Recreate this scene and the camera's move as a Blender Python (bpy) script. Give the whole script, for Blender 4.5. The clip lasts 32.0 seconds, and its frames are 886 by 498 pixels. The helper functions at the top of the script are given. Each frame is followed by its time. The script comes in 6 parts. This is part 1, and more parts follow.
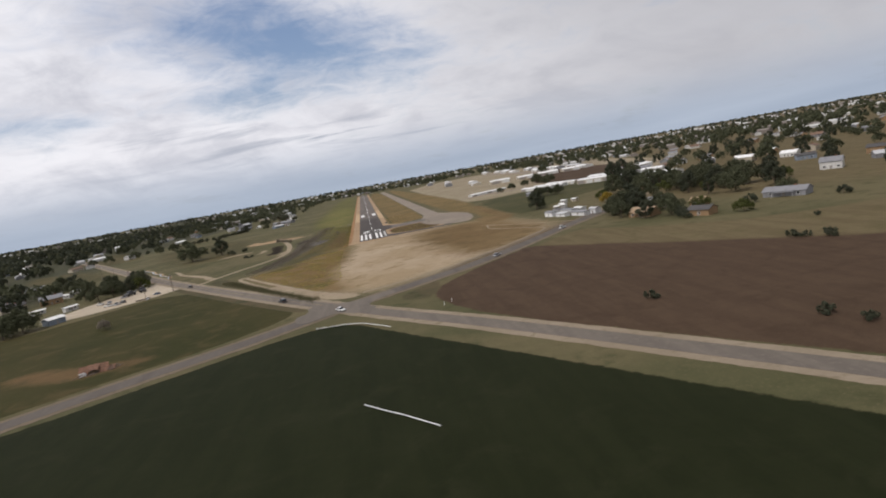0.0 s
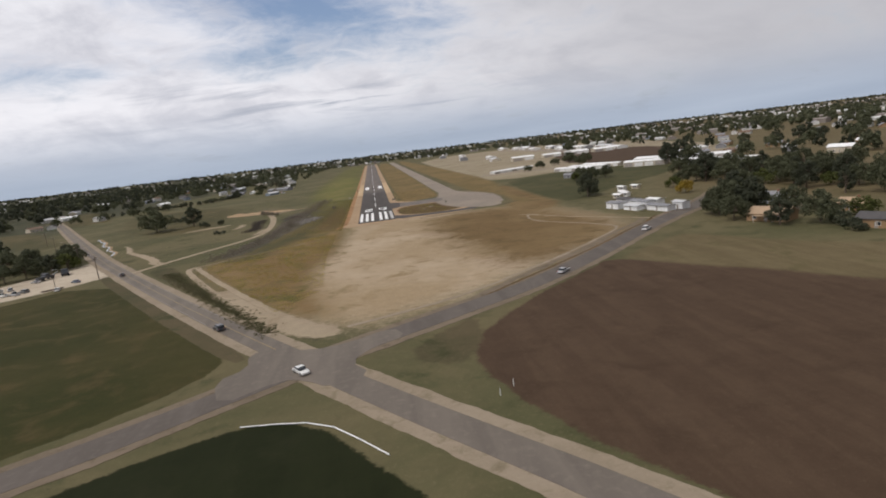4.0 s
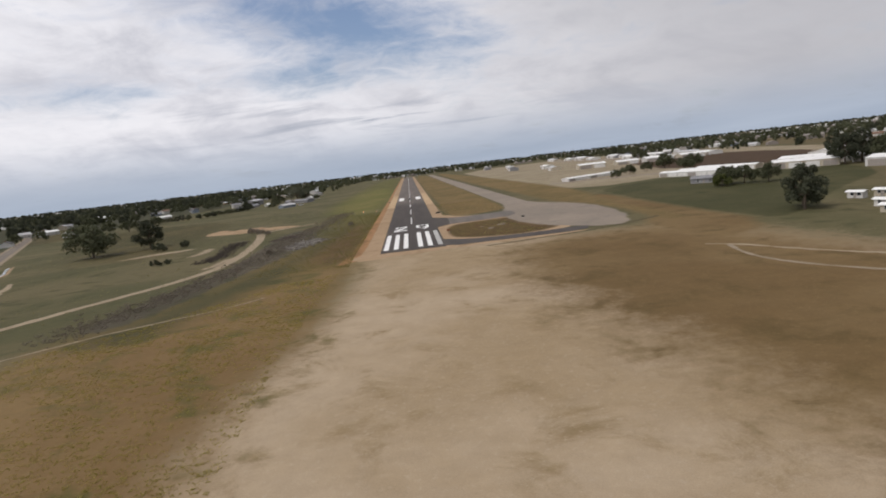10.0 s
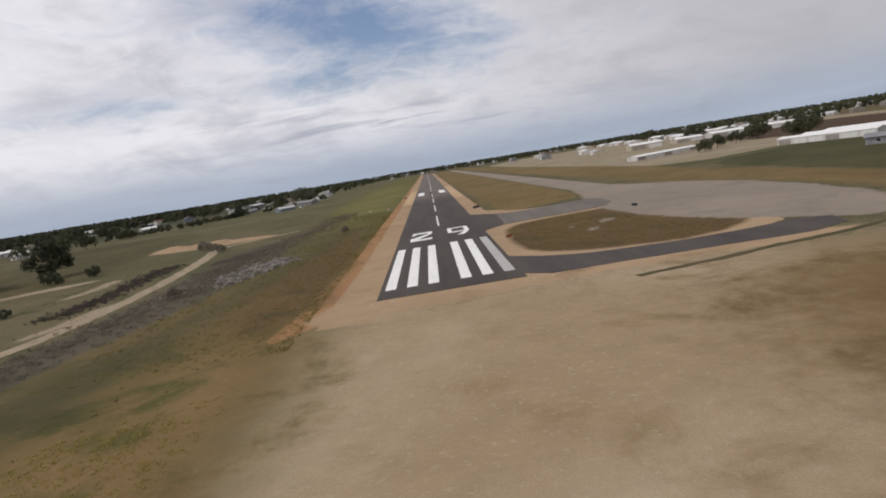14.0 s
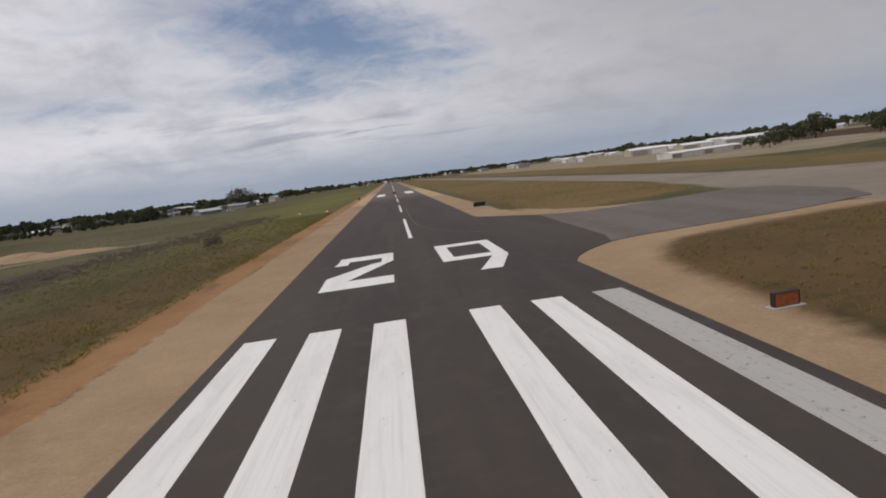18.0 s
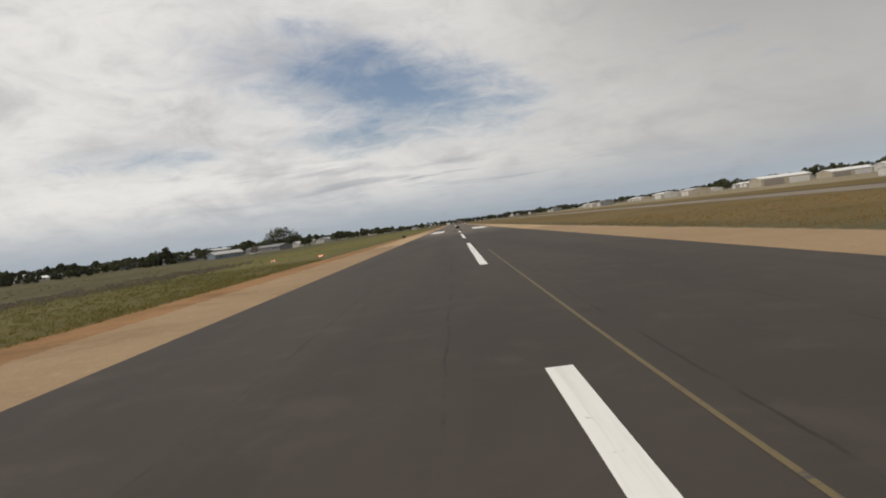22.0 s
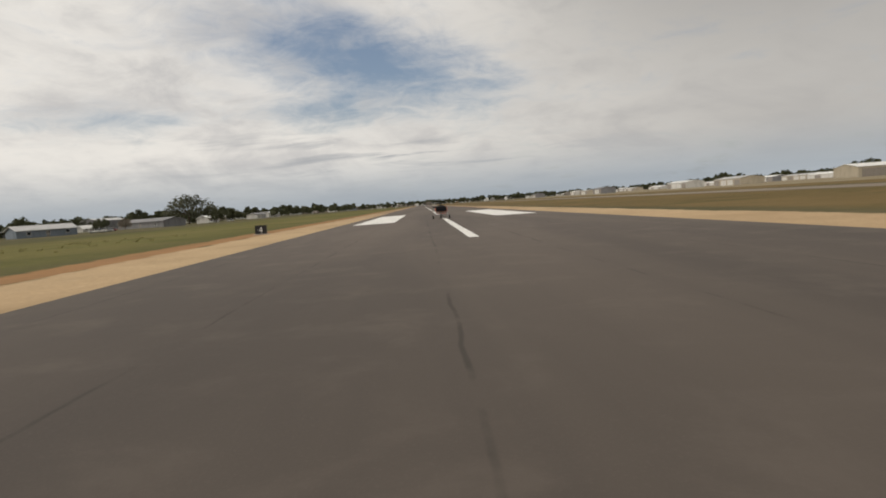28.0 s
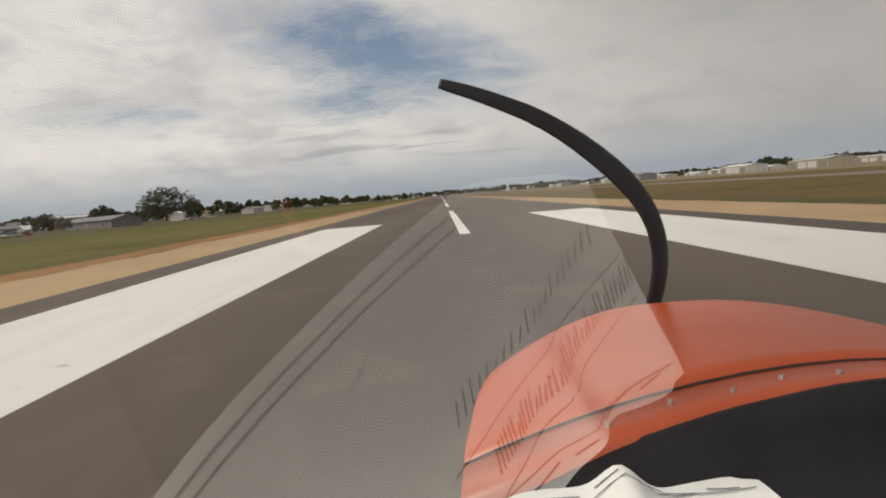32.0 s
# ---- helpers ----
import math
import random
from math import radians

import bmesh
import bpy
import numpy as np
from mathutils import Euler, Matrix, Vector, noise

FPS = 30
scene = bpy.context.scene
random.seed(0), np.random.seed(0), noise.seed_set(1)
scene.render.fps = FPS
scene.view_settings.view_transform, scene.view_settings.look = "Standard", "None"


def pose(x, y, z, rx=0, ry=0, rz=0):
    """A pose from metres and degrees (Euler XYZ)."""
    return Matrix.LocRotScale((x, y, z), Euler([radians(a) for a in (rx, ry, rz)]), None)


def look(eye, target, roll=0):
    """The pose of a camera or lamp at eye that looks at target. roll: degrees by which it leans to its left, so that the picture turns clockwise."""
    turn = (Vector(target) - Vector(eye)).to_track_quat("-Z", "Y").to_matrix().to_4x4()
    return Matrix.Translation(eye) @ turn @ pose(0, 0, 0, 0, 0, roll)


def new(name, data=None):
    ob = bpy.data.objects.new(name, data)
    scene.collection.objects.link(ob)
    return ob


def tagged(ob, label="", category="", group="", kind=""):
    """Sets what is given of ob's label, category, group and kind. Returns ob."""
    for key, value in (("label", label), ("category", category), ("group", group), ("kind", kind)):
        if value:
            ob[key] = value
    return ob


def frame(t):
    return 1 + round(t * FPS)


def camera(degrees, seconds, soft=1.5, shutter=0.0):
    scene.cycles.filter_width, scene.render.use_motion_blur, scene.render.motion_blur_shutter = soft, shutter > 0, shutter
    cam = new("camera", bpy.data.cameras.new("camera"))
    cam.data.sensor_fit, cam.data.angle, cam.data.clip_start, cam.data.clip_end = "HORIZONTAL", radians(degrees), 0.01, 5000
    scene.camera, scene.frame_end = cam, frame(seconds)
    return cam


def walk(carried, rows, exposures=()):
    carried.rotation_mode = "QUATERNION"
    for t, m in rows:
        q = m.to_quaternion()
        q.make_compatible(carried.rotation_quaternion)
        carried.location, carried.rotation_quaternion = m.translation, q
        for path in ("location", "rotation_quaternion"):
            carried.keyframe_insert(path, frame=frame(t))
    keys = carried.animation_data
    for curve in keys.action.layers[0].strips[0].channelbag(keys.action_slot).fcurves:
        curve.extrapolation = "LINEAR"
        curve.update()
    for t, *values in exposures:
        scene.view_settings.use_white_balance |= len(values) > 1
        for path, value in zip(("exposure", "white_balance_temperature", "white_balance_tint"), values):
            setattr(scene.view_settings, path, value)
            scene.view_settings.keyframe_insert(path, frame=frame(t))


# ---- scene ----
# The approach and landing: x is across the runway, y along it from the threshold, z up.
cam = camera(74.05, 32.0, soft=1.9)
# seconds, x, y, z, yaw, pitch, roll
FLIGHT = [
    (0.0, -2.31, -453.53, 44.50, -8.13, -7.91, 10.31),
    (0.5, -1.87, -441.72, 44.37, -9.03, -8.61, 7.85),
    (1.0, -1.41, -429.89, 44.21, -10.05, -9.08, 9.74),
    (1.5, -0.91, -417.95, 43.96, -9.94, -7.90, 11.18),
    (2.0, -0.35, -405.81, 43.66, -8.94, -8.05, 8.47),
    (2.5, 0.24, -393.47, 43.34, -8.81, -8.62, 6.11),
    (4.5, 1.55, -341.10, 41.11, -5.89, -10.69, 6.97),
    (5.0, 1.69, -327.80, 40.34, -3.88, -11.16, 6.06),
    (5.5, 1.79, -314.62, 39.45, -1.99, -11.68, 4.61),
    (6.0, 1.84, -301.66, 38.42, -1.09, -11.28, 11.00),
    (6.5, 1.82, -288.95, 37.24, -0.20, -10.59, 10.24),
    (7.0, 1.72, -276.41, 35.93, -1.51, -9.98, 10.17),
    (7.5, 1.58, -263.96, 34.53, -4.36, -10.66, 10.69),
    (8.0, 1.44, -251.38, 33.07, -5.83, -10.51, 10.67),
    (8.5, 1.34, -238.46, 31.60, -5.00, -10.34, 9.39),
    (9.0, 1.30, -225.21, 30.18, -4.21, -9.09, 12.14),
    (9.5, 1.33, -211.62, 28.93, -2.58, -9.26, 8.30),
    (10.0, 1.39, -197.78, 27.75, -3.44, -8.27, 6.64),
    (10.5, 1.42, -183.80, 26.56, -5.50, -7.59, 5.01),
    (11.0, 1.35, -169.71, 25.41, -6.94, -7.95, 6.13),
    (11.5, 1.12, -155.52, 24.35, -6.53, -8.55, 5.21),
    (12.0, 0.76, -141.30, 23.30, -4.73, -9.10, 4.28),
    (12.5, 0.31, -127.14, 22.19, -3.21, -8.29, 8.61),
    (13.0, -0.17, -113.08, 20.98, -1.58, -8.02, 9.00),
    (13.5, -0.65, -99.22, 19.62, -1.81, -7.69, 9.52),
    (15.5, -1.04, -45.63, 13.99, -1.29, -10.75, 7.55),
    (16.0, -1.25, -32.37, 12.36, -3.08, -9.78, 7.03),
    (16.5, -1.42, -19.15, 10.82, -5.18, -7.45, 7.70),
    (17.0, -1.49, -5.96, 9.48, -6.59, -6.81, 8.61),
    (17.5, -1.53, 7.21, 8.50, -5.91, -7.30, 8.52),
    (18.0, -1.54, 20.22, 7.77, -5.15, -7.39, 7.42),
    (18.5, -1.45, 32.77, 6.96, -5.80, -6.69, 5.87),
    (19.0, -1.41, 45.25, 5.79, -7.40, -6.44, 6.22),
    (19.5, -1.30, 58.07, 4.92, -6.99, -4.79, 5.67),
    (20.0, -1.38, 71.04, 4.39, -5.73, -2.90, 4.89),
    (20.5, -1.55, 83.95, 4.07, -2.47, -1.30, 8.00),
    (21.0, -1.47, 96.64, 3.62, -0.04, -2.05, 7.51),
    (21.5, -1.43, 109.11, 3.17, 0.63, -3.12, 7.43),
    (22.0, -1.43, 121.31, 2.75, 1.05, -2.37, 7.48),
    (22.5, -1.46, 133.23, 2.40, 0.08, 0.14, 8.60),
    (23.0, -1.43, 144.87, 2.18, 0.12, -0.01, 8.05),
    (23.5, -1.28, 156.25, 2.11, -0.11, 0.21, 6.43),
    (24.0, -1.11, 167.39, 2.09, -0.80, 0.23, 4.08),
    (24.5, -1.00, 178.31, 2.01, -0.82, -1.74, 3.28),
    (25.0, -0.99, 189.13, 1.94, 0.31, -2.72, 3.83),
    (25.5, -1.15, 199.89, 1.94, 2.80, -4.06, 4.39),
    (27.5, -2.47, 241.38, 1.69, -1.06, -4.27, 4.17),
    (28.0, -2.24, 250.97, 1.76, -2.02, -4.45, 4.07),
    (28.5, -1.99, 260.43, 1.88, -1.40, -4.67, 4.80),
    (29.0, -1.77, 269.57, 1.92, -1.05, -4.64, 4.57),
    (29.5, -1.54, 278.22, 1.90, -1.05, -4.37, 4.68),
    (30.0, -1.30, 286.30, 1.86, -1.42, -4.35, 5.10),
    (30.5, -1.09, 293.82, 1.91, -0.78, -4.44, 5.01),
    (31.0, -1.05, 300.69, 1.89, 0.12, -4.45, 4.91),
    (31.5, -0.94, 307.08, 1.87, 0.29, -4.25, 4.86),
    (32.0, -0.92, 313.24, 1.88, -0.23, -5.25, 4.72),
]
walk(cam, [(t, pose(x, y, z, 90 + pitch, roll, yaw)) for t, x, y, z, yaw, pitch, roll in FLIGHT],
     exposures=[(0.0, 0.08, 6380.0, 14.5), (8.0, 0.06, 6400.0, 14.5), (13.0, -0.02, 6400.0, 15.0), (16.0, -0.16, 6400.0, 15.5), (18.0, -0.28, 6400.0, 15.5), (20.5, -0.16, 6700.0, 12.0), (25.0, -0.10, 7000.0, 9.5), (32.0, -0.10, 7150.0, 11.0)])

# ---- world, sun ----
SUN_EL, SUN_AZ = 54.0, -112.0  # degrees; azimuth from +y towards +x


def build_world():
    w = bpy.data.worlds.new("overcast_sky")
    scene.world = w
    w.use_nodes = True
    nt = w.node_tree
    nt.nodes.clear()
    N, L = nt.nodes.new, nt.links.new

    def val(op, a, b=0.0, clamp=False):
        n = N("ShaderNodeMath")
        n.operation, n.use_clamp = op, clamp
        for i, v in enumerate((a, b)):
            if isinstance(v, (int, float)):
                n.inputs[i].default_value = v
            else:
                L(v, n.inputs[i])
        return n.outputs[0]

    def ramp(v, lo, hi):
        n = N("ShaderNodeMapRange")
        n.interpolation_type = "SMOOTHSTEP"
        L(v, n.inputs[0])
        n.inputs[1].default_value, n.inputs[2].default_value = lo, hi
        return n.outputs[0]

    def blend(f, a, b):
        n = N("ShaderNodeMix")
        n.data_type = "RGBA"
        L(f, n.inputs[0])
        for i, v in ((6, a), (7, b)):
            if isinstance(v, tuple):
                n.inputs[i].default_value = (*v, 1)
            else:
                L(v, n.inputs[i])
        return n.outputs[2]

    def fbm(vec, scale, detail, rough, dist=0.0):
        n = N("ShaderNodeTexNoise")
        L(vec, n.inputs["Vector"])
        n.inputs["Scale"].default_value, n.inputs["Detail"].default_value = scale, detail
        n.inputs["Roughness"].default_value, n.inputs["Distortion"].default_value = rough, dist
        return n.outputs[0]

    co = N("ShaderNodeTexCoord").outputs["Generated"]
    sep = N("ShaderNodeSeparateXYZ")
    L(co, sep.inputs[0])
    x, y, z = sep.outputs
    zz = val("MAXIMUM", z, 0.0)
    # cloud layer seen in perspective
    up = val("ADD", zz, 0.20)
    px, py = val("DIVIDE", x, up), val("DIVIDE", y, up)
    comb = N("ShaderNodeCombineXYZ")
    L(px, comb.inputs[0])
    L(py, comb.inputs[1])
    flat = comb.outputs[0]
    streak = N("ShaderNodeMapping")
    L(flat, streak.inputs[0])
    streak.inputs["Scale"].default_value = (0.9, 1.05, 1.0)
    streak.inputs["Rotation"].default_value = (0, 0, 0.35)
    streak.inputs["Location"].default_value = (3.1, 1.7, 0.0)
    big = fbm(streak.outputs[0], 0.9, 4, 0.5, 0.3)
    fine = fbm(streak.outputs[0], 2.6, 9, 0.58, 0.35)
    # the break in the cloud: an oval round azimuth -5 degrees, 14 degrees up, sinking to the north
    az = val("ARCTAN2", x, y)
    el = val("ARCSINE", z)

    def oval(a0, e0, wa, we, slope=0.0):
        off = val("SUBTRACT", az, radians(a0))
        da = val("DIVIDE", off, radians(wa))
        de = val("DIVIDE", val("SUBTRACT", val("SUBTRACT", el, val("MULTIPLY", off, slope)), radians(e0)), radians(we))
        return val("POWER", 2.718, val("MULTIPLY", val("ADD", val("MULTIPLY", da, da), val("MULTIPLY", de, de)), -1.0))

    wisps = fbm(streak.outputs[0], 5.5, 8, 0.66, 0.8)
    puffs_at = N("ShaderNodeCombineXYZ")
    L(val("MULTIPLY", az, 5.0), puffs_at.inputs[0])
    L(val("MULTIPLY", val("SUBTRACT", el, val("MULTIPLY", az, -0.12)), 10.0), puffs_at.inputs[1])
    puffs = fbm(puffs_at.outputs[0], 1.25, 9, 0.6, 0.6)
    hole = val("ADD", oval(-5, 14.0, 14, 4.6, -0.22), val("ADD", val("MULTIPLY", oval(-10, 9.2, 7, 1.3), 0.45), val("MULTIPLY", oval(-28, 9.0, 9, 1.6), 0.5)))
    dens = val("ADD", val("ADD", val("MULTIPLY", puffs, 0.62), val("MULTIPLY", fine, 0.48)), val("ADD", val("MULTIPLY", wisps, 0.42), val("MULTIPLY", hole, -0.54)))
    cover = ramp(dens, 0.20, 0.74)
    shade = ramp(val("ADD", val("MULTIPLY", puffs, 0.62), val("ADD", val("MULTIPLY", fine, 0.36), val("MULTIPLY", big, 0.32))), 0.56, 0.84)
    cloud = blend(shade, (0.84, 0.845, 0.85), (0.56, 0.575, 0.61))
    # greyer, smoother cloud to the north and overhead there
    side = ramp(az, radians(-14), radians(40))
    cloud = blend(val("MULTIPLY", side, 0.85), cloud, (0.45, 0.455, 0.465))
    high = val("MULTIPLY", ramp(az, radians(0), radians(30)), ramp(el, radians(7), radians(19)))
    cloud = blend(val("MULTIPLY", high, 0.8), cloud, (0.38, 0.385, 0.395))
    # long thin grey bars low in the west
    bars = N("ShaderNodeCombineXYZ")
    L(val("MULTIPLY", az, 3.2), bars.inputs[0])
    L(val("MULTIPLY", val("SUBTRACT", el, val("MULTIPLY", az, 0.03)), 34.0), bars.inputs[1])
    bar = val("MULTIPLY", ramp(fbm(bars.outputs[0], 1.3, 5, 0.55, 0.5), 0.50, 0.66), val("ADD", oval(-9, 5.6, 17, 1.9), val("MULTIPLY", oval(4, 4.2, 13, 1.8), 0.8)))
    cloud = blend(val("MULTIPLY", bar, 0.85, True), cloud, (0.40, 0.43, 0.48))
    low = ramp(el, radians(0.0), radians(6.0))
    lowband = blend(fbm(bars.outputs[0], 0.8, 4, 0.5), (0.29, 0.355, 0.44), (0.46, 0.525, 0.60))
    hazy = blend(low, lowband, cloud)
    sky = N("ShaderNodeTexSky")
    sky.sky_type, sky.sun_disc = "NISHITA", False
    sky.sun_elevation, sky.sun_rotation = radians(SUN_EL), radians(SUN_AZ)
    sky.altitude, sky.dust_density = 760, 4.5
    b_sky, b_cloud, out, mix = N("ShaderNodeBackground"), N("ShaderNodeBackground"), N("ShaderNodeOutputWorld"), N("ShaderNodeMixShader")
    L(sky.outputs[0], b_sky.inputs[0])
    b_sky.inputs[1].default_value = 0.115
    L(hazy, b_cloud.inputs[0])
    b_cloud.inputs[1].default_value = 1.0
    L(val("MAXIMUM", cover, val("SUBTRACT", 1.0, low)), mix.inputs[0])
    L(b_sky.outputs[0], mix.inputs[1])
    L(b_cloud.outputs[0], mix.inputs[2])
    L(mix.outputs[0], out.inputs[0])


build_world()
sun_data = bpy.data.lights.new("sun", "SUN")
sun_data.energy, sun_data.angle, sun_data.color = 1.7, radians(12), (1.0, 0.95, 0.87)
sun = new("sun", sun_data)
sun_from = Vector((math.sin(radians(SUN_AZ)) * math.cos(radians(SUN_EL)), math.cos(radians(SUN_AZ)) * math.cos(radians(SUN_EL)), math.sin(radians(SUN_EL))))
sun.matrix_world = look(sun_from * 50, (0, 0, 0))

# ---- materials ----


class Nodes:
    """A short way to write a node material."""

    def __init__(self, name, rough=0.8, metal=0.0, spec=0.3):
        self.m = bpy.data.materials.new(name)
        self.m.use_nodes = True
        self.nt = self.m.node_tree
        self.bsdf = self.nt.nodes["Principled BSDF"]
        self.bsdf.inputs["Roughness"].default_value = rough
        self.bsdf.inputs["Metallic"].default_value = metal
        self.bsdf.inputs["Specular IOR Level"].default_value = spec
        self.co = self.nt.nodes.new("ShaderNodeTexCoord").outputs["Object"]

    def add(self, kind):
        return self.nt.nodes.new(kind)

    def link(self, a, b):
        self.nt.links.new(a, b)

    def noise(self, scale, detail=4, rough=0.55, dist=0.0, stretch=None, turn=0.0):
        n = self.add("ShaderNodeTexNoise")
        src = self.co
        if stretch:
            mp = self.add("ShaderNodeMapping")
            self.link(src, mp.inputs[0])
            mp.inputs["Scale"].default_value = stretch
            mp.inputs["Rotation"].default_value = (0, 0, turn)
            src = mp.outputs[0]
        self.link(src, n.inputs["Vector"])
        n.inputs["Scale"].default_value, n.inputs["Detail"].default_value = scale, detail
        n.inputs["Roughness"].default_value, n.inputs["Distortion"].default_value = rough, dist
        return n.outputs[0]

    def step(self, v, lo, hi):
        n = self.add("ShaderNodeMapRange")
        n.interpolation_type = "SMOOTHSTEP"
        self.link(v, n.inputs[0])
        n.inputs[1].default_value, n.inputs[2].default_value = lo, hi
        return n.outputs[0]

    def math(self, op, a, b):
        n = self.add("ShaderNodeMath")
        n.operation = op
        for i, v in enumerate((a, b)):
            if isinstance(v, (int, float)):
                n.inputs[i].default_value = v
            else:
                self.link(v, n.inputs[i])
        return n.outputs[0]

    def mix(self, f, a, b, mode="MIX"):
        n = self.add("ShaderNodeMix")
        n.data_type, n.blend_type = "RGBA", mode
        if isinstance(f, (int, float)):
            n.inputs[0].default_value = f
        else:
            self.link(f, n.inputs[0])
        for i, v in ((6, a), (7, b)):
            if isinstance(v, tuple):
                n.inputs[i].default_value = (*v, 1)
            else:
                self.link(v, n.inputs[i])
        return n.outputs[2]

    def random(self):
        return self.add("ShaderNodeObjectInfo").outputs["Random"]

    def island(self):
        return self.add("ShaderNodeNewGeometry").outputs["Random Per Island"]

    def bump(self, h, strength=0.3, dist=0.02):
        n = self.add("ShaderNodeBump")
        n.inputs["Strength"].default_value, n.inputs["Distance"].default_value = strength, dist
        self.link(h, n.inputs["Height"])
        self.link(n.outputs[0], self.bsdf.inputs["Normal"])

    def colour(self, c):
        if isinstance(c, tuple):
            self.bsdf.inputs["Base Color"].default_value = (*c, 1)
        else:
            self.link(c, self.bsdf.inputs["Base Color"])
        return self.m


SPEC = {}


def earth(name, a, b, c, d, big=0.02, mid=0.12, fine=1.6, stretch=None, turn=0.0, bump=0.4, cut=(0.50, 0.72)):
    """Ground cover: two broad tones, patches of a third and specks of a fourth."""
    SPEC[name] = (a, b, c, d, cut)
    k = Nodes(name, 0.95, 0, 0.1)
    n1 = k.noise(big, 5, 0.6, 0.5, stretch, turn)
    n2 = k.noise(mid, 6, 0.65, 0.4, stretch, turn)
    n3 = k.noise(fine, 5, 0.7, 0.0, stretch, turn)
    col = k.mix(k.step(n1, 0.38, 0.62), a, b)
    col = k.mix(k.step(n2, *cut), col, c)
    col = k.mix(k.math("MULTIPLY", k.step(n3, 0.52, 0.75), 0.6), col, d)
    tone = k.noise(mid * 3.1, 3, 0.6)
    col = k.mix(0.35, col, k.mix(tone, (0.35, 0.35, 0.35), (0.68, 0.68, 0.68)), "OVERLAY")
    if bump:
        k.bump(n3, bump, 0.08)
    return k.colour(col)


def plain(name, c, rough=0.6, metal=0.0, vary=0.12, scale=3.0, spec=0.4, grain=30.0):
    """Paint, plaster, metal: one colour with slight stains and a fine grain."""
    k = Nodes(name, rough, metal, spec)
    n = k.noise(scale, 5, 0.6)
    g = k.noise(grain, 3, 0.6)
    dark, light = tuple(v * (1 - vary) for v in c), tuple(min(1, v * (1 + vary)) for v in c)
    col = k.mix(k.step(n, 0.3, 0.7), dark, light)
    col = k.mix(k.math("MULTIPLY", g, vary), col, tuple(v * 0.6 for v in c))
    k.bump(g, 0.08, 0.01)
    return k.colour(col)

from mathutils.geometry import tessellate_polygon

M = {}
M["land"] = earth("rough_grassland", (0.080, 0.077, 0.037), (0.120, 0.102, 0.054), (0.054, 0.056, 0.025), (0.155, 0.132, 0.080), 0.006, 0.05, 0.8)
# browner grass in itself; the windshield reflection's pale veil is mixed into this tan
M["dry"] = earth("dry_meadow", (0.37, 0.292, 0.202), (0.29, 0.217, 0.132), (0.225, 0.163, 0.088), (0.42, 0.35, 0.26), 0.022, 0.09, 1.1, (1, 0.5, 1), 0.5)
M["olive"] = earth("olive_grass", (0.118, 0.092, 0.036), (0.158, 0.106, 0.043), (0.048, 0.052, 0.017), (0.215, 0.158, 0.078), 0.02, 0.10, 1.2)
M["brush"] = earth("grey_brush", (0.066, 0.058, 0.040), (0.092, 0.079, 0.058), (0.040, 0.042, 0.021), (0.128, 0.11, 0.084), 0.03, 0.16, 1.5)
M["pasture"] = earth("green_pasture", (0.031, 0.033, 0.0095), (0.046, 0.042, 0.014), (0.068, 0.052, 0.021), (0.058, 0.050, 0.019), 0.012, 0.05, 1.2, cut=(0.47, 0.70))
M["crop"] = earth("young_crop", (0.0125, 0.0155, 0.0050), (0.0155, 0.0185, 0.0065), (0.020, 0.022, 0.009), (0.011, 0.014, 0.0045), 0.01, 0.08, 1.6, (4, 0.5, 1), 0.85)
M["soil"] = earth("ploughed_soil", (0.064, 0.041, 0.026), (0.075, 0.049, 0.031), (0.055, 0.035, 0.022), (0.088, 0.062, 0.040), 0.012, 0.09, 1.4, (0.4, 3, 1), 0.35)
M["stubble"] = earth("stubble_strip", (0.108, 0.084, 0.044), (0.132, 0.104, 0.056), (0.088, 0.076, 0.034), (0.165, 0.132, 0.079), 0.02, 0.1, 1.4, (0.4, 2, 1), 0.35)
M["straw"] = earth("straw_ground", (0.235, 0.195, 0.13), (0.28, 0.235, 0.165), (0.19, 0.15, 0.09), (0.33, 0.29, 0.215), 0.012, 0.06, 0.9)
M["bank"] = earth("green_bank", (0.060, 0.056, 0.025), (0.094, 0.076, 0.036), (0.044, 0.043, 0.017), (0.125, 0.098, 0.048), 0.03, 0.12, 1.4)
M["rustgrass"] = earth("rust_grass", (0.135, 0.088, 0.039), (0.165, 0.113, 0.054), (0.098, 0.068, 0.028), (0.205, 0.148, 0.078), 0.02, 0.1, 1.4)
M["rusty"] = earth("rust_and_olive_grass", (0.160, 0.102, 0.045), (0.195, 0.132, 0.061), (0.078, 0.074, 0.022), (0.24, 0.188, 0.105), 0.05, 0.06, 1.3, cut=(0.49, 0.68))
M["weeds"] = earth("road_verge_weeds", (0.062, 0.056, 0.028), (0.09, 0.072, 0.04), (0.04, 0.044, 0.018), (0.13, 0.105, 0.065), 0.04, 0.2, 1.8)
M["dull"] = earth("dull_brown_grass", (0.098, 0.064, 0.029), (0.125, 0.080, 0.037), (0.052, 0.045, 0.019), (0.17, 0.118, 0.062), 0.05, 0.16, 1.6, (1, 0.5, 1))
# grass darkened in its colour for the shade under the trees
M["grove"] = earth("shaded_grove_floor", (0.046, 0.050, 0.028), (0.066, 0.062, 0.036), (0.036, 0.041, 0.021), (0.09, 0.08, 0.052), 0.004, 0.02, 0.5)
M["gold"] = earth("golden_grass", (0.170, 0.118, 0.052), (0.135, 0.098, 0.041), (0.092, 0.078, 0.029), (0.22, 0.165, 0.085), 0.015, 0.08, 1.3, (1, 0.4, 1))
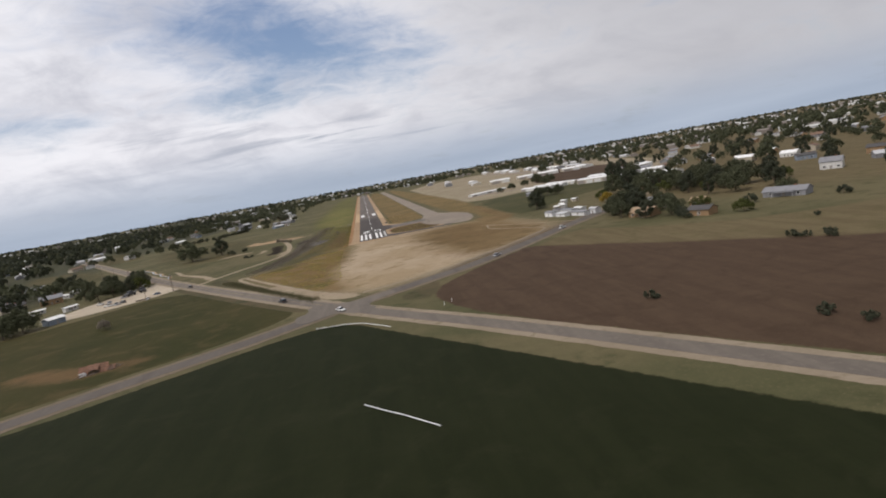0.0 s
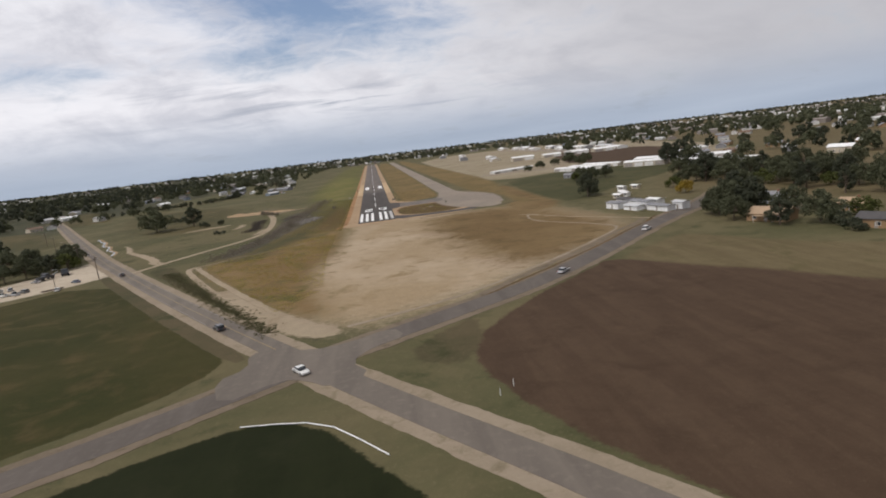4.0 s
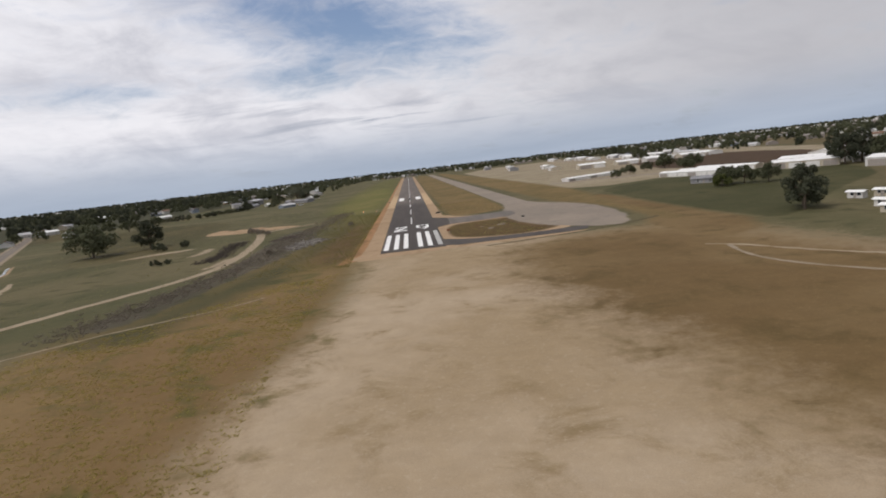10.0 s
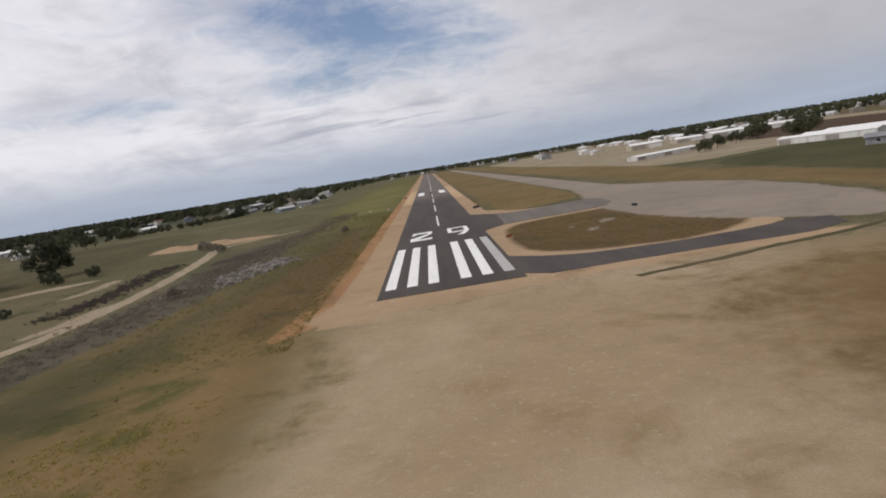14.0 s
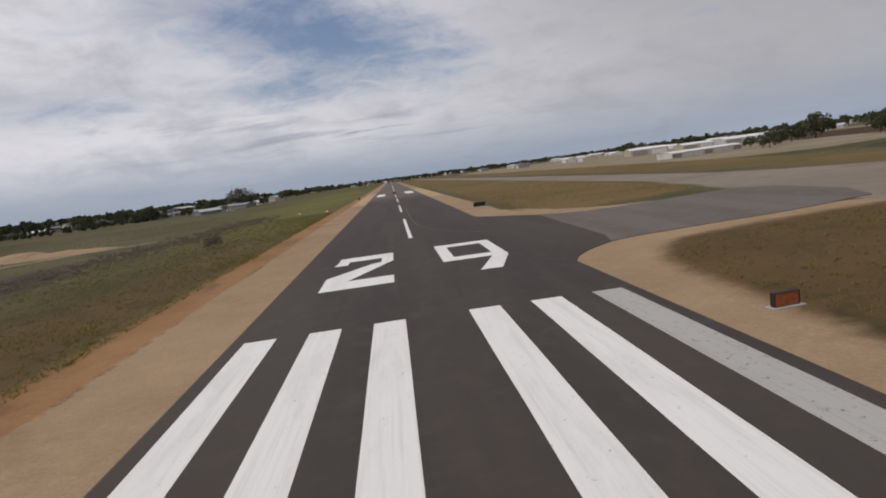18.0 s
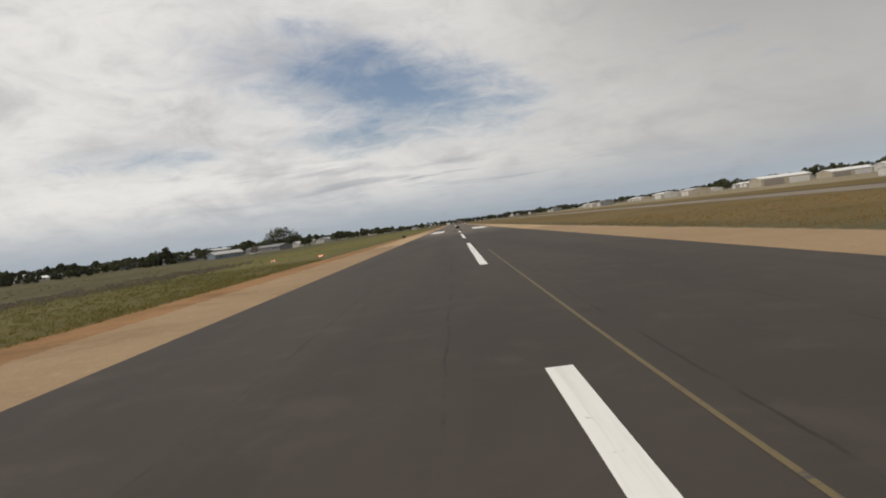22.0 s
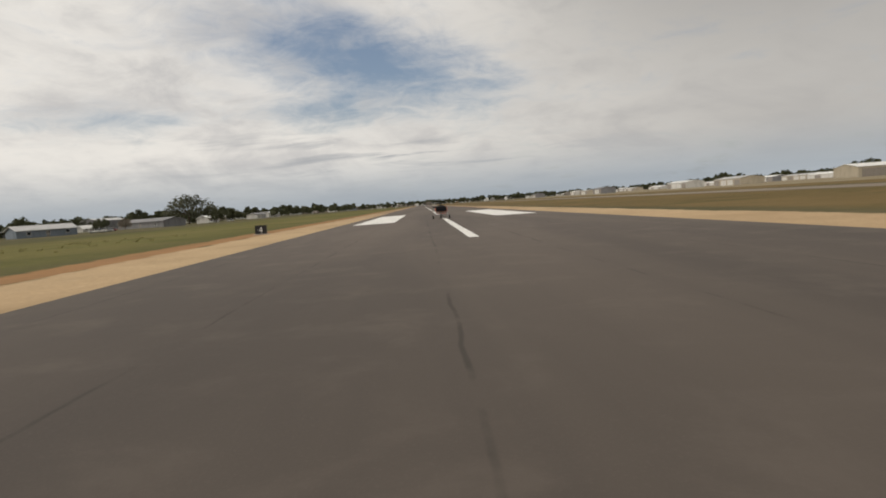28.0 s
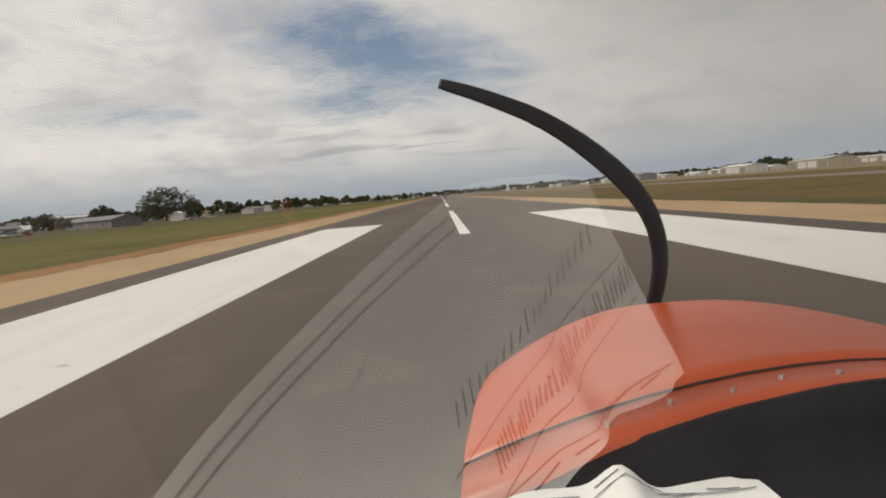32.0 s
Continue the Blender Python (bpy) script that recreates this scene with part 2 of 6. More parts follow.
M["verge"] = earth("verge_grass", (0.090, 0.090, 0.030), (0.120, 0.108, 0.040), (0.064, 0.068, 0.022), (0.16, 0.132, 0.060), 0.02, 0.11, 1.6, (1, 0.45, 1))
M["green"] = earth("green_field", (0.053, 0.053, 0.023), (0.072, 0.067, 0.031), (0.043, 0.044, 0.018), (0.09, 0.081, 0.037), 0.015, 0.09, 1.2)
M["sand"] = earth("pale_sand", (0.355, 0.252, 0.158), (0.305, 0.214, 0.131), (0.255, 0.176, 0.105), (0.42, 0.31, 0.205), 0.05, 0.3, 2.5, (1, 0.3, 1))
# the same sand with the stronger light farther along put into its colour
M["palesand"] = earth("lightened_sand", (0.47, 0.345, 0.212), (0.42, 0.30, 0.182), (0.35, 0.25, 0.148), (0.54, 0.41, 0.27), 0.05, 0.3, 2.5, (1, 0.3, 1))
# greener grass, its tone also raised for the stronger light farther along
M["lush"] = earth("lush_verge_grass", (0.118, 0.115, 0.034), (0.150, 0.132, 0.046), (0.088, 0.090, 0.027), (0.19, 0.16, 0.07), 0.02, 0.11, 1.6, (1, 0.45, 1))
M["clay"] = earth("orange_clay", (0.315, 0.178, 0.086), (0.27, 0.150, 0.072), (0.19, 0.112, 0.054), (0.37, 0.232, 0.118), 0.06, 0.4, 2.5, (1, 0.3, 1))
M["dirt"] = earth("dirt_track", (0.315, 0.255, 0.178), (0.272, 0.217, 0.149), (0.221, 0.17, 0.111), (0.365, 0.306, 0.225), 0.05, 0.3, 2.2)
M["roadside"] = earth("roadside_dirt", (0.235, 0.19, 0.135), (0.27, 0.22, 0.16), (0.18, 0.145, 0.095), (0.32, 0.265, 0.195), 0.05, 0.3, 2.2)
M["gravel"] = earth("gravel_yard", (0.44, 0.375, 0.29), (0.38, 0.32, 0.245), (0.32, 0.27, 0.205), (0.5, 0.44, 0.36), 0.05, 0.3, 2.2)
M["brownside"] = earth("brown_roadside_dirt", (0.150, 0.118, 0.084), (0.175, 0.138, 0.10), (0.112, 0.088, 0.058), (0.215, 0.172, 0.125), 0.05, 0.3, 2.2)
M["apron"] = earth("old_pavement", (0.225, 0.190, 0.156), (0.262, 0.220, 0.178), (0.185, 0.160, 0.135), (0.30, 0.255, 0.21), 0.03, 0.2, 1.6)


def asphalt(name, base, warm, seams=False):
    k = Nodes(name, 0.85, 0, 0.25)
    big = k.noise(0.05, 5, 0.6, 0.6, (3.0, 0.35, 1))
    mid = k.noise(0.6, 5, 0.65, 0.3)
    grit = k.noise(28, 3, 0.7)
    col = k.mix(k.step(big, 0.35, 0.65), base, warm)
    col = k.mix(k.math("MULTIPLY", k.step(mid, 0.48, 0.75), 0.45), col, tuple(v * 1.35 for v in warm))
    col = k.mix(k.math("MULTIPLY", k.step(grit, 0.5, 0.8), 0.35), col, tuple(v * 1.8 for v in base))
    if seams:
        # tyre rubber along the wheel tracks, and paving joints
        sep = k.add("ShaderNodeSeparateXYZ")
        k.link(k.co, sep.inputs[0])
        x = sep.outputs[0]
        wob = k.math("MULTIPLY", k.math("SUBTRACT", k.noise(0.25, 4, 0.6), 0.5), 0.35)
        xx = k.math("ADD", x, wob)
        joint = k.math("PINGPONG", k.math("ADD", xx, 40.0), 1.905)
        dark = k.math("SUBTRACT", 1.0, k.step(joint, 0.012, 0.05))
        broken = k.step(k.noise(0.35, 4, 0.7), 0.42, 0.6)
        col = k.mix(k.math("MULTIPLY", k.math("MULTIPLY", dark, broken), 0.5), col, (0.018, 0.017, 0.016))
        # brighter light on the paving beyond the first taxiway, put into its colour
        lit_farther = k.step(sep.outputs[1], 225.0, 290.0)
        col = k.mix(1.0, col, k.mix(lit_farther, (0.78, 0.755, 0.74), (1.6, 1.54, 1.5)), "MULTIPLY")
    k.bump(grit, 0.25, 0.01)
    return k.colour(col)


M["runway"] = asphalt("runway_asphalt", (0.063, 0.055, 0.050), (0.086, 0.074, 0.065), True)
M["road"] = asphalt("road_asphalt", (0.122, 0.103, 0.085), (0.156, 0.132, 0.108))
M["dark_road"] = asphalt("crossing_road_asphalt", (0.090, 0.076, 0.064), (0.116, 0.098, 0.083))
M["end_pad"] = asphalt("runway_end_asphalt", (0.052, 0.045, 0.041), (0.072, 0.062, 0.055))
M["taxi"] = asphalt("taxiway_asphalt", (0.118, 0.103, 0.090), (0.152, 0.132, 0.114))


def paint(name, c, under, wear=0.5):
    k = Nodes(name, 0.7, 0, 0.3)
    chips = k.noise(3.5, 8, 0.75, 0.4)
    dirt = k.noise(0.35, 5, 0.65, 0.3, (2.5, 0.4, 1))
    col = k.mix(k.math("MULTIPLY", k.step(dirt, 0.45, 0.75), 0.35), c, tuple(v * 0.62 for v in c))
    drag = k.noise(1.0, 5, 0.7, 0.2, (7.0, 0.12, 1))
    col = k.mix(k.math("MULTIPLY", k.step(drag, 0.48, 0.72), 0.45 * wear), col, tuple(v * 0.66 for v in c))
    col = k.mix(k.step(chips, 0.86 - 0.3 * wear, 0.95 - 0.3 * wear), col, under)
    return k.colour(col)


M["white_line"] = paint("runway_white_paint", (0.78, 0.775, 0.75), (0.12, 0.115, 0.11), 0.8)
M["worn_line"] = paint("worn_white_paint", (0.42, 0.41, 0.39), (0.10, 0.095, 0.09), 0.95)
M["yellow_line"] = paint("taxi_yellow_paint", (0.16, 0.124, 0.064), (0.085, 0.074, 0.064), 1.05)
M["road_line"] = paint("road_paint", (0.26, 0.235, 0.20), (0.14, 0.12, 0.10), 1.15)

M["road_yellow"] = paint("road_yellow_paint", (0.27, 0.20, 0.095), (0.14, 0.12, 0.10), 1.1)

# ---- small mesh tools ----


def link_mesh(name, bm, material, parent=None, smooth=False):
    me = bpy.data.meshes.new(name)
    bm.to_mesh(me)
    bm.free()
    for m in material if isinstance(material, (list, tuple)) else [material]:
        me.materials.append(m)
    if smooth:
        me.shade_smooth()
    ob = new(name, me)
    if parent is not None:
        ob.parent = parent
    return ob


def part(name, bm, material, parent, label="", smooth=False):
    ob = link_mesh(name, bm, material, parent, smooth)
    if label:
        ob["label"] = label
    return ob


def thing(name, m, label, category, group="", kind=""):
    ob = new(name)
    ob.matrix_basis = m
    ob.empty_display_size = 0.2
    return tagged(ob, label, category, group, kind)


def box(bm, x0, y0, z0, x1, y1, z1, bevel=0.0, mat=0):
    vs = [bm.verts.new(c) for c in ((x0, y0, z0), (x1, y0, z0), (x1, y1, z0), (x0, y1, z0), (x0, y0, z1), (x1, y0, z1), (x1, y1, z1), (x0, y1, z1))]
    fs = [bm.faces.new([vs[i] for i in f]) for f in ((0, 3, 2, 1), (4, 5, 6, 7), (0, 1, 5, 4), (1, 2, 6, 5), (2, 3, 7, 6), (3, 0, 4, 7))]
    for f in fs:
        f.material_index = mat
    if bevel:
        bmesh.ops.bevel(bm, geom=list({e for f in fs for e in f.edges}), offset=bevel, segments=2, affect="EDGES", profile=0.6)
    return bm


def boxed(*a, **k):
    return box(bmesh.new(), *a, **k)


def tube(bm, a, b, r0, r1=None, n=8, caps=True):
    a, b = Vector(a), Vector(b)
    r1 = r0 if r1 is None else r1
    q = (b - a).to_track_quat("Z", "Y").to_matrix()
    rings = []
    for c, r in ((a, r0), (b, r1)):
        rings.append([bm.verts.new(c + q @ Vector((r * math.cos(2 * math.pi * i / n), r * math.sin(2 * math.pi * i / n), 0))) for i in range(n)])
    for i in range(n):
        bm.faces.new((rings[0][i], rings[0][(i + 1) % n], rings[1][(i + 1) % n], rings[1][i]))
    if caps:
        bm.faces.new(rings[0][::-1])
        bm.faces.new(rings[1])
    return bm


def prism(bm, outline, axis, lo, hi, mat=0):
    """A closed outline (u, v) drawn out along an axis."""

    def at(u, v, w):
        return {"x": (w, u, v), "y": (u, w, v), "z": (u, v, w)}[axis]

    a = [bm.verts.new(at(u, v, lo)) for u, v in outline]
    b = [bm.verts.new(at(u, v, hi)) for u, v in outline]
    n = len(outline)
    fs = [bm.faces.new((a[i], a[(i + 1) % n], b[(i + 1) % n], b[i])) for i in range(n)]
    fs += [bm.faces.new(a[::-1]), bm.faces.new(b)]
    for f in fs:
        f.material_index = mat
    bmesh.ops.recalc_face_normals(bm, faces=fs)
    return bm


def dense(pts, step, closed=True):
    out = []
    n = len(pts)
    for i in range(n if closed else n - 1):
        a, b = Vector(pts[i]), Vector(pts[(i + 1) % n])
        k = max(1, int((b - a).length / step))
        out += [a.lerp(b, j / k) for j in range(k)]
    if not closed:
        out.append(Vector(pts[-1]))
    return out


def rounded(pts, times=2, closed=True):
    """Corner cutting, for soft bends."""
    for _ in range(times):
        out = [] if closed else [pts[0]]
        n = len(pts)
        for i in range(n if closed else n - 1):
            a, b = Vector(pts[i]), Vector(pts[(i + 1) % n])
            out += [a.lerp(b, 0.25), a.lerp(b, 0.75)]
        if not closed:
            out.append(pts[-1])
        pts = out
    return [tuple(p) for p in pts]


COVERS = []  # (cover, outline, width of its soft edge)
SHEETS = []


def sheet(name, pts, cover, label, fade=3.0, soft=1, category="ground", most=30000):
    """A stretch of ground cover; its edge fades into its neighbours over a band."""
    ring = np.array([tuple(p)[:2] for p in rounded(pts, soft)], dtype=float)
    COVERS.append((cover, ring, fade))
    SHEETS.append((name, ring, label, fade, category, most))


def reach(p, ring, fade):
    """How far points lie inside an outline: 0.5 on it, one more for each width of the edge."""
    near = np.full(len(p), 1e9)
    within = np.zeros(len(p), dtype=bool)
    for a, b in zip(ring, np.roll(ring, -1, axis=0)):
        e = b - a
        t = np.clip(((p - a) @ e) / max(1e-9, e @ e), 0, 1)
        near = np.minimum(near, np.hypot(*(p - a - t[:, None] * e).T))
        cross = (a[1] > p[:, 1]) != (b[1] > p[:, 1])
        at = a[0] + (p[:, 1] - a[1]) / (e[1] if e[1] else 1e-9) * e[0]
        within ^= cross & (p[:, 0] < at)
    return np.clip(0.5 + np.where(within, near, -near) / fade, -1.5, 2.5)


LAYERS = ["grove", "straw", "soil", "stubble", "pasture", "crop", "green", "dry", "rustgrass", "olive", "rusty", "bank", "brush", "verge", "lush", "gold", "weeds", "gravel", "dirt", "clay", "sand", "palesand", "dull", "apron"]


def blended_land():
    """All covers in one material, laid over one another by the amounts stored in the meshes."""
    k = Nodes("blended_land", 0.95, 0, 0.1)
    n1, n2, n3 = k.noise(0.018, 5, 0.6, 0.5), k.noise(0.085, 6, 0.65, 0.4), k.noise(1.3, 5, 0.7)
    rows_n = k.noise(0.05, 6, 0.65, 0.3, (4, 0.5, 1), 0.85)
    tone = k.noise(0.27, 4, 0.65)
    edge = k.math("ADD", k.math("MULTIPLY", n2, 0.5), k.math("ADD", k.math("MULTIPLY", k.noise(0.4, 5, 0.75), 0.55), k.math("MULTIPLY", n3, 0.3)))
    edge = k.math("MULTIPLY", k.math("SUBTRACT", edge, 0.675), 1.7)

    def look_of(key):
        a, b, c, d, cut = SPEC[M[key].name]
        r = key in ("crop", "soil", "stubble")
        col = k.mix(k.step(rows_n if r else n1, 0.38, 0.62), a, b)
        col = k.mix(k.step(n2, *cut), col, c)
        return k.mix(k.math("MULTIPLY", k.step(n3, 0.52, 0.75), 0.6), col, d)

    col = look_of("land")
    for key in LAYERS:
        at = k.add("ShaderNodeAttribute")
        at.attribute_name = key
        col = k.mix(k.step(k.math("ADD", at.outputs["Fac"], edge), *(1.5, 2.5) if key in ("dry", "rusty", "olive", "bank", "rustgrass", "dull", "verge", "lush", "gold", "stubble") else (1.84, 2.16)), col, look_of(key))
    col = k.mix(0.45, col, k.mix(tone, (0.30, 0.30, 0.30), (0.70, 0.70, 0.70)), "OVERLAY")
    blades = k.noise(7.0, 4, 0.75, 0.2)
    col = k.mix(0.25, col, k.mix(k.step(blades, 0.3, 0.7), (0.30, 0.29, 0.28), (0.70, 0.70, 0.68)), "OVERLAY")
    k.bump(n3, 0.4, 0.08)
    return k.colour(col)


LAND = blended_land()


def lay_sheets():
    for i, (name, ring, label, fade, category, most) in enumerate(SHEETS):
        z = 0.02 + 0.0004 * i
        lo, hi = ring.min(axis=0) - fade, ring.max(axis=0) + fade
        cell = max(0.8, math.sqrt(np.prod(hi - lo) / most))
        nx, ny = [max(2, int(v)) for v in np.ceil((hi - lo) / cell)]
        gx, gy = np.meshgrid(np.linspace(lo[0], hi[0], nx + 1), np.linspace(lo[1], hi[1], ny + 1), indexing="ij")
        p = np.stack([gx.ravel(), gy.ravel()], axis=1)
        own = reach(p, ring, fade)
        idx = np.arange((nx + 1) * (ny + 1)).reshape(nx + 1, ny + 1)
        quads = np.stack([idx[:-1, :-1], idx[1:, :-1], idx[1:, 1:], idx[:-1, 1:]], axis=-1).reshape(-1, 4)
        quads = quads[(own[quads] > -0.25).any(axis=1)]
        used, inv = np.unique(quads, return_inverse=True)
        q = p[used]
        me = bpy.data.meshes.new(name)
        me.from_pydata([(float(x), float(y), z) for x, y in q], [], inv.reshape(-1, 4).tolist())
        amounts = {}
        for cover, r2, f2 in COVERS:
            if (r2.min(axis=0) - f2 > hi).any() or (r2.max(axis=0) + f2 < lo).any():
                continue
            v = reach(q, r2, f2)
            amounts[cover] = np.maximum(amounts[cover], v) if cover in amounts else v
        for cover in LAYERS:
            v = amounts.get(cover, np.full(len(q), -1.5))
            me.attributes.new(cover, "FLOAT", "POINT").data.foreach_set("value", (v + 1.5).astype(np.float32))
        me.materials.append(LAND)
        tagged(new(name, me), label, category, "", "structure")


def slab(name, pts, z, material, label, ragged=1.5, thick=0.3, soft=1, category="ground"):
    """A paved piece with a slightly uneven edge, sunk into the land."""
    pts = rounded(pts, soft)
    ring = dense(pts, max(2.0, ragged * 1.5))
    bm = bmesh.new()
    top = []
    for p in ring:
        v = noise.noise_vector(Vector((p.x * 0.11, p.y * 0.11, z * 9))) * ragged + noise.noise_vector(Vector((p.x * 0.5, p.y * 0.5, z * 5))) * ragged * 0.4
        top.append(bm.verts.new((p.x + v.x, p.y + v.y, z)))
    low = [bm.verts.new((v.co.x, v.co.y, z - thick)) for v in top]
    n = len(top)
    for tri in tessellate_polygon([[v.co for v in top]]):
        bm.faces.new([top[i] for i in tri])
    for i in range(n):
        bm.faces.new((top[i], low[i], low[(i + 1) % n], top[(i + 1) % n]))
    bmesh.ops.recalc_face_normals(bm, faces=bm.faces)
    return tagged(link_mesh(name, bm, material), label, category, "", "structure")


def strip(name, path, width, z, material, label, ragged=0.0, thick=0.25, soft=2, category="road"):
    """A road or track along a path; width is a number, or one for each end."""
    w0, w1 = width if isinstance(width, tuple) else (width, width)
    line = dense(rounded(path, soft, False), 0.9 if ragged else 8.0, False)
    bm = bmesh.new()
    prev = None
    for i, p in enumerate(line):
        d = (line[min(i + 1, len(line) - 1)] - line[max(i - 1, 0)]).normalized()
        s = Vector((d.y, -d.x))
        w = (w0 + (w1 - w0) * i / (len(line) - 1)) / 2
        ra, rb = [w + ragged * (noise.noise(Vector((p.x * 0.17, p.y * 0.17, h))) + 0.6 * noise.noise(Vector((p.x * 0.6, p.y * 0.6, h)))) for h in (3.0, 8.0)]
        a, b = p - s * ra, p + s * rb
        cur = [bm.verts.new(c) for c in ((a.x, a.y, z - thick), (a.x, a.y, z), (b.x, b.y, z), (b.x, b.y, z - thick))]
        if prev:
            for j in range(3):
                bm.faces.new((prev[j], prev[j + 1], cur[j + 1], cur[j]))
        prev = cur
    bmesh.ops.recalc_face_normals(bm, faces=bm.faces)
    return tagged(link_mesh(name, bm, material), label, category, "", "structure")


# ---- the land ----
bm = bmesh.new()
R, STEP = 6000, 24
grid = {}
for i in range(STEP + 1):
    for j in range(STEP + 1):
        grid[i, j] = bm.verts.new((-R + 2 * R * i / STEP, -R + 2 * R * j / STEP + 800, 0.0))
for i in range(STEP):
    for j in range(STEP):
        bm.faces.new((grid[i, j], grid[i + 1, j], grid[i + 1, j + 1], grid[i, j + 1]))
tagged(link_mesh("ground", bm, LAND), "flat rough grassland of olive green and straw reaching the horizon", "ground", "", "structure")

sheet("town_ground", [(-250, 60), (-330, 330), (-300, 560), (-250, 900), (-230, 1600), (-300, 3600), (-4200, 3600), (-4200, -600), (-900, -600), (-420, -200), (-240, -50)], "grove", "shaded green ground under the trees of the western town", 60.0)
sheet("town_ground", [(156, -100), (215, -165), (320, -215), (560, -270), (4200, -400), (4200, 3600), (600, 3600), (560, 1500), (600, 900), (440, 250), (290, 150), (200, 50)], "stubble", "dry grass ground between the houses of the eastern town", 50.0)
sheet("dry_meadow", [(-21, -1), (-22, -50), (-27, -90), (-40, -140), (-24, -198), (-7, -214), (14, -205), (32, -195), (50, -179), (76, -153), (102, -130), (106, -100), (96, -40), (86, -12), (58, -8), (40, -1), (-8, 0)], "dry", "wide meadow of dry grass before the runway, coloured paler for the windshield's veil", 26.0)
sheet("olive_slope", [(-80, -88), (-55, -140), (-34, -150), (-20, -90), (-16, -40), (-18, -8), (-19.5, 60), (-19.5, 190), (-32, 190), (-36, 160), (-42, 60), (-60, -30)], "olive", "olive and rust grass bank beside the ditch", 16.0)
sheet("ditch_brush", [(-78, -66), (-72, -30), (-66, 0), (-66, 60), (-70, 110), (-60, 140), (-46, 100), (-46, 40), (-54, 0), (-60, -40), (-68, -70)], "brush", "grey dead brush and stones along the ditch", 6.0)
sheet("dark_verge", [(-23.6, 4), (-22.4, 60), (-21.6, 150), (-24.5, 150), (-26.6, 60), (-28.5, 4)], "bank", "dark green grass edge above the clay", 3.0)
sheet("rust_verge", [(-30, -4), (-27.5, 50), (-25.5, 120), (-28.5, 130), (-33, 60), (-36, 0)], "dull", "rust-brown grass on the bank beside the runway", 4.5)
sheet("green_bank", [(-72, -84), (-58, -40), (-50, 0), (-42, 60), (-34, 140), (-24, 140), (-30, 40), (-38, -10), (-46, -50), (-56, -84)], "bank", "green grass bank beside the ditch", 14.0)
sheet("rust_bank", [(-80, -86), (-60, -130), (-49, -156), (-38, -178), (-24, -198), (-14, -196), (-22, -160), (-25, -125), (-19, -95), (-20, -70), (-22, -40), (-23, -20), (-28, -14), (-36, -30), (-45, -58), (-66, -71)], "rusty", "rust-brown and olive dry grass above the ditch", 16.0)
# its western edge lies where the veil in the meadow's colour stops
sheet("rust_meadow", [(44, -180), (98, -136), (102, -100), (93, -40), (84, -14), (60, -12), (40, -14), (27, -26), (24, -60), (28, -100), (34, -130)], "rustgrass", "darker golden-brown part of the meadow", 26.0)
sheet("verge", [(-19, 130), (-19, 1500), (-70, 1500), (-75, 500), (-70, 300), (-40, 140)], "verge", "green and straw verge grass beside the runway", 26.0)
sheet("pasture", [(-122, -88), (-72, -164), (-53, -193), (-36, -222), (-40, -236), (-56, -253), (-89, -272.5), (-164, -326.5), (-320, -410), (-330, -200), (-205, -158), (-162, -130)], "pasture", "grazed green pasture with bare brown patches", 2.5)
sheet("crop_field", [(-150, -330), (-96, -303), (-62, -281), (-30, -261), (-14, -262), (-1, -284), (14, -307), (96, -438), (216, -640), (-300, -640), (-300, -420)], "crop", "dark green field of young crop in faint rows", 2.5)
sheet("soil_field", [(14, -241), (25, -225), (40, -208), (50, -200), (60, -191), (70.5, -180.5), (79, -189), (87, -201), (92, -208), (99, -215), (108, -232), (133, -263), (154, -291), (215, -330), (420, -420), (420, -640), (256, -640), (124, -432), (44, -316), (22, -276)], "soil", "bare brown ploughed field in the angle of two roads", 4.0)
sheet("stubble_field", [(75, -182), (82, -176.5), (94, -166.5), (107, -158.5), (113, -167), (119, -182), (126, -193), (142, -211), (160, -228), (206, -240), (320, -262), (330, -380), (216, -332), (154, -294), (133, -265), (108, -234), (99, -216), (92, -209), (87, -202), (80, -191)], "stubble", "strip of pale stubble behind the ploughed field", 5.0)
sheet("junction_grass", [(2, -240), (12, -227), (22, -218), (20, -238), (13, -250)], "weeds", "weeds in the corner of the road junction", 5.0)
sheet("green_field", [(108, -24), (111, 80), (116, 140), (122, 175), (196, 206), (262, 158), (236, 80), (170, 28), (140, -4), (118, -24)], "green", "green field beside the hangar rows", 5.0)
sheet("rust_corner", [(80, -56), (107, -31), (107, 20), (109, 80), (112, 140), (100, 130), (94, 80), (90, 12), (80, 2), (76, -30)], "rustgrass", "golden-brown grass between the apron and the green field", 7.0)
sheet("bare_patch", [(-100, 62), (-98, 78), (-101, 92), (-96, 90), (-94, 72)], "dirt", "bare pale streak beside the track", 9.0)
sheet("bare_patch", [(-78, 14), (-76, 30), (-75, 42), (-72, 42), (-72, 22)], "dirt", "bare pale ground along the track", 6.0)
sheet("green_rough", [(-245, 95), (-345, 190), (-430, 320), (-345, 292), (-262, 156), (-236, 118)], "bank", "open green grass among the western houses", 16.0)
sheet("green_rough", [(-390, 392), (-455, 525), (-415, 600), (-300, 362), (-300, 326), (-330, 300)], "bank", "open green grass beside the main road", 20.0)
sheet("green_rough", [(-112, 70), (-128, 140), (-124, 205), (-165, 330), (-270, 350), (-230, 210), (-165, 90)], "bank", "greener rough grass west of the track", 34.0)
sheet("gold_infield", [(19, 108), (19, 1500), (54, 1500), (54, 250), (53, 145), (50, 116), (38, 108), (27, 105)], "gold", "golden dry grass between runway and taxiway", 4.0)
